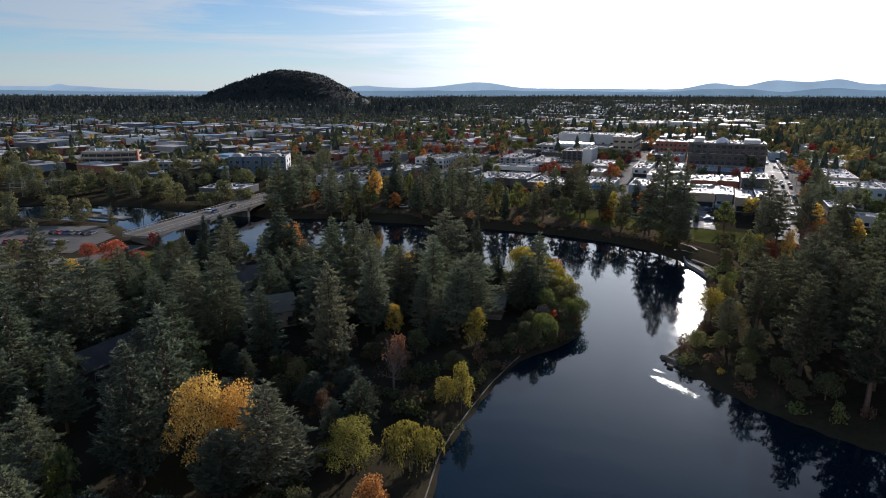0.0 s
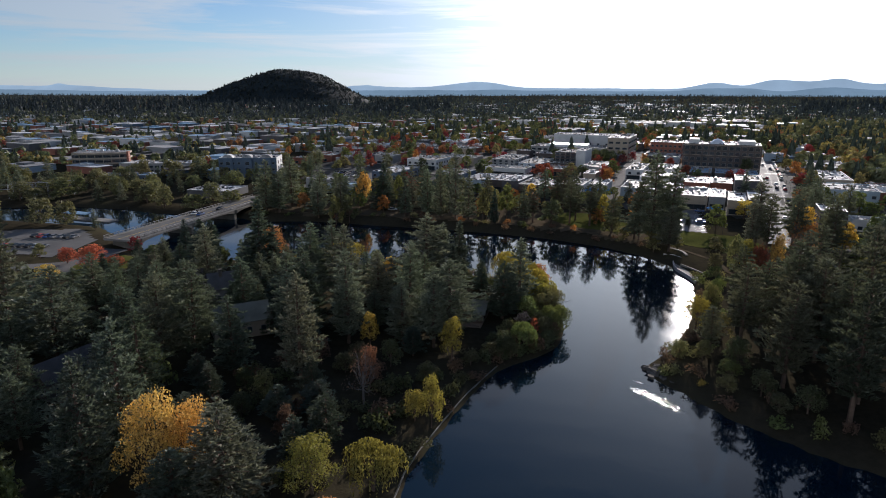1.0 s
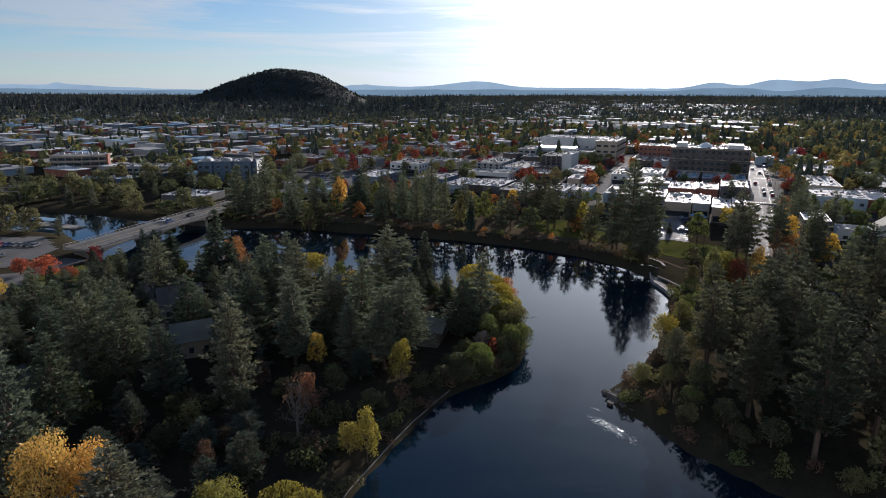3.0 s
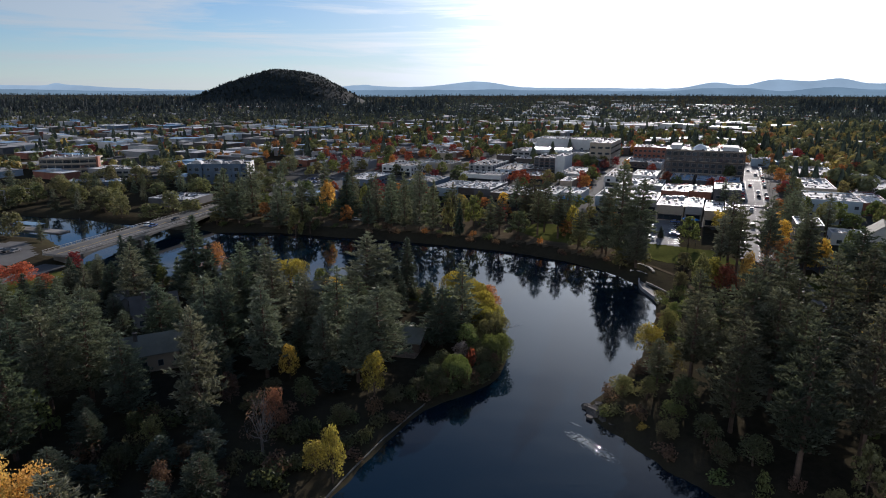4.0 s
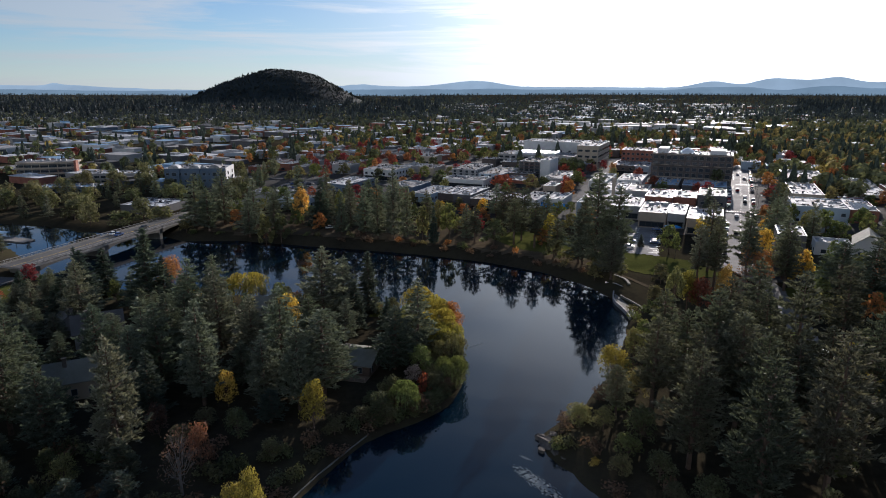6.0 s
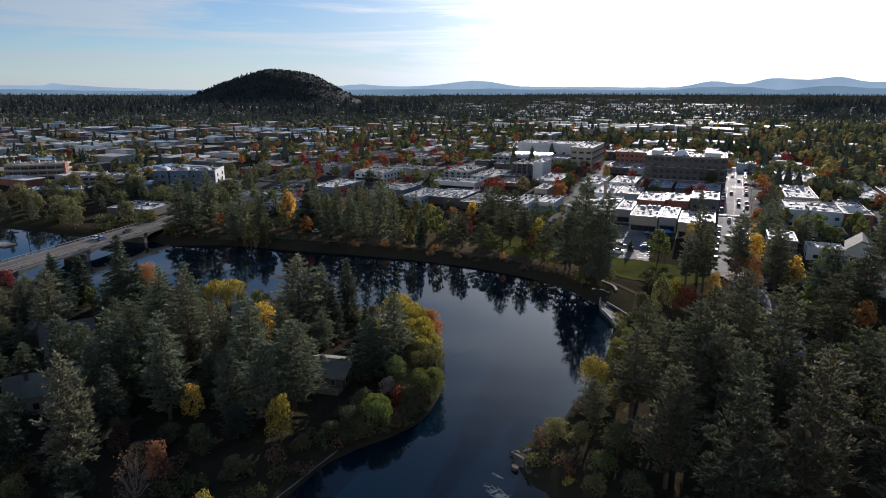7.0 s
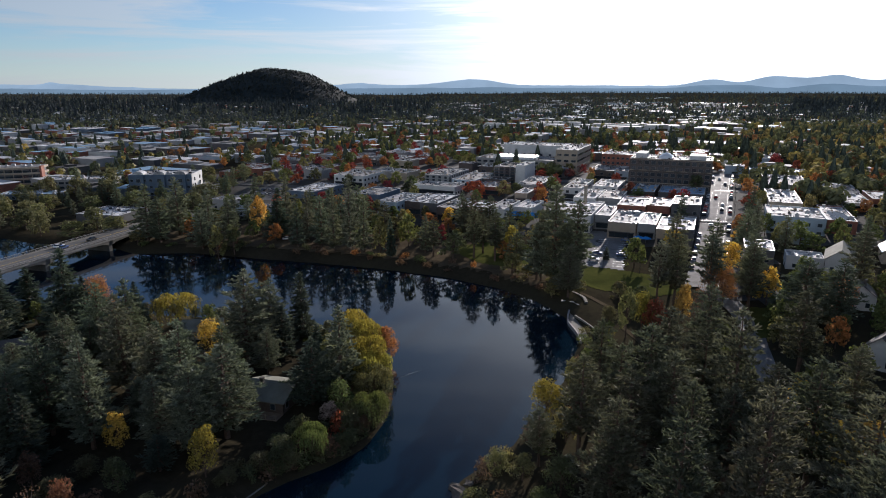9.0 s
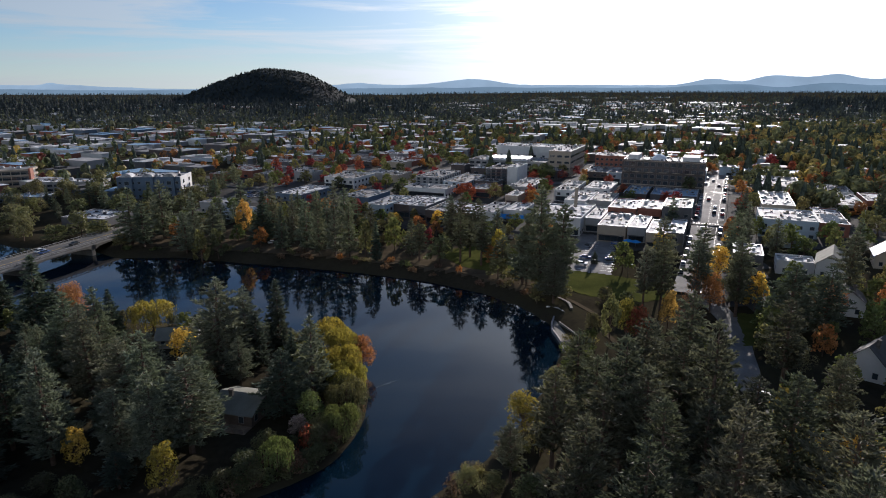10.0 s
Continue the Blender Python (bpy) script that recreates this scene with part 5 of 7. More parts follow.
# shops between the park and the first cross street, from the north end
for row in [(-217, -200, 30, 62, 13.2, "slate", "w", 2), (-217, -196, 78, 104, 16, "white", "g", 2), (-176, -160, 33, 57, 14, "slate", "g", 1), (-155, -144, 22, 51, 13, "blue", "w", 2),
            (-143.5, -134, 30, 58, 12.5, "brown", "w", 1), (-133.5, -124, 27, 57, 13, "dark", "w", 1), (-123, -112, 24, 52, 12, "brown", "g", 1), (-111, -98, 26, 52, 11.5, "brick", "w", 1),
            (-97.5, -89, 26, 53, 13, "white", "w", 2), (-88.5, -79, 40, 62, 12, "white", "w", 1)]:
    a0, a1, b0, b1, top, wall, roof, floors = row
    flat_building(a0, a1, b0, b1, top, wall, ROOF_WHITE if roof == "w" else ROOF_GREY, floors, "%s-walled two-storey shop with flat pale roof" % wall if floors > 1 else "low %s-walled shop with flat pale roof" % wall)
for row in [(-70, -59.5, 30, 60, 13, "blue", "w", 1), (-59, -48.5, 28, 66, 13, "white", "w", 1), (-48, -41, 36, 66, 12, "grey", "w", 1), (-40, -28, 23, 53, 12, "tan", "w", 1),
            (-27.5, -20, 24, 51, 12, "grey", "w", 1), (-19, -11, 16, 44, 12, "tan", "w", 1), (-10.5, -4.5, 15, 44, 13, "dark", "w", 2)]:
    a0, a1, b0, b1, top, wall, roof, floors = row
    flat_building(a0, a1, b0, b1, top, wall, ROOF_WHITE, floors, "%s-walled shop with bright flat roof facing the car park" % wall)
# second and third rows
for row in [(-160, -134, 74, 90, 14, "white", "w", 1), (-125, -110, 83, 104, 14, "brick", "w", 1), (-97, -90, 69, 88, 14, "tan", "w", 1), (-103, -90, 93, 131, 15, "grey", "g", 2), (-163, -147, 96, 130, 17, "grey", "g", 3),
            (-145, -130, 96, 132, 15, "blue", "g", 2), (-76, -66, 92, 130, 15, "white", "w", 2), (-65, -54, 68, 100, 14, "white", "w", 1), (-62, -48, 104, 134, 15, "white", "w", 2), (-53, -42, 72, 98, 14, "grey", "w", 1),
            (-41, -28, 56, 84, 14, "brick", "w", 2), (-27.5, -17, 60, 84, 14, "brick", "w", 1), (-16, -3.5, 52, 76, 17, "dark", "w", 2)]:
    a0, a1, b0, b1, top, wall, roof, floors = row
    flat_building(a0, a1, b0, b1, top, wall, ROOF_WHITE if roof == "w" else ROOF_GREY, floors, "%s-walled town building with flat membrane roof" % wall)
flat_building(-40, -28, 98, 128, 14.5, "brown", ROOF_BLUE, 1, "brown town building with a blue metal roof")
flat_building(-26, -3, 100, 126, 14.5, "dark", ROOF_BLUE, 1, "dark town building with a pale blue metal roof", units=3)
flat_building(-74, -59, 160, 190, 17, "brown", ROOF_WHITE, 2, "brown building with white roof before the brick hotel")
flat_building(-58.5, -50, 160, 186, 17, "blue", ROOF_WHITE, 2, "pale blue building with white roof")
flat_building(-72, -50, 190, 212, 24.5, "brick", ROOF_GREY, 4, "four-storey red brick building with cornice", pitch=2.8)


def hotel():
    ob, w, d, h = flat_building(-46, -1, 136, 158, 28.5, "brown", ROOF_GREY, 5, "large dark brown five-storey block with rooftop pavilions", win=(2.6, 2.2), pitch=3.4, units=6)
    for x0, x1, rise, mat in ((-20, -14, 2.6, WALLS["white"]), (10, 19, 2.2, WALLS["white"])):
        bm = bmesh.new()
        bm_box(bm, x0, x1, -d / 2 + 2, d / 2 - 4, h - 0.43, h + rise, 0, 0.1)
        part("penthouse", bm, mat, ob, "white rooftop penthouse")
    bm = bmesh.new()
    n, r0 = 16, 4.4
    top = bm.verts.new((-3, -3, h + 3.2))
    prev = None
    for z, r in ((h + 2.4, 0.5 * r0), (h + 1.2, 0.85 * r0), (h - 0.42, r0)):
        ring = [bm.verts.new((-3 + r * math.cos(2 * math.pi * k / n), -3 + r * math.sin(2 * math.pi * k / n), z)) for k in range(n)]
        for k in range(n):
            if prev is None:
                bm.faces.new((top, ring[k], ring[(k + 1) % n]))
            else:
                bm.faces.new((prev[k], ring[k], ring[(k + 1) % n], prev[(k + 1) % n]))
        prev = ring
    part("glass_dome", bm, SKYLIGHT, ob, "pale blue glass dome")
    for f in (0.22, 0.62, 0.97):
        bm = bmesh.new()
        bm_box(bm, -w / 2 - 0.25, w / 2 + 0.25, -d / 2 - 0.25, -d / 2 - 0.085, h * f - 0.25, h * f + 0.2)
        part("cornice", bm, WALLS["tan"], ob, "pale stone string course")
    for k in range(7):
        x = -w / 2 + w * k / 6
        bm = bmesh.new()
        bm_box(bm, x - 0.5, x + 0.5, -d / 2 - 0.2, -d / 2 - 0.085, 0, h * 0.94)
        part("pilaster", bm, WALLS["brown"], ob, "brown brick pilaster")
    for k in range(6):
        x = -w / 2 + w * (k + 0.5) / 6
        bm = bmesh.new()
        bm_box(bm, x - 1.6, x + 1.6, -d / 2 - 1.3, -d / 2 - 0.06, h * 0.62, h * 0.62 + 0.2)
        for z in (0.6, 1.1):
            bm_box(bm, x - 1.6, x + 1.6, -d / 2 - 1.3, -d / 2 - 1.22, h * 0.62 + z - 0.05, h * 0.62 + z)
        part("balcony", bm, DARK_METAL, ob)


hotel()


def civic_centre():
    """Terraced block with barrel skylights in front of a tall white hall."""
    low, w, d, h = flat_building(-159, -103, 176, 204, 19.5, "grey", ROOF_GREY, 3, "terraced grey civic building with barrel skylights on its roof", win=(3.2, 1.5), pitch=4.2, units=3)
    for k in range(9):
        x = -w / 2 + 14 + k * 3.3
        bm = bmesh.new()
        n, r = 14, 1.62
        ends = []
        for y in (-12.5, 3.5):
            arc = [(r * (1 - 2 * j / n), 1.7 + 0.5 * r * (1 - (1 - 2 * j / n) ** 2)) for j in range(n + 1)]
            ends.append([bm.verts.new((x + u, y, h - 0.43 + v)) for u, v in [(r, 0.0), *arc, (-r, 0.0)]])
        for j in range(n + 2):
            bm.faces.new((ends[0][j], ends[0][j + 1], ends[1][j + 1], ends[1][j]))
        bm.faces.new(ends[0][::-1])
        bm.faces.new(ends[1])
        part("barrel_skylight", bm, SKYLIGHT, low, "glossy barrel-vaulted skylight")
    flat_building(-150, -104, 212, 238, 26.5, "white", ROOF_WHITE, 2, "tall white hall with a flat roof behind the skylights", pitch=6, units=5)
    flat_building(-101, -86, 176, 224, 27.5, "tan", ROOF_WHITE, 4, "tan office block with banded windows", win=(3.2, 1.5), pitch=3.7)
    # open steel frame of a building under way
    ob, w, d, h = flat_building(-112, -106, 119, 142, 22.5, "white", ROOF_WHITE, 0, "white stair tower beside a dark frame building", units=1)
    dark, w, d, h = flat_building(-126, -112.3, 119, 143, 21, "dark", ROOF_DARK, 5, "dark glazed five-storey frame building", win=(2.6, 2.2), pitch=2.9)
    for f in range(6):
        bm = bmesh.new()
        z = 0.6 + f * (h - 1.0) / 5
        bm_box(bm, -w / 2 - 0.35, w / 2 + 0.02, -d / 2 - 0.35, -d / 2 - 0.08, z - 0.2, z + 0.2)
        part("floor_edge", bm, WALLS["brown"], dark)


civic_centre()


def arched_white():
    # white building: the front's blue shade painted as slate, its lit end white
    ob, w, d, h = flat_building(0, 37, 0, 22, 17.0, "slate", ROOF_WHITE, 3, "block with shaded front painted slate blue, white roof, three arched gables", win=(1.8, 1.5), pitch=3.4, units=3, name="town_building", centre=(-124, 434), angle=radians(5))
    FOOTPRINTS.append((-332, -290, 18, 50))
    for k in range(3):
        x = -w / 2 + w * (k + 0.5) / 3
        r = 3.3
        bm = bmesh.new()
        n = 12
        ends = []
        for y in (-d / 2 - 1.3, -d / 2 + 5.0):
            ends.append([bm.verts.new((x + r * math.cos(math.pi * j / n), y, h + 0.1 + 0.62 * r * math.sin(math.pi * j / n))) for j in range(n + 1)])
        for j in range(n):
            bm.faces.new((ends[0][j], ends[0][j + 1], ends[1][j + 1], ends[1][j]))
        bm.faces.new(ends[0][::-1])
        bm.faces.new(ends[1])
        part("arched_roof", bm, ROOF_WHITE, ob, "white barrel-arched roof")
        bm = bmesh.new()
        bm_box(bm, x - 3.1, x + 3.1, -d / 2 - 1.2, -d / 2 - 0.09, 0.0, h + 0.05, 0, 0.05)
        bay = part("bay", bm, WALLS["slate"], ob, "projecting bay, its front shade painted slate blue")
        for z in (1.2, 5.0, 8.8):
            child("window", WINDOWS[(2.6, 2.2)], bay, Matrix.Translation((x, -d / 2 - 1.2, z)))
    bm = bmesh.new()
    bm_box(bm, w / 2 + 0.08, w / 2 + 0.5, -d / 2, d / 2, 4.7, h + 0.1, 0, 0.05)
    end = part("end_wall", bm, WALLS["white"], ob, "white rendered end wall, kept pale as the lit side")
    for y in (-d / 4, d / 4):
        for z in (5.4, 9.0):
            child("window", WINDOWS[(2.6, 2.2)], end, Matrix.Translation((w / 2 + 0.5, y, z)) @ Matrix.Rotation(math.pi / 2, 4, "Z"))
    bm = bmesh.new()
    bm_box(bm, w / 2 + 0.1, w / 2 + 12, -d / 2 + 2, d / 2 + 7.5, 0, 4.2, 0)
    bm_box(bm, w / 2 + 0.1, w / 2 + 12.6, -d / 2 + 1.4, d / 2 + 8, 4.204, 4.6, 1)
    part("side_wing", bm, [WALLS["grey"], ROOF_WHITE], ob, "low grey side wing with pale roof")
    bm = bmesh.new()
    bm_box(bm, -w / 2 - 8, -w / 2 - 0.05, -d / 2, d / 2 - 6, 0, 5.0, 0)
    bm_box(bm, -w / 2 - 8.4, -w / 2 - 0.06, -d / 2 - 0.4, d / 2 - 5.6, 5.004, 5.4, 1)
    part("low_wing", bm, [WALLS["slate"], ROOF_BLUE], ob, "slate blue low wing")


arched_white()


def curved_office():
    """Three-storey brown office with deep bands and a gently bowed front."""
    c = Vector((-244, 472, 0))
    g = ground_z(c.x, c.y) - 0.3
    ob = thing("office_building", Matrix.Translation((c.x, c.y, g)) @ Matrix.Rotation(radians(14), 4, "Z"), "brown three-storey office with horizontal window bands and bowed front", "building")
    W, D, h = 37, 15, 15.8 - g
    n = 14
    def front(k):
        f = 2 * k / n - 1
        return (f * W / 2, -D / 2 - 3.5 * (1 - f * f))
    for i in range(4):
        bm = bmesh.new()
        z0 = i * (h - 1.2) / 3
        z1 = z0 + 1.25
        outer = [bm.verts.new((*front(k), z)) for z in (z0, z1) for k in range(n + 1)]
        for k in range(n):
            bm.faces.new((outer[k], outer[k + 1], outer[n + 2 + k], outer[n + 1 + k]))
        back = [bm.verts.new((x, D / 2, z)) for z in (z0, z1) for x in (-W / 2, W / 2)]
        bm.faces.new((outer[n], back[1], back[3], outer[2 * n + 1]))
        bm.faces.new((back[0], outer[0], outer[n + 1], back[2]))
        bm.faces.new((back[1], back[0], back[2], back[3]))
        bm.faces.new([*outer[n + 1:], back[3], back[2]])
        part("floor_band", bm, WALLS["tan"] if i < 3 else [WALLS["tan"]], ob, "tan horizontal floor band")
    pane = WINDOWS[(3.2, 1.5)]
    for i in range(3):
        z = i * (h - 1.2) / 3 + 1.25
        bm = bmesh.new()
        bm_box(bm, -W / 2 + 1.2, W / 2 - 1.2, -D / 2 - 0.2, D / 2 - 1, z, z + (h - 1.2) / 3 - 1.25)
        part("core_wall", bm, WALLS["dark"], ob)
        for k in range(n):
            (x0, y0), (x1, y1) = front(k), front(k + 1)
            child("window", pane, ob, Matrix.Translation(((x0 + x1) / 2, (y0 + y1) / 2 + 0.7, z)) @ Matrix.Rotation(math.atan2(y1 - y0, x1 - x0), 4, "Z"))
            if k % 2 == 0:
                bm = bmesh.new()
                bm_prism(bm, (x0, y0 + 0.4, z - 1.2), (x0, y0 + 0.4, z + 2.4), 0.22, 0.22, 6)
                part("column", bm, WALLS["tan"], ob)
    bm = bmesh.new()
    bm_box(bm, -W / 2 + 1.0, W / 2 - 1.0, -D / 2, D / 2 - 1.0, h + 0.05, h + 0.22)
    part("roof", bm, ROOF_GREY, ob)
    for k in range(9):
        child("rooftop_unit", UNITS[k % 3], ob, Matrix.Translation((-W / 2 + 3 + 3.8 * k, builder.uniform(-4, 4), h + 0.22)))
    bm = bmesh.new()
    bm_box(bm, W / 2 - 0.5, W / 2 + 0.8, -D / 2 - 1.2, -D / 2 + 4.5, 0, h + 0.6)
    part("end_wall", bm, WALLS["brick"], ob, "red brick end wall")


curved_office()
flat_building(0, 25, 0, 22, 6.6, "dark", ROOF_WHITE, 0, "low flat-roofed riverside pavilion with dark walls and white roof", win=(2.6, 2.2), pitch=3.0, angle=-TH * 0.55, centre=(-122, 362), units=4, name="riverside_pavilion")
flat_building(0, 46, 0, 16, 10.5, "grey", ROOF_WHITE, 2, "long low grey building with flat roof beyond the river", centre=(-190, 455), angle=radians(4), win=(3.2, 1.5), pitch=4)
flat_building(0, 34, 0, 14, 6.5, "slate", ROOF_BLUE, 1, "low slate blue building among trees", centre=(-200, 420), angle=radians(5))
flat_building(0, 22, 0, 14, 10.5, "grey", ROOF_WHITE, 1, "low building with white roof by the car park", centre=(-62, 378), angle=-TH)
flat_building(0, 20, 0, 12, 9.5, "blue", ROOF_BLUE, 1, "low building with a pale blue roof", centre=(-48, 362), angle=-TH)

# south of the main street
flat_building(26, 40, 76, 118, 17, "tan", ROOF_WHITE, 2, "two-storey tan building with a bright white roof", sides="sw", units=7)
flat_building(24, 46, 45, 72, 16, "blue", ROOF_WHITE, 2, "long pale blue two-storey building with stepped white roofs", sides="sw", pitch=3.6, units=6)
flat_building(47, 58, 50, 88, 15, "brick", ROOF_WHITE, 2, "brick building with white roof and solar panels", sides="sw", units=2)
flat_building(28, 50, 146, 190, 16, "grey", ROOF_GREY, 1, "wide grey building with cluttered flat roof", sides="sw")
flat_building(52, 74, 146, 176, 14.5, "white", ROOF_WHITE, 1, "wide white building with flat roof", sides="sw")
flat_building(28, 40, -4, 6, 10.5, "white", ROOF_WHITE, 1, "low white outbuilding with flat roof", sides="sw", units=1)
flat_building(13, 22, -27, -11, 17, "dark", ROOF_WHITE, 3, "dark corner building with rooftop plant", sides="sw", units=5)
flat_building(61, 73, 104, 140, 14.5, "white", ROOF_WHITE, 2, "white building with deep eaves and flat roof", sides="sw")
flat_building(74, 90, 112, 140, 16, "brick", ROOF_WHITE, 1, "brick building with a bright sloping roof", sides="sw")
flat_building(29, 39, 30, 40, 12, "blue", ROOF_WHITE, 1, "small pale blue annexe with flat roof", sides="sw", units=1)

flat_building(22, 56, 214, 232, 15.5, "slate", ROOF_BLUE, 1, "low blue-grey building with a pale blue roof", sides="sw", units=3)


def solar_panels():
    for k in range(12):
        p = town(50 + 2.3 * (k % 3), 56 + 4.2 * (k // 3))
        ob = thing("solar_panel", Matrix.Translation((p.x, p.y, 14.58)) @ Matrix.Rotation(-TH, 4, "Z"), "dark framed solar panel tilted on the flat roof", "solar panel", "panels on the brick building")
        bm = bmesh.new()
        vs = [bm.verts.new(q) for q in ((-1, -1.6, 0.15), (1, -1.6, 0.15), (1, 1.6, 0.75), (-1, 1.6, 0.75), (-1, -1.6, 0.09), (1, -1.6, 0.09), (1, 1.6, 0.69), (-1, 1.6, 0.69))]
        for q in ((0, 1, 2, 3), (7, 6, 5, 4), (0, 4, 5, 1), (1, 5, 6, 2), (2, 6, 7, 3), (3, 7, 4, 0)):
            bm.faces.new([vs[i] for i in q])
        part("panel", bm, GLASS, ob)
        bm = bmesh.new()
        for x in (-0.8, 0.8):
            bm_prism(bm, (x, 1.4, 0), (x, 1.4, 0.64), 0.04, 0.04, 5)
            bm_prism(bm, (x, -1.4, 0), (x, -1.4, 0.10), 0.04, 0.04, 5)
        part("stand", bm, METAL, ob)


solar_panels()


def gabled_house(name, x, y, rz, w, d, eaves, ridge_h, wall, roof, label, chimney=True, z=None, windows=True, overhang=0.6, porch=False):
    """A house with a pitched roof along its length; rz in degrees."""
    g = ground_z(x, y) - 0.1 if z is None else z
    ob = thing(name, Matrix.Translation((x, y, g)) @ Matrix.Rotation(radians(rz), 4, "Z"), label, "house")
    bm = bmesh.new()
    a = [bm.verts.new(p) for p in ((-w / 2, -d / 2, -0.3), (w / 2, -d / 2, -0.3), (w / 2, d / 2, -0.3), (-w / 2, d / 2, -0.3), (-w / 2, -d / 2, eaves), (w / 2, -d / 2, eaves), (w / 2, d / 2, eaves), (-w / 2, d / 2, eaves), (-w / 2, 0, ridge_h - 0.12), (w / 2, 0, ridge_h - 0.12))]
    for q in ((0, 1, 5, 4), (2, 3, 7, 6), (1, 2, 6, 9, 5), (3, 0, 4, 8, 7), (3, 2, 1, 0), (4, 5, 9, 8), (6, 7, 8, 9)):
        bm.faces.new([a[i] for i in q])
    part("wall", bm, wall, ob)
    slope = (ridge_h - eaves) / (d / 2)
    for s in (-1, 1):
        bm = bmesh.new()
        o = overhang
        pts = [(-w / 2 - o, 0, ridge_h), (w / 2 + o, 0, ridge_h), (w / 2 + o, s * (d / 2 + o), eaves - o * slope + 0.06), (-w / 2 - o, s * (d / 2 + o), eaves - o * slope + 0.06)]
        up = [bm.verts.new((p[0], p[1], p[2] + 0.16)) for p in pts]
        lo = [bm.verts.new(p) for p in pts]
        for q in ((up[0], up[1], up[2], up[3]), (lo[3], lo[2], lo[1], lo[0]), (up[0], lo[0], lo[1], up[1]), (up[1], lo[1], lo[2], up[2]), (up[2], lo[2], lo[3], up[3]), (up[3], lo[3], lo[0], up[0])):
            bm.faces.new(q)
        bmesh.ops.recalc_face_normals(bm, faces=bm.faces)
        part("roof", bm, roof, ob)
    if chimney:
        bm = bmesh.new()
        bm_box(bm, -w * 0.22 - 0.4, -w * 0.22 + 0.4, -d * 0.12 - 0.35, -d * 0.12 + 0.35, eaves, ridge_h + 1.1, 0, 0.03)
        bm_box(bm, -w * 0.22 - 0.5, -w * 0.22 + 0.5, -d * 0.12 - 0.45, -d * 0.12 + 0.45, ridge_h + 1.104, ridge_h + 1.25, 0)
        part("chimney", bm, ROCK, ob, "grey stone chimney")
    if windows:
        for s, rot, run, off in (("s", 0, w, -d / 2), ("e", math.pi / 2, d, w / 2), ("w", -math.pi / 2, d, -w / 2)):
            n = max(1, int(run / 3.2))
            for k in range(n):
                q = -run / 2 + run * (k + 0.5) / n
                m = Matrix.Translation((q, off, 0.95)) if s == "s" else Matrix.Translation((off, q, 0.95)) @ Matrix.Rotation(rot, 4, "Z")
                child("window", WINDOWS[(1.2, 1.5)], ob, m)
        m = Matrix.Translation((w / 2, 0, eaves - 0.2)) @ Matrix.Rotation(math.pi / 2, 4, "Z")
        child("window", WINDOWS[(1.2, 1.5)], ob, m)
    if porch:
        bm = bmesh.new()
        bm_box(bm, -w / 2, w / 2, -d / 2 - 3.0, -d / 2 - 0.02, 0.05, 0.4)
        for k in range(5):
            x0 = -w / 2 + 0.2 + k * (w - 0.4) / 4
            bm_box(bm, x0 - 0.06, x0 + 0.06, -d / 2 - 2.95, -d / 2 - 2.83, 0.404, 1.35)
        bm_box(bm, -w / 2, w / 2, -d / 2 - 2.95, -d / 2 - 2.83, 1.354, 1.45)
        part("deck", bm, STEEL_WOOD, ob, "weathered timber deck with railing")
    return ob


gabled_house("lodge", 12.8, 166.4, -14, 9.5, 10.5, 3.0, 4.9, WALLS["log"], ROOF_GREEN, "dark log lodge with grey-green roof by the water", porch=True)
gabled_house("house", -56, 180, 30, 11, 8, 4.6, 8.0, WALLS["grey"], ROOF_DARK, "grey house with steep dark roof among pines", porch=False)
gabled_house("house", -67, 186, 118, 10, 7, 3.4, 6.2, WALLS["grey"], ROOF_DARK, "dark-roofed house with dormer among pines")
gabled_house("house", -44, 151, 28, 13, 8, 4.2, 7.2, WALLS["tan"], ROOF_GREEN, "tan house with grey shingle roof among pines")
gabled_house("house", -69, 122, 66, 14, 8, 4.0, 6.6, WALLS["brown"], ROOF_DARK, "long low house with dark roof under pines", chimney=False)
gabled_house("house", 157, 181, 40, 10, 8, 4.4, 8.4, WALLS["white"], ROOF_DARK, "white gabled house with dark roof beside the lane")
gabled_house("house", -17, 205, 10, 10, 7, 2.8, 4.8, WALLS["grey"], ROOF_GREEN, "low grey house near the back water", chimney=False)
gabled_house("barn_house", 191, 256, 58, 16, 9, 5.2, 8.8, WALLS["white"], ROOF_GREEN, "white house with long grey-green gable roof", chimney=False)
gabled_house("house", 214, 262, 62, 12, 8, 4.5, 7.5, WALLS["tan"], ROOF_BLUE, "tan house with blue metal roof", chimney=False)
gabled_house("house", 190, 205, 30, 12, 8, 4.5, 7.8, WALLS["grey"], ROOF_DARK, "grey house with dark gable roof among trees")
gabled_house("house", 176, 222, 64, 11, 8, 4.4, 7.6, WALLS["white"], ROOF_DARK, "white house with dark roof among trees")


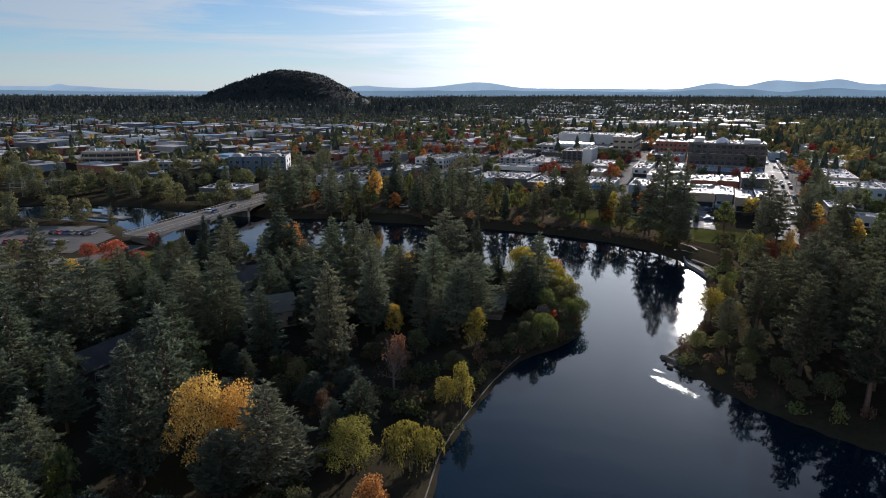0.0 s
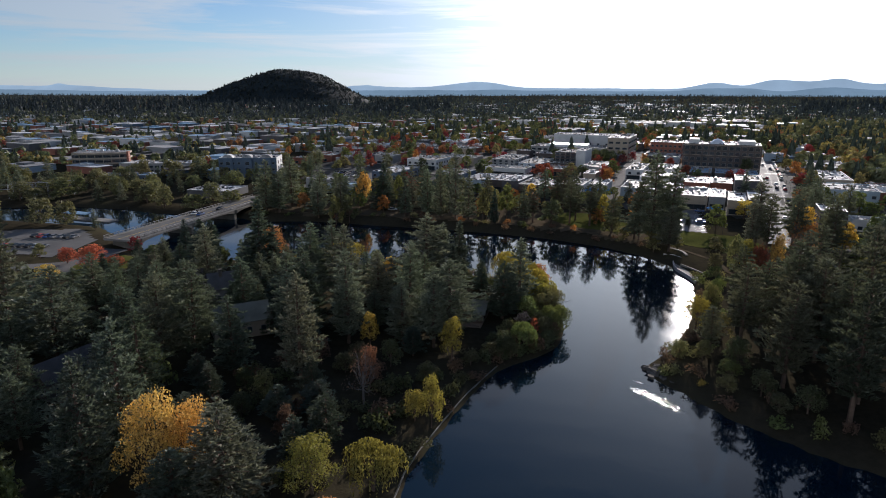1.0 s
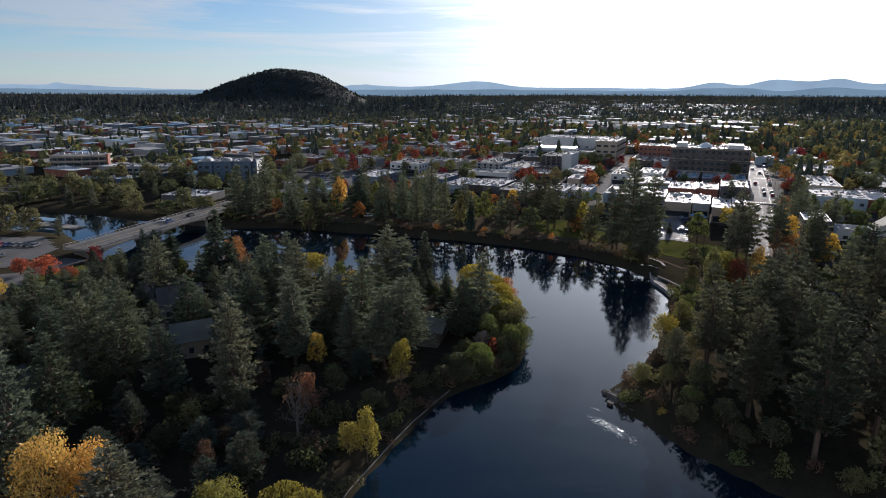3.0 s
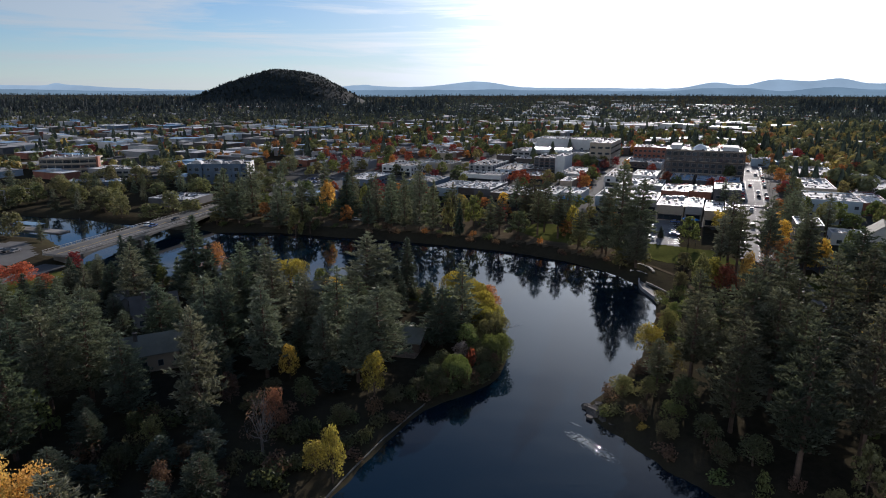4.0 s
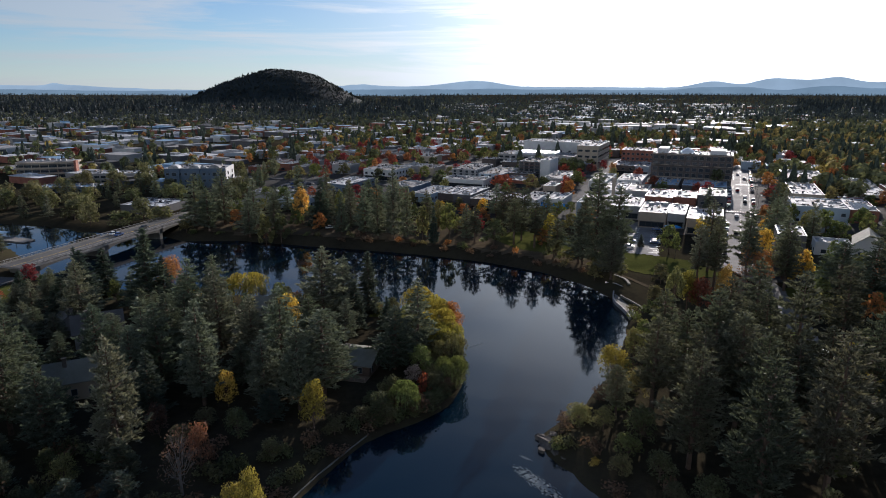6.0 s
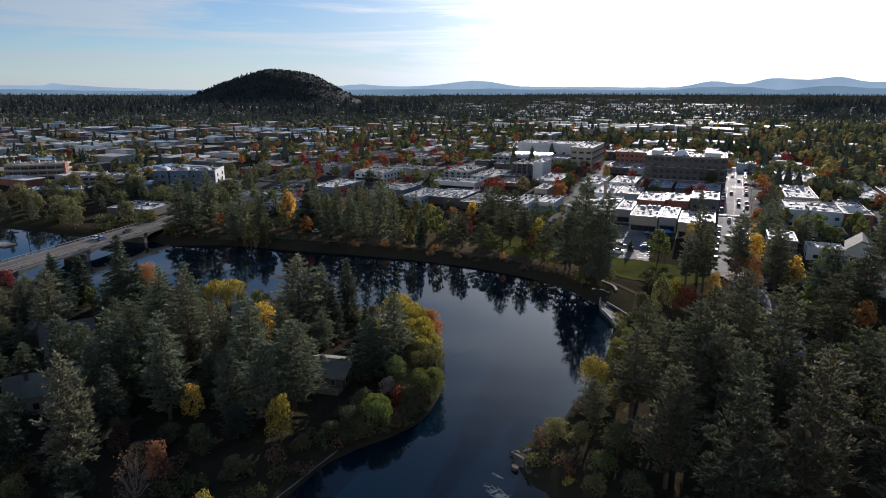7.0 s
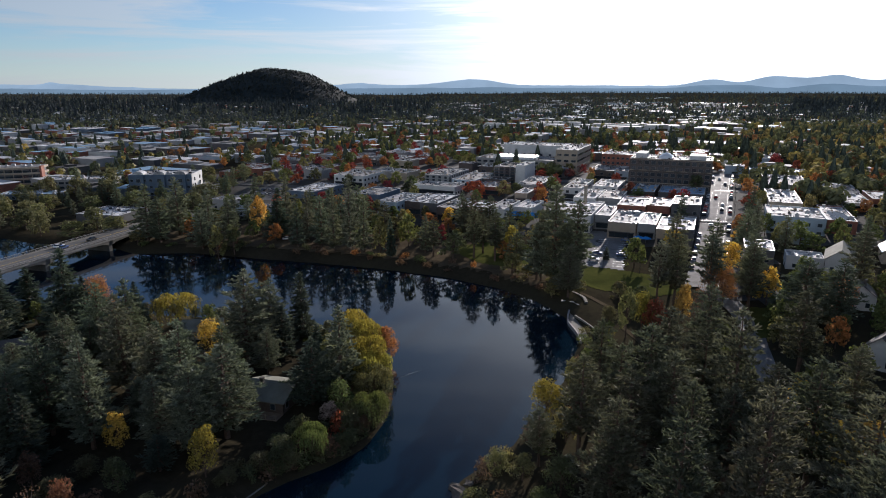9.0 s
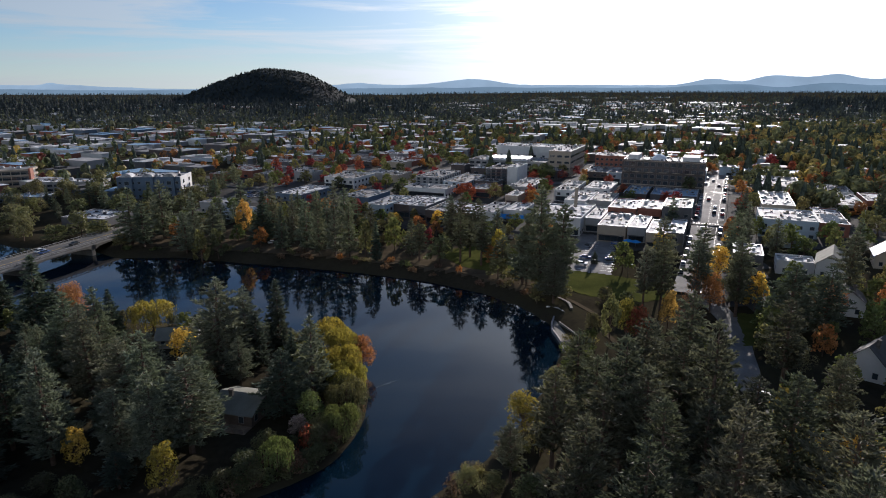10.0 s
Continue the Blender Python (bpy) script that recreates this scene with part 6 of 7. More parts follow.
def car_meshes():
    out = []
    for paint in CAR_PAINTS:
        bm = bmesh.new()
        bm_box(bm, -2.2, 2.2, -0.88, 0.88, 0.32, 0.88, 0, 0.12)
        vs = [bm.verts.new(p) for p in ((-1.55, -0.80, 0.86), (1.05, -0.80, 0.86), (1.05, 0.80, 0.86), (-1.55, 0.80, 0.86), (-1.15, -0.66, 1.45), (0.45, -0.66, 1.45), (0.45, 0.66, 1.45), (-1.15, 0.66, 1.45))]
        for q in ((4, 5, 6, 7), (0, 1, 5, 4), (1, 2, 6, 5), (2, 3, 7, 6), (3, 0, 4, 7)):
            f = bm.faces.new([vs[i] for i in q])
            f.material_index = 0 if q == (4, 5, 6, 7) else 1
        out.append(bm_mesh("car_body", bm, [paint, GLASS]))
    bm = bmesh.new()
    bm_prism(bm, (0, -0.10, 0.32), (0, 0.10, 0.32), 0.32, 0.32, 12, 0)
    bm_prism(bm, (0, -0.11, 0.32), (0, 0.11, 0.32), 0.18, 0.18, 8, 1)
    return out, bm_mesh("wheel", bm, [RUBBER, METAL])


CAR_BODIES, WHEEL = car_meshes()
CAR_WORDS = ("white", "silver", "black", "red", "blue", "dark grey")
cars = random.Random(5)


def car(x, y, heading, z=None, group="parked cars", i=None):
    i = cars.choice((0, 1, 1, 2, 2, 3, 4, 5, 5, 5)) if i is None else i
    g = (ground_z(x, y) + 0.2) if z is None else z
    ob = thing("car", Matrix.Translation((x, y, g)) @ Matrix.Rotation(heading, 4, "Z"), "%s car standing on the grey asphalt" % CAR_WORDS[i], "car", group)
    child("body", CAR_BODIES[i], ob)
    for sx in (-1.4, 1.4):
        for sy in (-0.80, 0.80):
            child("wheel", WHEEL, ob, Matrix.Translation((sx, sy, 0)))


UP = math.atan2(U.y, U.x)
for k in range(27):
    b = -30 + k * 9.2 + cars.uniform(-1, 1)
    for off in (-5.7, 5.7):
        if cars.random() < 0.62 and not 58 < b < 68 and not 138 < b < 152:
            p = town(2 + 6 * (b + 48) / 378 + off, b)
            car(p.x, p.y, UP + (math.pi if off < 0 else 0), group="cars parked along the street")
for off, b, i in ((-1.9, 52, 0), (1.9, 84, 2), (1.9, 96, 0), (-1.9, 116, 3), (-1.9, 190, 1), (1.9, 168, 5), (-1.9, 20, 2), (1.9, 12, 0)):
    p = town(2 + 6 * (b + 48) / 378 + off, b)
    car(p.x, p.y, UP, group="cars on the street", i=i)
for k in range(13):
    for s in (2.2, 12):
        if cars.random() < 0.16:
            q = Vector((105 + k * 1.1, 274 + k * 3.0, 0)) + Vector((0.94, -0.34, 0)) * s + Vector((0.34, 0.94, 0)) * 1.5
            car(q.x, q.y, math.atan2(-0.34, 0.94), group="cars in the car park")
for x, y, h, i in ((-107.5, 290, 1.30, 0), (-104.5, 288, 1.30, 4), (-100.5, 302, -1.84, 2)):
    car(x, y, h, 5.36, "cars on the bridge", i)
for k in range(16):
    car(-168 + 2.8 * k if k < 9 else -160 + 2.8 * (k - 9), (240 if k < 9 else 256) + cars.uniform(-0.4, 0.4) - 0.28 * (k % 9), 1.35 + cars.uniform(-0.05, 0.05))
for k in range(12):
    car(-64 + 3.0 * (k % 6), 412 + 10 * (k // 6) - 0.9 * (k % 6), 1.2)
car(-19, 311, 0.3, None, "cars in the park", 0)
car(127.3, 171, 1.5, None, "cars on the lane", 0)
car(141, 240, 2.0, None, "cars on the lane", 0)


# ---------------------------------------------------------------- water's edge
def river_wall():
    """Low concrete wall along the peninsula's shore, laid in short straight lengths."""
    pts = [Vector((*p, 0)) for p in SHORE_WEST[4:11]]
    for a, b in zip(pts, pts[1:]):
        n = max(1, round((b - a).length / 4.5))
        for k in range(n):
            p, q = a.lerp(b, k / n), a.lerp(b, (k + 1) / n)
            d = q - p
            ob = thing("shore_wall", Matrix.Translation((p.x, p.y, -0.5)) @ Matrix.Rotation(math.atan2(d.y, d.x), 4, "Z"), "pale concrete edging wall along the waterline", "wall", "lengths of the shore wall", "structure")
            bm = bmesh.new()
            bm_box(bm, 0.01, d.length - 0.01, -0.10, 0.14, 0, 0.95, 0, 0.03)
            part("block", bm, OLD_SHADED_CONCRETE, ob)


river_wall()


def boulder(x, y, z, r, seed):
    rng = random.Random(seed)
    bm = bmesh.new()
    bmesh.ops.create_icosphere(bm, subdivisions=2, radius=1)
    for v in bm.verts:
        k = 0.85 + 0.55 * noise.noise(v.co * 1.1 + Vector((seed * 3.7, 0, 0))) + 0.25 * noise.noise(v.co * 2.6 + Vector((0, seed * 2.3, 0)))
        v.co = Vector((v.co.x * r * k * 1.25, v.co.y * r * k * 0.9, max(-0.6, min(0.42, v.co.z)) * r * k))
    ob = new("boulder", bm_mesh("boulder", bm, ROCK))
    ob.matrix_basis = Matrix.Translation((x, y, z)) @ Matrix.Rotation(rng.uniform(0, 6), 4, "Z")
    return tagged(ob, "dark weathered basalt boulder at the waterline", "boulder", "boulders on the point")


for k, (x, y, r) in enumerate([(53, 135.5, 1.9), (54.5, 133, 1.5), (52.2, 138, 1.3), (55.5, 131, 1.0), (56.5, 135.5, 2.2), (58, 129, 0.9), (54.6, 138.8, 1.2), (51.6, 133.4, 0.8)]):
    boulder(x, y, 0.25, r, k)


def kerb_wall(points, width, top, name, label, mat):
    """A low wall swept along a smooth line through the given points."""
    ob = thing(name, Matrix.Identity(4), label, "wall", "walls of the landing")
    fine = []
    pts = [Vector(p) for p in points]
    for k in range(len(pts) - 1):
        p0, p1, p2, p3 = pts[max(0, k - 1)], pts[k], pts[k + 1], pts[min(len(pts) - 1, k + 2)]
        for s in range(5):
            u = s / 5
            fine.append(0.5 * (2 * p1 + (p2 - p0) * u + (2 * p0 - 5 * p1 + 4 * p2 - p3) * u * u + (3 * p1 - p0 - 3 * p2 + p3) * u ** 3))
    fine.append(pts[-1])
    bm = bmesh.new()
    rows = []
    for k, p in enumerate(fine):
        d = (fine[min(k + 1, len(fine) - 1)] - fine[max(0, k - 1)]).normalized()
        n = Vector((-d.y, d.x)) * width / 2
        rows.append([bm.verts.new(q) for q in ((p.x - n.x, p.y - n.y, -0.8), (p.x + n.x, p.y + n.y, -0.8), (p.x + n.x, p.y + n.y, top), (p.x - n.x, p.y - n.y, top))])
    for p, q in zip(rows, rows[1:]):
        for m in range(4):
            bm.faces.new((p[m], p[(m + 1) % 4], q[(m + 1) % 4], q[m]))
    bm.faces.new(rows[0])
    bm.faces.new(rows[-1][::-1])
    bmesh.ops.recalc_face_normals(bm, faces=bm.faces)
    part("wall", bm, mat, ob)


def terraces():
    """A paved landing at the river's edge with a curved kerb and two curved steps above it."""
    ob = thing("landing", Matrix.Identity(4), "paved riverside landing set inside curved kerbs", "landing")
    bm = bmesh.new()
    outline = [(90.2, 228), (88.5, 221.6), (88.2, 217), (88.7, 212.6), (88.9, 207.7), (88.7, 204), (92.6, 206.6), (93.5, 210.7), (92.8, 214.5), (91.8, 218.3), (92.5, 222), (94, 227)]
    lower, upper = ([bm.verts.new((x, y, z)) for x, y in outline] for z in (-1.2, 0.75))
    bm.faces.new(upper)
    for k in range(len(outline)):
        k2 = (k + 1) % len(outline)
        bm.faces.new((lower[k], lower[k2], upper[k2], upper[k]))
    bmesh.ops.recalc_face_normals(bm, faces=bm.faces)
    # shade over the landing put into the slab's darker concrete
    part("slab", bm, OLD_SHADED_CONCRETE, ob)
    kerb_wall([(89.9, 228.3), (88.1, 221.6), (87.8, 217), (88.3, 212.6), (88.6, 207.7), (88.4, 203.3)], 0.45, 1.15, "landing_kerb", "pale curved concrete kerb along the water", CONCRETE)
    kerb_wall([(90.5, 222.5), (91.9, 218.3), (93.1, 214.5), (93.9, 210.7), (92.9, 206.6)], 0.4, 1.6, "landing_wall", "low curved retaining wall behind the landing", OLD_SHADED_CONCRETE)
    kerb_wall([(88.6, 235.1), (91.5, 234.1), (93.3, 231.2), (94.7, 227.8)], 0.9, 2.0, "seat_step", "curved pale concrete seating step by the water", CONCRETE)
    kerb_wall([(93.2, 242.4), (95.2, 239), (96.1, 236.1), (95.9, 231.5)], 0.9, 2.7, "seat_step", "upper curved concrete seating step below the lawn", OLD_SHADED_CONCRETE)


terraces()


def ripples():
    """A patch of broken water where the current runs over shallows."""
    rng = np.random.RandomState(9)
    vs, fs = [], []
    nx_, ny_ = 90, 30
    for j in range(ny_ + 1):
        for i in range(nx_ + 1):
            u, v = i / nx_ * 2 - 1, j / ny_ * 2 - 1
            x, y = u * 7.0, v * 1.7
            edge = max(0.0, 1 - (u * u) ** 2 - v * v)
            z = 0.03 * edge + edge * (0.06 * noise.noise((x * 1.6, y * 2.2, 1)) + 0.06 * noise.noise((x * 4, y * 5, 2))) - (0.05 if edge <= 0.02 else 0)
            vs.append((x, y, z))
    for j in range(ny_):
        for i in range(nx_):
            a = j * (nx_ + 1) + i
            u, v = (i + 0.5) / nx_ * 2 - 1, (j + 0.5) / ny_ * 2 - 1
            if 1 - u * u - v * v + 1.3 * noise.noise((u * 13, v * 6, 5)) < 0.55:
                continue
            fs.append((a, a + 1, a + nx_ + 2, a + nx_ + 1))
    m = bpy.data.materials.new("broken_water")
    m.use_nodes = True
    b = m.node_tree.nodes["Principled BSDF"]
    b.inputs["Base Color"].default_value = (0.10, 0.12, 0.13, 1)
    b.inputs["Roughness"].default_value = 0.12
    b.inputs["IOR"].default_value = 1.33
    for x, y, rz, s in ((49.6, 123.4, -55, 1.0), (48.3, 131.2, -40, 0.22), (41.8, 184.4, 39, 0.5)):
        ob = new("ripple_patch", mesh_from("ripple_patch", vs, fs, m, True))
        ob.matrix_basis = Matrix.Translation((x, y, 0.02)) @ Matrix.Rotation(radians(rz), 4, "Z") @ Matrix.Diagonal((s, s * (0.45 if s == 0.5 else 1.0), s, 1))
        tagged(ob, "patch of broken glittering water over shallows", "ripples", kind="stuff")


ripples()


def street_lamp(x, y, h=6.0):
    ob = thing("street_lamp", Matrix.Translation((x, y, ground_z(x, y))), "slim dark street lamp with a single arm", "street lamp", "lamps of the street")
    bm = bmesh.new()
    bm_prism(bm, (0, 0, 0), (0, 0, h), 0.09, 0.05, 6)
    bm_prism(bm, (0, 0, h), (1.2, 0, h + 0.25), 0.04, 0.03, 5)
    pole = part("pole", bm, DARK_METAL, ob)
    bm = bmesh.new()
    bm_box(bm, 1.0, 1.6, -0.12, 0.12, h + 0.18, h + 0.30, 0, 0.02)
    part("lamp_head", bm, METAL, pole)


for k in range(9):
    for off in (-7.6, 7.6):
        p = town(2 + 6 * (k * 28 + 40) / 378 + off, -10 + k * 28)
        street_lamp(p.x, p.y)
for x, y in ((110, 268), (122, 262), (106, 290), (128, 300)):
    street_lamp(x, y, 5.0)


def parasol(x, y):
    ob = thing("parasol", Matrix.Translation((x, y, ground_z(x, y) + 0.15)), "blue canvas parasol on a pole", "parasol", "parasols behind the shops")
    bm = bmesh.new()
    bm_prism(bm, (0, 0, 0), (0, 0, 2.9), 0.04, 0.04, 6)
    part("pole", bm, METAL, ob)
    bm = bmesh.new()
    n = 8
    top = bm.verts.new((0, 0, 3.2))
    low = [bm.verts.new((2.4 * math.cos(2 * math.pi * k / n), 2.4 * math.sin(2 * math.pi * k / n), 2.35)) for k in range(n)]
    for k in range(n):
        bm.faces.new((top, low[k], low[(k + 1) % n]))
    part("canopy", bm, BLUE_CANVAS, ob)


for a, b in ((-23, 17), (-26, 18), (-60, 22)):
    p = town(a, b)
    parasol(p.x, p.y)
p = town(-84, 36)
ob = thing("awning", Matrix.Translation((p.x, p.y, 9.0)) @ Matrix.Rotation(-TH, 4, "Z"), "bright blue shop awning along a white wall", "awning")
bm = bmesh.new()
vs = [bm.verts.new(q) for q in ((-9, -1.8, 0), (9, -1.8, 0), (9, 1.6, 1.3), (-9, 1.6, 1.3), (-9, -1.8, -0.4), (9, -1.8, -0.4), (9, 1.6, 0.9), (-9, 1.6, 0.9))]
for q in ((0, 1, 2, 3), (7, 6, 5, 4), (0, 4, 5, 1), (1, 5, 6, 2), (2, 6, 7, 3), (3, 7, 4, 0)):
    bm.faces.new([vs[i] for i in q])
part("canvas", bm, BLUE_CANVAS, ob)
bm = bmesh.new()
for x in (-8.8, 0, 8.8):
    bm_prism(bm, (x, -1.7, ground_z(p.x, p.y) - 9.3), (x, -1.7, -0.38), 0.06, 0.06, 6)
part("post", bm, METAL, ob)

# chimney stack among the shops
p = town(-57, 58)
ob = thing("chimney_stack", Matrix.Translation((p.x, p.y, 8.0)), "tall square pale brick chimney stack", "chimney")
bm = bmesh.new()
bm_box(bm, -0.7, 0.7, -0.7, 0.7, -1.0, 13.5, 0, 0.05)
bm_box(bm, -0.85, 0.85, -0.85, 0.85, 13.504, 14.0, 0)
part("shaft", bm, WALLS["tan"], ob)


def floating_dock():
    ob = thing("floating_dock", Matrix.Translation((-165, 303, 0.1)) @ Matrix.Rotation(radians(-18), 4, "Z"), "pale floating dock with a low roofed shelter", "dock")
    bm = bmesh.new()
    bm_box(bm, -16, 16, -3, 3, -0.5, 0.4, 0, 0.05)
    part("deck", bm, PAVING, ob)
    bm = bmesh.new()
    bm_box(bm, -14, 2, -2.6, 2.6, 2.7, 2.95)
    part("shelter_roof", bm, ROOF_BLUE, ob, "flat pale blue shelter roof")
    for x in (-13.5, -6, 1.5):
        for y in (-2.3, 2.3):
            bm = bmesh.new()
            bm_prism(bm, (x, y, 0.404), (x, y, 2.7), 0.08, 0.08, 6)
            part("post", bm, METAL, ob)
    for x in (-19, 0, 19):
        bm = bmesh.new()
        bm_prism(bm, (x, 6, -3), (x, 6, 6.0), 0.14, 0.12, 7)
        part("mooring_pole", bm, DARK_METAL, ob)


floating_dock()


def switchyard(x, y, rz):
    ob = thing("steel_gantry", Matrix.Translation((x, y, ground_z(x, y))) @ Matrix.Rotation(radians(rz), 4, "Z"), "pale steel gantry frame of a small switchyard", "gantry", "gantries of the switchyard")
    for k in range(4):
        bm = bmesh.new()
        for s in (-0.4, 0.4):
            bm_prism(bm, (k * 6 + s, 0, 0), (k * 6 + s * 0.6, 0, 8.0), 0.10, 0.08, 5)
        for j in range(7):
            z = 0.6 + j * 1.05
            bm_prism(bm, (k * 6 - 0.38, 0, z), (k * 6 + 0.36, 0, z + 0.9), 0.05, 0.05, 4)
        part("mast", bm, METAL, ob)
    for z in (5.4, 7.8):
        bm = bmesh.new()
        bm_prism(bm, (-0.6, 0, z), (18.6, 0, z), 0.14, 0.14, 5)
        part("beam", bm, METAL, ob)


for x, y, rz in ((-236, 345, 10), (-232, 352, 10), (-222, 360, 10)):
    switchyard(x, y, rz)


# ---------------------------------------------------------------- far town and woods
def in_footprint(x, y):
    a, b = grid_coords(x, y)
    return any(a0 < a < a1 and b0 < b < b1 for a0, a1, b0, b1 in FOOTPRINTS)


def on_road(x, y):
    a, b = grid_coords(x, y)
    if -48 < b < 222 and abs(a - 2 - 6 * (b + 48) / 378) < 8:
        return True
    if b > 50 and (abs(b - 145) < 5.5 or abs(b - 250) < 5.5 or (b < 75 and abs(b - 66) < 5) or abs(a + 172) < 5 or abs(a + 78) < 5):
        return True
    for x0, y0, x1, y1, w in ((-118, 238, -122, 215, 7), (-122, 215, -120, 190, 7), (-120, 190, -112, 160, 6), (141, 232, 133, 196, 5.5), (133, 196, 127, 178, 5), (-90, 345, -62, 412, 6), (-118.6, 240, -90.5, 340, 8), (104, 274, 122, 318, 13), (98, 262, 122, 236, 13), (-162, 250, -145, 245, 22), (-62, 410, -30, 420, 18)):
        dx, dy = x1 - x0, y1 - y0
        s = max(0, min(1, ((x - x0) * dx + (y - y0) * dy) / (dx * dx + dy * dy)))
        if math.hypot(x - x0 - s * dx, y - y0 - s * dy) < w:
            return True
    return False


def far_block(rng, a0, a1, b0, b1, top, wall, roof):
    c = town((a0 + a1) / 2, (b0 + b1) / 2)
    g = ground_z(c.x, c.y) - 0.3
    ob = thing("distant_building", Matrix.Translation((c.x, c.y, g)) @ Matrix.Rotation(-TH, 4, "Z"), "distant %s-walled building with a flat pale roof" % wall, "building", "buildings of the far town")
    w, d, h = a1 - a0, b1 - b0, top - g
    bm = bmesh.new()
    bm_box(bm, -w / 2, w / 2, -d / 2, d / 2, 0, h)
    part("wall", bm, WALLS[wall], ob)
    bm = bmesh.new()
    bm_box(bm, -w / 2 - 0.3, w / 2 + 0.3, -d / 2 - 0.3, d / 2 + 0.3, h + 0.004, h + 0.35)
    if w > 12:
        bm_box(bm, -w * 0.2, w * 0.1, -d * 0.2, d * 0.15, h + 0.354, h + 1.8)
    part("roof", bm, roof, ob)
    FOOTPRINTS.append((a0 - 2, a1 + 2, b0 - 2, b1 + 2))


def far_town():
    rng = random.Random(21)
    n = 0
    for _ in range(5200):
        if n >= 300:
            break
        y = 430 + 1700 * rng.random() ** 1.6
        x = rng.uniform(-0.75 * y, 0.95 * y)
        a, b = grid_coords(x, y)
        if (x > -160 and y < 440) or on_road(x, y):
            continue
        if -232 < a < 95 and b < 196:
            continue
        if a > 40 and b < 700 and rng.random() < 0.85:          # the wooded quarter south of the street
            continue
        w, d = rng.uniform(14, 34) * (1 + y / 2500), rng.uniform(10, 22) * (1 + y / 2500)
        if rng.random() < 0.12:
            w, d = w * 2, d * 1.5
        if any(a0 - 3 < a + w / 2 and a1 + 3 > a - w / 2 and b0 - 3 < b + d / 2 and b1 + 3 > b - d / 2 for a0, a1, b0, b1 in FOOTPRINTS):
            continue
        g = ground_z(x, y)
        far_block(rng, a - w / 2, a + w / 2, b - d / 2, b + d / 2, g + rng.choice((3.2, 3.6, 4, 4.5, 6)), rng.choice(("white", "grey", "slate", "brick", "brown", "blue", "dark", "dark")), rng.choice((ROOF_WHITE, ROOF_WHITE, ROOF_WHITE, ROOF_GREY, ROOF_GREY, ROOF_BLUE, ROOF_DARK)))
        n += 1


def on_lawn(x, y):
    return (90 < x < 132 and 230 < y < 272) or (54 < x < 90 and 270 < y < 302 and forest.random() < 0.8)



def infill():
    """Smaller blocks that close the gaps between the larger ones."""
    rng = random.Random(77)
    n = 0
    for _ in range(14000):
        if n >= 84:
            break
        a, b = rng.uniform(-325, 92), rng.uniform(30, 330)
        if (a > 55 and b > 200) or (a > 15 and rng.random() < 0.7):
            continue
        w, d = rng.uniform(7, 16), rng.uniform(9, 22)
        if any(a0 + 1.2 < a + w / 2 and a1 - 1.2 > a - w / 2 and b0 + 1.2 < b + d / 2 and b1 - 1.2 > b - d / 2 for a0, a1, b0, b1 in FOOTPRINTS):
            continue
        corners = [town(a + sx * w / 2, b + sy * d / 2) for sx in (-1, 0, 1) for sy in (-1, 0, 1)]
        if any(on_road(p.x, p.y) for p in corners) or min(p.y for p in corners) < 345 or any(p.x < -75 and p.y < 470 for p in corners):
            continue
        if rng.random() < 0.22:
            continue
        g = ground_z(corners[4].x, corners[4].y)
        wall = rng.choice(("white", "grey", "tan", "brick", "brown", "blue", "grey", "dark", "brick"))
        roof = rng.choice((ROOF_WHITE, ROOF_GREY, ROOF_GREY, ROOF_WHITE, ROOF_DARK))
        flat_building(a - w / 2, a + w / 2, b - d / 2, b + d / 2, g + rng.choice((3.7, 4.2, 4.6, 6.0)), wall, roof, 1, "%s-walled low town building with flat roof" % wall, win=(3.2, 1.5), pitch=6.0, units=2, sides="s")
        n += 1


infill()
far_town()
fill("trees of the peninsula", -150, 40, 52, 224, 6.6, 5200, peninsula_mix, lambda x, y: in_view(x, y) and not on_road(x, y) and (x > -98 or y < 160))
fill("trees of the south bank", 56, 215, 62, 236, 7.2, 3600, south_mix, lambda x, y: in_view(x, y) and not on_road(x, y) and not (x < 130 and y > 186))
fill("shrubs on the far bank", -85, 95, 228, 318, 3.2, 1500, lambda x, y, d: park_mix(x, y, 5.0), lambda x, y: 2.5 < shore_at(x, y) < 8 and not on_road(x, y) and x < 84)
fill("shrubs on the bank", -20, 42, 72, 222, 2.3, 6500, lambda x, y, d: ("shrub", forest.uniform(1.2, 3.2), forest.uniform(1.4, 2.6), (C_OLIVE if y > 150 else C_DARKGREEN, C_DARKGREEN, C_DARKGREEN, C_BROWN)[forest.randrange(4)]), lambda x, y: in_view(x, y) and shore_at(x, y) < 8 and y > 96 and (y > 150 or forest.random() < 0.14), 0.5)
fill("shrubs on the bank", 50, 130, 88, 210, 2.8, 900, lambda x, y, d: ("shrub", forest.uniform(1.2, 3.0), forest.uniform(1.4, 2.6), (C_OLIVE, C_GREEN, C_GREEN, C_BROWN)[forest.randrange(4)]), lambda x, y: in_view(x, y) and shore_at(x, y) < 8, 0.9)
fill("trees of the park", -88, 112, 240, 352, 7.2, 2600, park_mix, lambda x, y: shore_at(x, y) > 8 and not on_road(x, y) and not in_footprint(x, y) and not on_lawn(x, y) and (x < 15 or forest.random() < 0.2))
fill("trees of the lower valley", -360, -75, 262, 480, 10.5, 1300, valley_mix, lambda x, y: not on_road(x, y) and not in_footprint(x, y) and not (-275 < x < -204 and 405 < y < 492) and not (abs(x + 120) < 24 and 332 < y < 382))
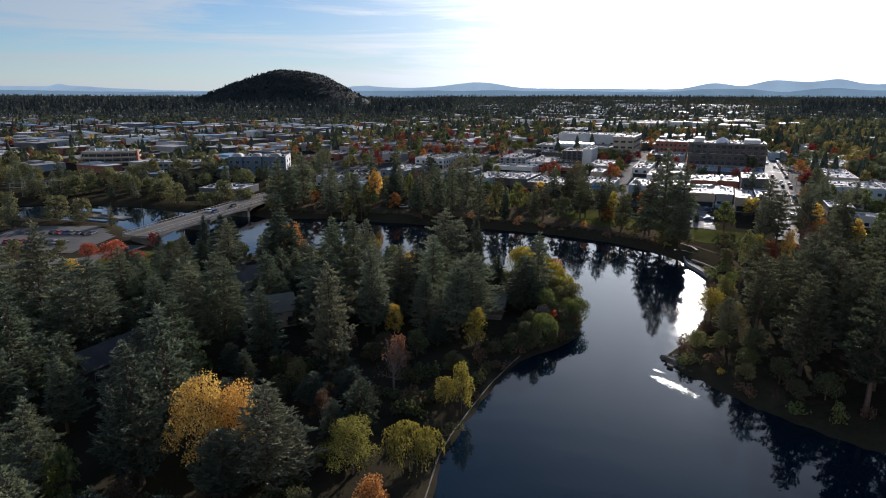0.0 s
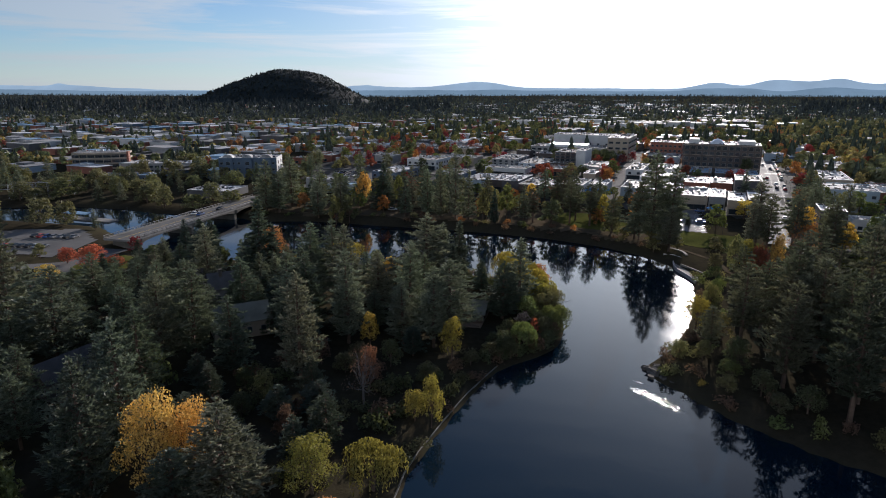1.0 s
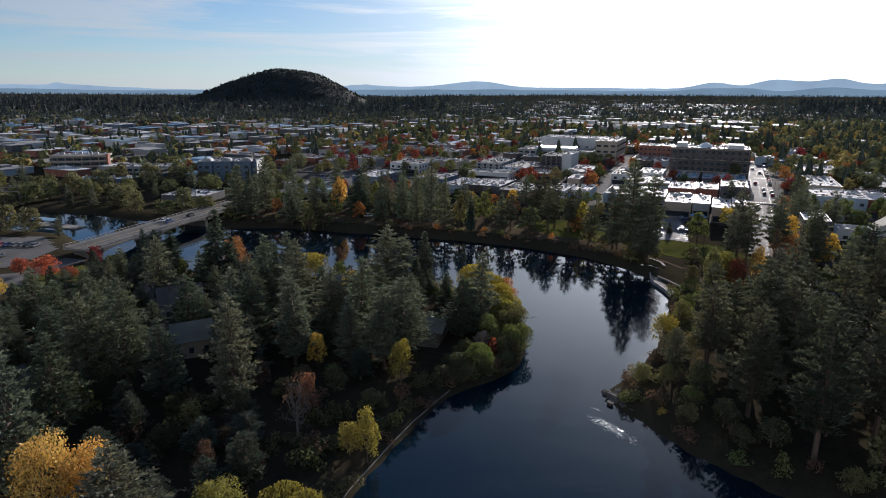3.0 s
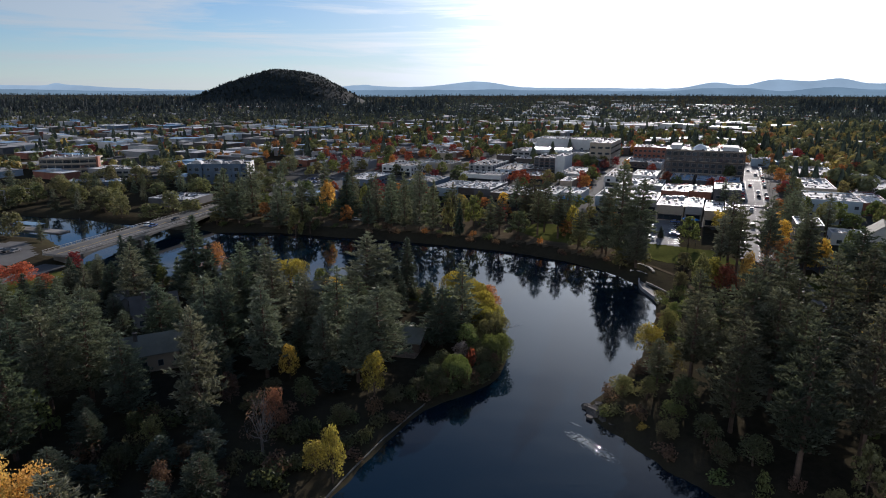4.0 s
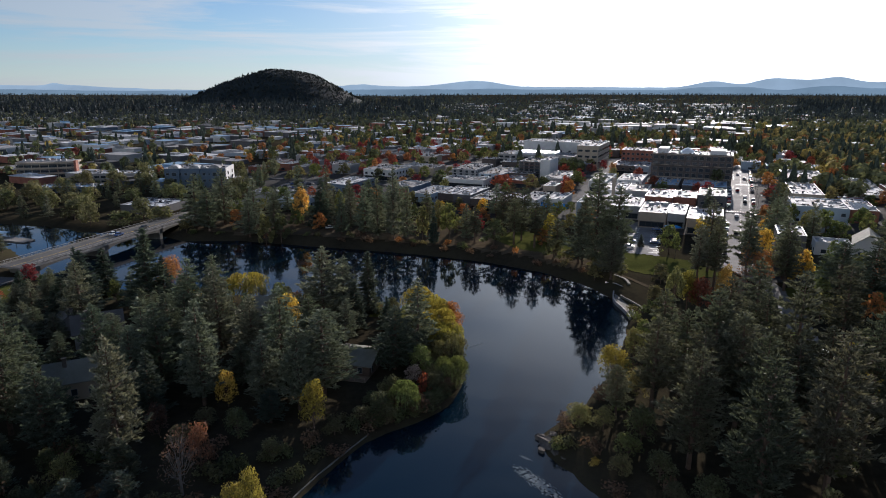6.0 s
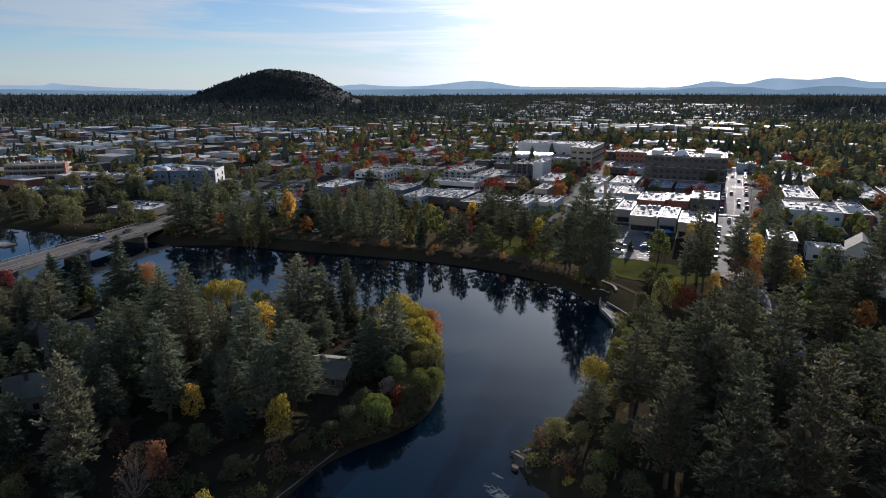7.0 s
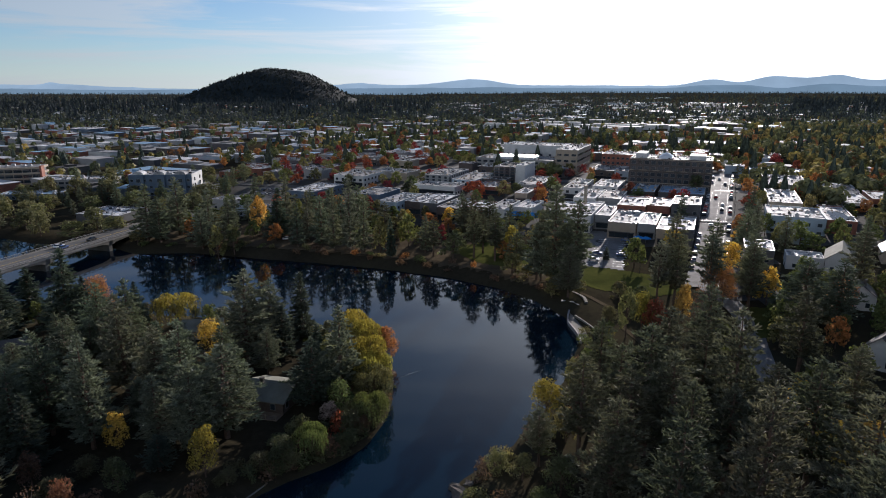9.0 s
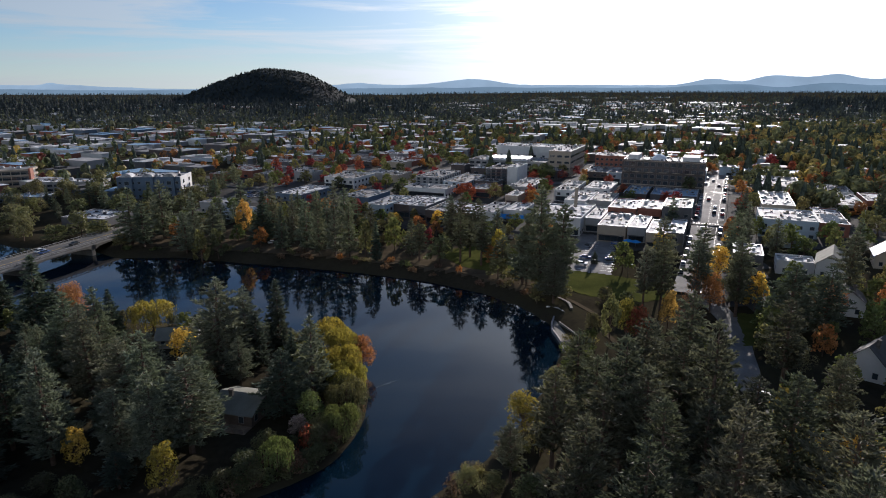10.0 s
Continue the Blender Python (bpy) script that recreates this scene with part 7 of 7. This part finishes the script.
fill("trees of the lower valley", -200, -96, 150, 262, 12.0, 420, lambda x, y, d: ("midtree", forest.uniform(3.5, 7), forest.uniform(2.2, 4), (C_OLIVE, C_GREEN, C_OLIVE, C_RED)[forest.randrange(4)]), lambda x, y: in_view(x, y) and not on_road(x, y) and not (-185 < x < -130 and 225 < y < 275))
fill("trees by the street", 140, 330, 196, 330, 9.6, 760, lambda x, y, d: ("midtree", forest.uniform(7, 13), forest.uniform(3.4, 5.4), (C_OLIVE, C_GREEN, C_GREEN, C_YELLOW, C_ORANGE)[forest.randrange(5)]) if forest.random() < 0.6 else ("midpine", forest.uniform(11, 20), forest.uniform(2.6, 3.8), C_PINE), lambda x, y: not on_road(x, y) and not in_footprint(x, y) and not (150 < x < 225 and 236 < y < 270))


def street_trees():
    rng = random.Random(31)
    for _ in range(1800):
        a, b = rng.uniform(-330, 110), rng.uniform(0, 300)
        p = town(a, b)
        if not (p.y > 320 and p.x > -70) or on_road(p.x, p.y) or in_footprint(p.x, p.y) or not clear_of(p.x, p.y, 7.5):
            continue
        near_street = min(abs(b - 145), abs(b - 250), abs(b - 66), abs(a + 172), abs(a + 78)) < 10
        if not near_street and rng.random() < 0.6:
            continue
        plant("midtree", p.x, p.y, ground_z(p.x, p.y) + rng.uniform(6.5, 11), rng.uniform(3.4, 5.4), rng.choice((C_RED, C_RED, C_ORANGE, C_OLIVE, C_GREEN, C_GREEN, C_OLIVE, C_DARKGREEN)), "street trees of the town")


street_trees()
for x, y in ((-171, 541), (-165, 548), (-157, 545), (-149, 547), (-133, 540), (-124, 540), (-116, 563)):
    plant("midtree", x, y, ground_z(x, y) + forest.uniform(6, 9), forest.uniform(3.6, 4.8), C_ORANGE, "street trees of the town")
for a, b, top, r, c in ((13, 48, 14, 3.6, C_ORANGE), (14, 56, 14, 3.4, C_RED), (14, 40, 13, 3.4, C_ORANGE), (13, 30, 12.5, 3.6, C_YELLOW), (-8, 66, 14.5, 3.2, C_RED), (-30, 92, 14, 3.4, C_RED), (62, 96, 14, 4.0, C_YELLOW), (66, 98, 13, 3.6, C_ORANGE), (-84, 62, 13.5, 3.2, C_RED), (-86, 78, 14, 3.2, C_RED), (-118, 70, 13.5, 3.2, C_RED), (-176, 72, 16, 4.0, C_RED), (-182, 64, 15, 3.6, C_ORANGE), (-190, 140, 16, 4.0, C_RED)):
    p = town(a, b)
    plant("midtree", p.x, p.y, top, r, c, "street trees of the town")

for a, b, top, r, c in ((-7, 226, 21, 5.6, C_RED), (-14, 232, 19, 5.0, C_RED), (2, 236, 18, 4.6, C_ORANGE), (16, 226, 17, 4.6, C_OLIVE), (10, 238, 19, 5.0, C_GREEN), (18, 100, 15, 4.6, C_RED), (19, 112, 14.5, 4.2, C_OLIVE)):
    p = town(a, b)
    plant("midtree", p.x, p.y, top, r, c, "street trees of the town")


def far_tree_stuff(name, label, colours, count, seed, y0, y1, power, conifer, where, h_range, tris):
    """Far woods: small faceted crowns in one mesh."""
    rng = np.random.RandomState(seed)
    out = []
    made = 0
    while made < count:
        m = 4000
        y = y0 + (y1 - y0) * rng.rand(m) ** power
        x = rng.uniform(-0.80, 0.98, m) * y
        ok = where(x, y, rng)
        x, y = x[ok], y[ok]
        for px, py in zip(x, y):
            if made >= count:
                break
            if py < 900 and (on_road(px, py) or in_footprint(px, py)):
                continue
            out.append((px, py))
            made += 1
    p = np.array(out)
    z = height(p[:, 0], p[:, 1])
    h = rng.uniform(*h_range, len(p)) 
    parts = []
    c = np.stack([p[:, 0], p[:, 1], z], 1)
    for k in range(tris):
        if conifer:
            a = rng.uniform(0, 6.28, len(p))
            f = rng.uniform(0.0, 0.82, len(p))
            r = h * 0.24 * (1 - f) + 0.4
            base = c + np.stack([np.cos(a) * r * 0.9, np.sin(a) * r * 0.9, h * f], 1)
            k_ = min(0.6, 0.6 * (34 / tris) ** 0.35)
            side = np.stack([-np.sin(a) * r * k_, np.cos(a) * r * k_, rng.uniform(-0.4, 0.4, len(p))], 1)
            tip = c + np.stack([np.cos(a) * r * 0.35, np.sin(a) * r * 0.35, np.minimum(h, h * (f + 0.24))], 1)
            parts.append(np.stack([base - side, base + side, tip], 1))
        else:
            d = unit(rng.normal(size=(len(p), 3)) + np.array([0, 0, 0.35]))
            centre = c + np.stack([np.zeros(len(p)), np.zeros(len(p)), h * 0.56], 1) + d * (h * rng.uniform(0.26, 0.44, len(p)))[:, None]
            e1 = unit(np.cross(d, rng.normal(size=d.shape)))
            e2 = np.cross(d, e1)
            s = (h * rng.uniform(0.12, 0.24, len(p)) * (26 / tris) ** 0.4)[:, None]
            parts.append(np.stack([centre - e1 * s, centre + e1 * s * 0.6 + e2 * s, centre + e1 * s * 0.5 - e2 * s], 1))
    tri = np.concatenate(parts, 0)
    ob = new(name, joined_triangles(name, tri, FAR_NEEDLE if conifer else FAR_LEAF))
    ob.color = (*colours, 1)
    return tagged(ob, label, "trees", kind="stuff")


def far_roofs(name, count, seed, y0, y1, mats, label):
    """Low buildings too far to tell apart: walls and roofs in one mesh."""
    rng = random.Random(seed)
    vs, fs, mi = [], [], []
    n = tries = 0
    while n < count and tries < 20000:
        tries += 1
        y = y0 + (y1 - y0) * rng.random() ** 1.3
        x = rng.uniform(-0.75 * y, 0.9 * y)
        if x > 0.28 * y and y < 1000 and rng.random() < 0.8:
            continue
        if y > 1150 and x < 0.12 * y and rng.random() < 0.93:
            continue
        if y > 1150 and rng.random() < 0.5:
            continue
        if on_road(x, y) or in_footprint(x, y):
            continue
        w, d, h = rng.uniform(7, 22) * (1 + y / 2200), rng.uniform(6, 15) * (1 + y / 2200), rng.choice((4, 4.5, 5.5, 7))
        g = ground_z(x, y) - 0.3
        k = len(vs)
        for z in (g, g + h):
            for sx, sy in ((-1, -1), (1, -1), (1, 1), (-1, 1)):
                q = V * (sx * w / 2) + U * (sy * d / 2)
                vs.append((x + q.x, y + q.y, z))
        wall, roof = rng.randrange(3), 3 + rng.choice((0, 0, 1, 2))
        for q, m in (((0, 1, 5, 4), wall), ((1, 2, 6, 5), wall), ((2, 3, 7, 6), wall), ((3, 0, 4, 7), wall), ((4, 5, 6, 7), roof)):
            fs.append(tuple(k + i for i in q))
            mi.append(m)
        n += 1
    ob = new(name, mesh_from(name, vs, fs, mats, indices=mi))
    return tagged(ob, label, "buildings", kind="stuff")


def warehouses(name, count, seed, mats, label):
    """Long pale sheds of the industrial quarter towards the highway."""
    rng = random.Random(seed)
    vs, fs, mi = [], [], []
    for _ in range(count):
        y = 820 + 2100 * rng.random() ** 1.1
        x = y * rng.uniform(0.15, 0.47)
        w, d, h = rng.uniform(18, 75), rng.uniform(10, 24), rng.choice((4, 5, 6, 7))
        g = ground_z(x, y) - 0.3
        k = len(vs)
        for z in (g, g + h):
            for sx, sy in ((-1, -1), (1, -1), (1, 1), (-1, 1)):
                q = V * (sx * w / 2) + U * (sy * d / 2)
                vs.append((x + q.x, y + q.y, z))
        wall, roof = rng.randrange(3), 3 + rng.choice((0, 0, 0, 1, 2))
        for q, m in (((0, 1, 5, 4), wall), ((1, 2, 6, 5), wall), ((2, 3, 7, 6), wall), ((3, 0, 4, 7), wall), ((4, 5, 6, 7), roof)):
            fs.append(tuple(k + i for i in q))
            mi.append(m)
    ob = new(name, mesh_from(name, vs, fs, mats, indices=mi))
    return tagged(ob, label, "buildings", kind="stuff")


warehouses("far_sheds", 60, 63, [WALLS["white"], WALLS["grey"], WALLS["blue"], ROOF_WHITE, ROOF_GREY, ROOF_BLUE], "long pale warehouse roofs of the distant town")
far_roofs("far_roofs", 500, 61, 560, 2200, [WALLS["white"], WALLS["grey"], WALLS["brick"], ROOF_WHITE, ROOF_GREY, ROOF_BLUE], "pale flat roofs of the distant town")


def mixed_town(x, y, rng):
    return ((y > 470) & ((x < -150) | (y > 560))) | (x > 0.62 * y)


def behind(x, y, rng):
    open_town = (x > 0.14 * y) & (x < 0.50 * y) & (y < 2700)
    return (y > 900) & (~open_town | (rng.rand(len(x)) < 0.55))


def west_belt(x, y, rng):
    return (x < 0.02 * y) | (x > 0.55 * y)


def wooded_quarter(x, y, rng):
    a_, b_ = (x - 150) * V.x + (y - 275) * V.y, (x - 150) * U.x + (y - 275) * U.y
    return (a_ > 40 + 20 * np.sin(b_ * 0.03)) & (b_ > 92) & (b_ < 900)


def in_town(x, y, rng):
    a_, b_ = (x - 150) * V.x + (y - 275) * V.y, (x - 150) * U.x + (y - 275) * U.y
    return (a_ > -420) & (a_ < 40) & (b_ > 150) & (b_ < 560) & (y > 430)


far_tree_stuff("town_green_trees", "green and olive trees between the blocks of the town", (0.12, 0.13, 0.05), 200, 71, 400, 900, 1.0, False, in_town, (7, 12), 110)
far_tree_stuff("town_golden_trees", "yellow-green trees between the blocks of the town", (0.21, 0.19, 0.06), 50, 72, 400, 900, 1.0, False, in_town, (7, 11), 110)
far_tree_stuff("town_rusty_trees", "rusty orange autumn trees between the blocks of the town", (0.28, 0.13, 0.055), 80, 73, 400, 900, 1.0, False, in_town, (6, 10), 110)
far_tree_stuff("town_crimson_trees", "crimson autumn trees between the blocks of the town", (0.19, 0.055, 0.045), 28, 74, 400, 900, 1.0, False, in_town, (6, 10), 110)
far_tree_stuff("town_conifers", "dark conifers between the blocks of the town", (0.075, 0.09, 0.065), 130, 75, 400, 900, 1.0, True, in_town, (10, 18), 120)
far_tree_stuff("quarter_green_trees", "green broadleaf trees filling the quarter beyond the street", (0.14, 0.145, 0.068), 640, 51, 330, 1000, 1.2, False, wooded_quarter, (7, 13), 80)
far_tree_stuff("quarter_yellow_trees", "yellow and olive trees filling the quarter beyond the street", (0.29, 0.235, 0.08), 360, 52, 330, 1000, 1.2, False, wooded_quarter, (6, 12), 80)
far_tree_stuff("quarter_orange_trees", "rusty autumn trees in the quarter beyond the street", (0.27, 0.13, 0.055), 90, 53, 330, 900, 1.2, False, wooded_quarter, (6, 10), 80)
far_tree_stuff("quarter_conifers", "dark conifers standing in the quarter beyond the street", (0.07, 0.088, 0.066), 240, 54, 330, 1000, 1.2, True, wooded_quarter, (10, 19), 150)
far_tree_stuff("far_conifers", "dark conifers scattered through the far town", (0.066, 0.084, 0.068), 1000, 41, 460, 1500, 1.2, True, mixed_town, (6, 14), 66)
far_tree_stuff("far_green_trees", "olive green broadleaf trees scattered through the far town", (0.10, 0.12, 0.06), 1250, 42, 460, 1700, 1.3, False, mixed_town, (5, 9.5), 30)
far_tree_stuff("far_olive_trees", "yellowing broadleaf trees scattered through the far town", (0.20, 0.18, 0.065), 560, 43, 450, 1600, 1.4, False, mixed_town, (5, 9), 30)
far_tree_stuff("far_orange_trees", "orange autumn trees scattered through the far town", (0.25, 0.125, 0.055), 90, 44, 450, 1100, 1.5, False, mixed_town, (6, 10), 26)
far_tree_stuff("far_red_trees", "crimson autumn trees scattered through the far town", (0.17, 0.05, 0.04), 45, 45, 450, 1000, 1.5, False, mixed_town, (5, 9), 26)
far_tree_stuff("far_yellow_trees", "golden autumn trees scattered through the far town", (0.34, 0.25, 0.06), 40, 46, 450, 1200, 1.5, False, mixed_town, (6, 10), 26)
# far forest: blue haze of distance mixed into the crown colours
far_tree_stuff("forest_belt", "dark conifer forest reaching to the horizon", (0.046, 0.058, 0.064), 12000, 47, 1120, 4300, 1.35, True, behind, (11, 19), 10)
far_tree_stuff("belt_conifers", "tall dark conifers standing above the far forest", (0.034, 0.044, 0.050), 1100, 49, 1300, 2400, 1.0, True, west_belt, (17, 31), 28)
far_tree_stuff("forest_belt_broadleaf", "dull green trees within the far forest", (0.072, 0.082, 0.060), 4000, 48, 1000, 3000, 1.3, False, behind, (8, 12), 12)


def butte_trees():
    rng = np.random.RandomState(50)
    tri = []
    me = BUTTE.data
    co = np.array([v.co for v in me.vertices])
    high = np.where(co[:, 2] > 22)[0]
    spread = np.hypot(co[high, 0] + 592, co[high, 1] - 2480) + 5.0                  # the rings of the mesh widen outwards
    idx = rng.choice(high, 3600, p=spread / spread.sum())
    p = co[idx] + rng.normal(scale=5.0, size=(3600, 3)) * np.array([1, 1, 0])
    h = rng.uniform(3, 8, 3600)
    for k in range(7):
        a = rng.uniform(0, 6.28, 3600)
        f = rng.uniform(0, 0.7, 3600)
        r = h * 0.42 * (1 - f) + 0.5
        base = p + np.stack([np.cos(a) * r, np.sin(a) * r, h * f - 2.0], 1)
        side = np.stack([-np.sin(a) * r, np.cos(a) * r, np.zeros(3600)], 1)
        tip = p + np.stack([np.zeros(3600), np.zeros(3600), np.minimum(h, h * (f + 0.4))], 1)
        tri.append(np.stack([base - side, base + side, tip], 1))
    ob = new("butte_trees", joined_triangles("butte_trees", np.concatenate(tri, 0), FAR_NEEDLE))
    ob.color = (0.034, 0.040, 0.036, 1)
    tagged(ob, "scattered dark juniper trees on the butte", "trees", kind="stuff")


butte_trees()
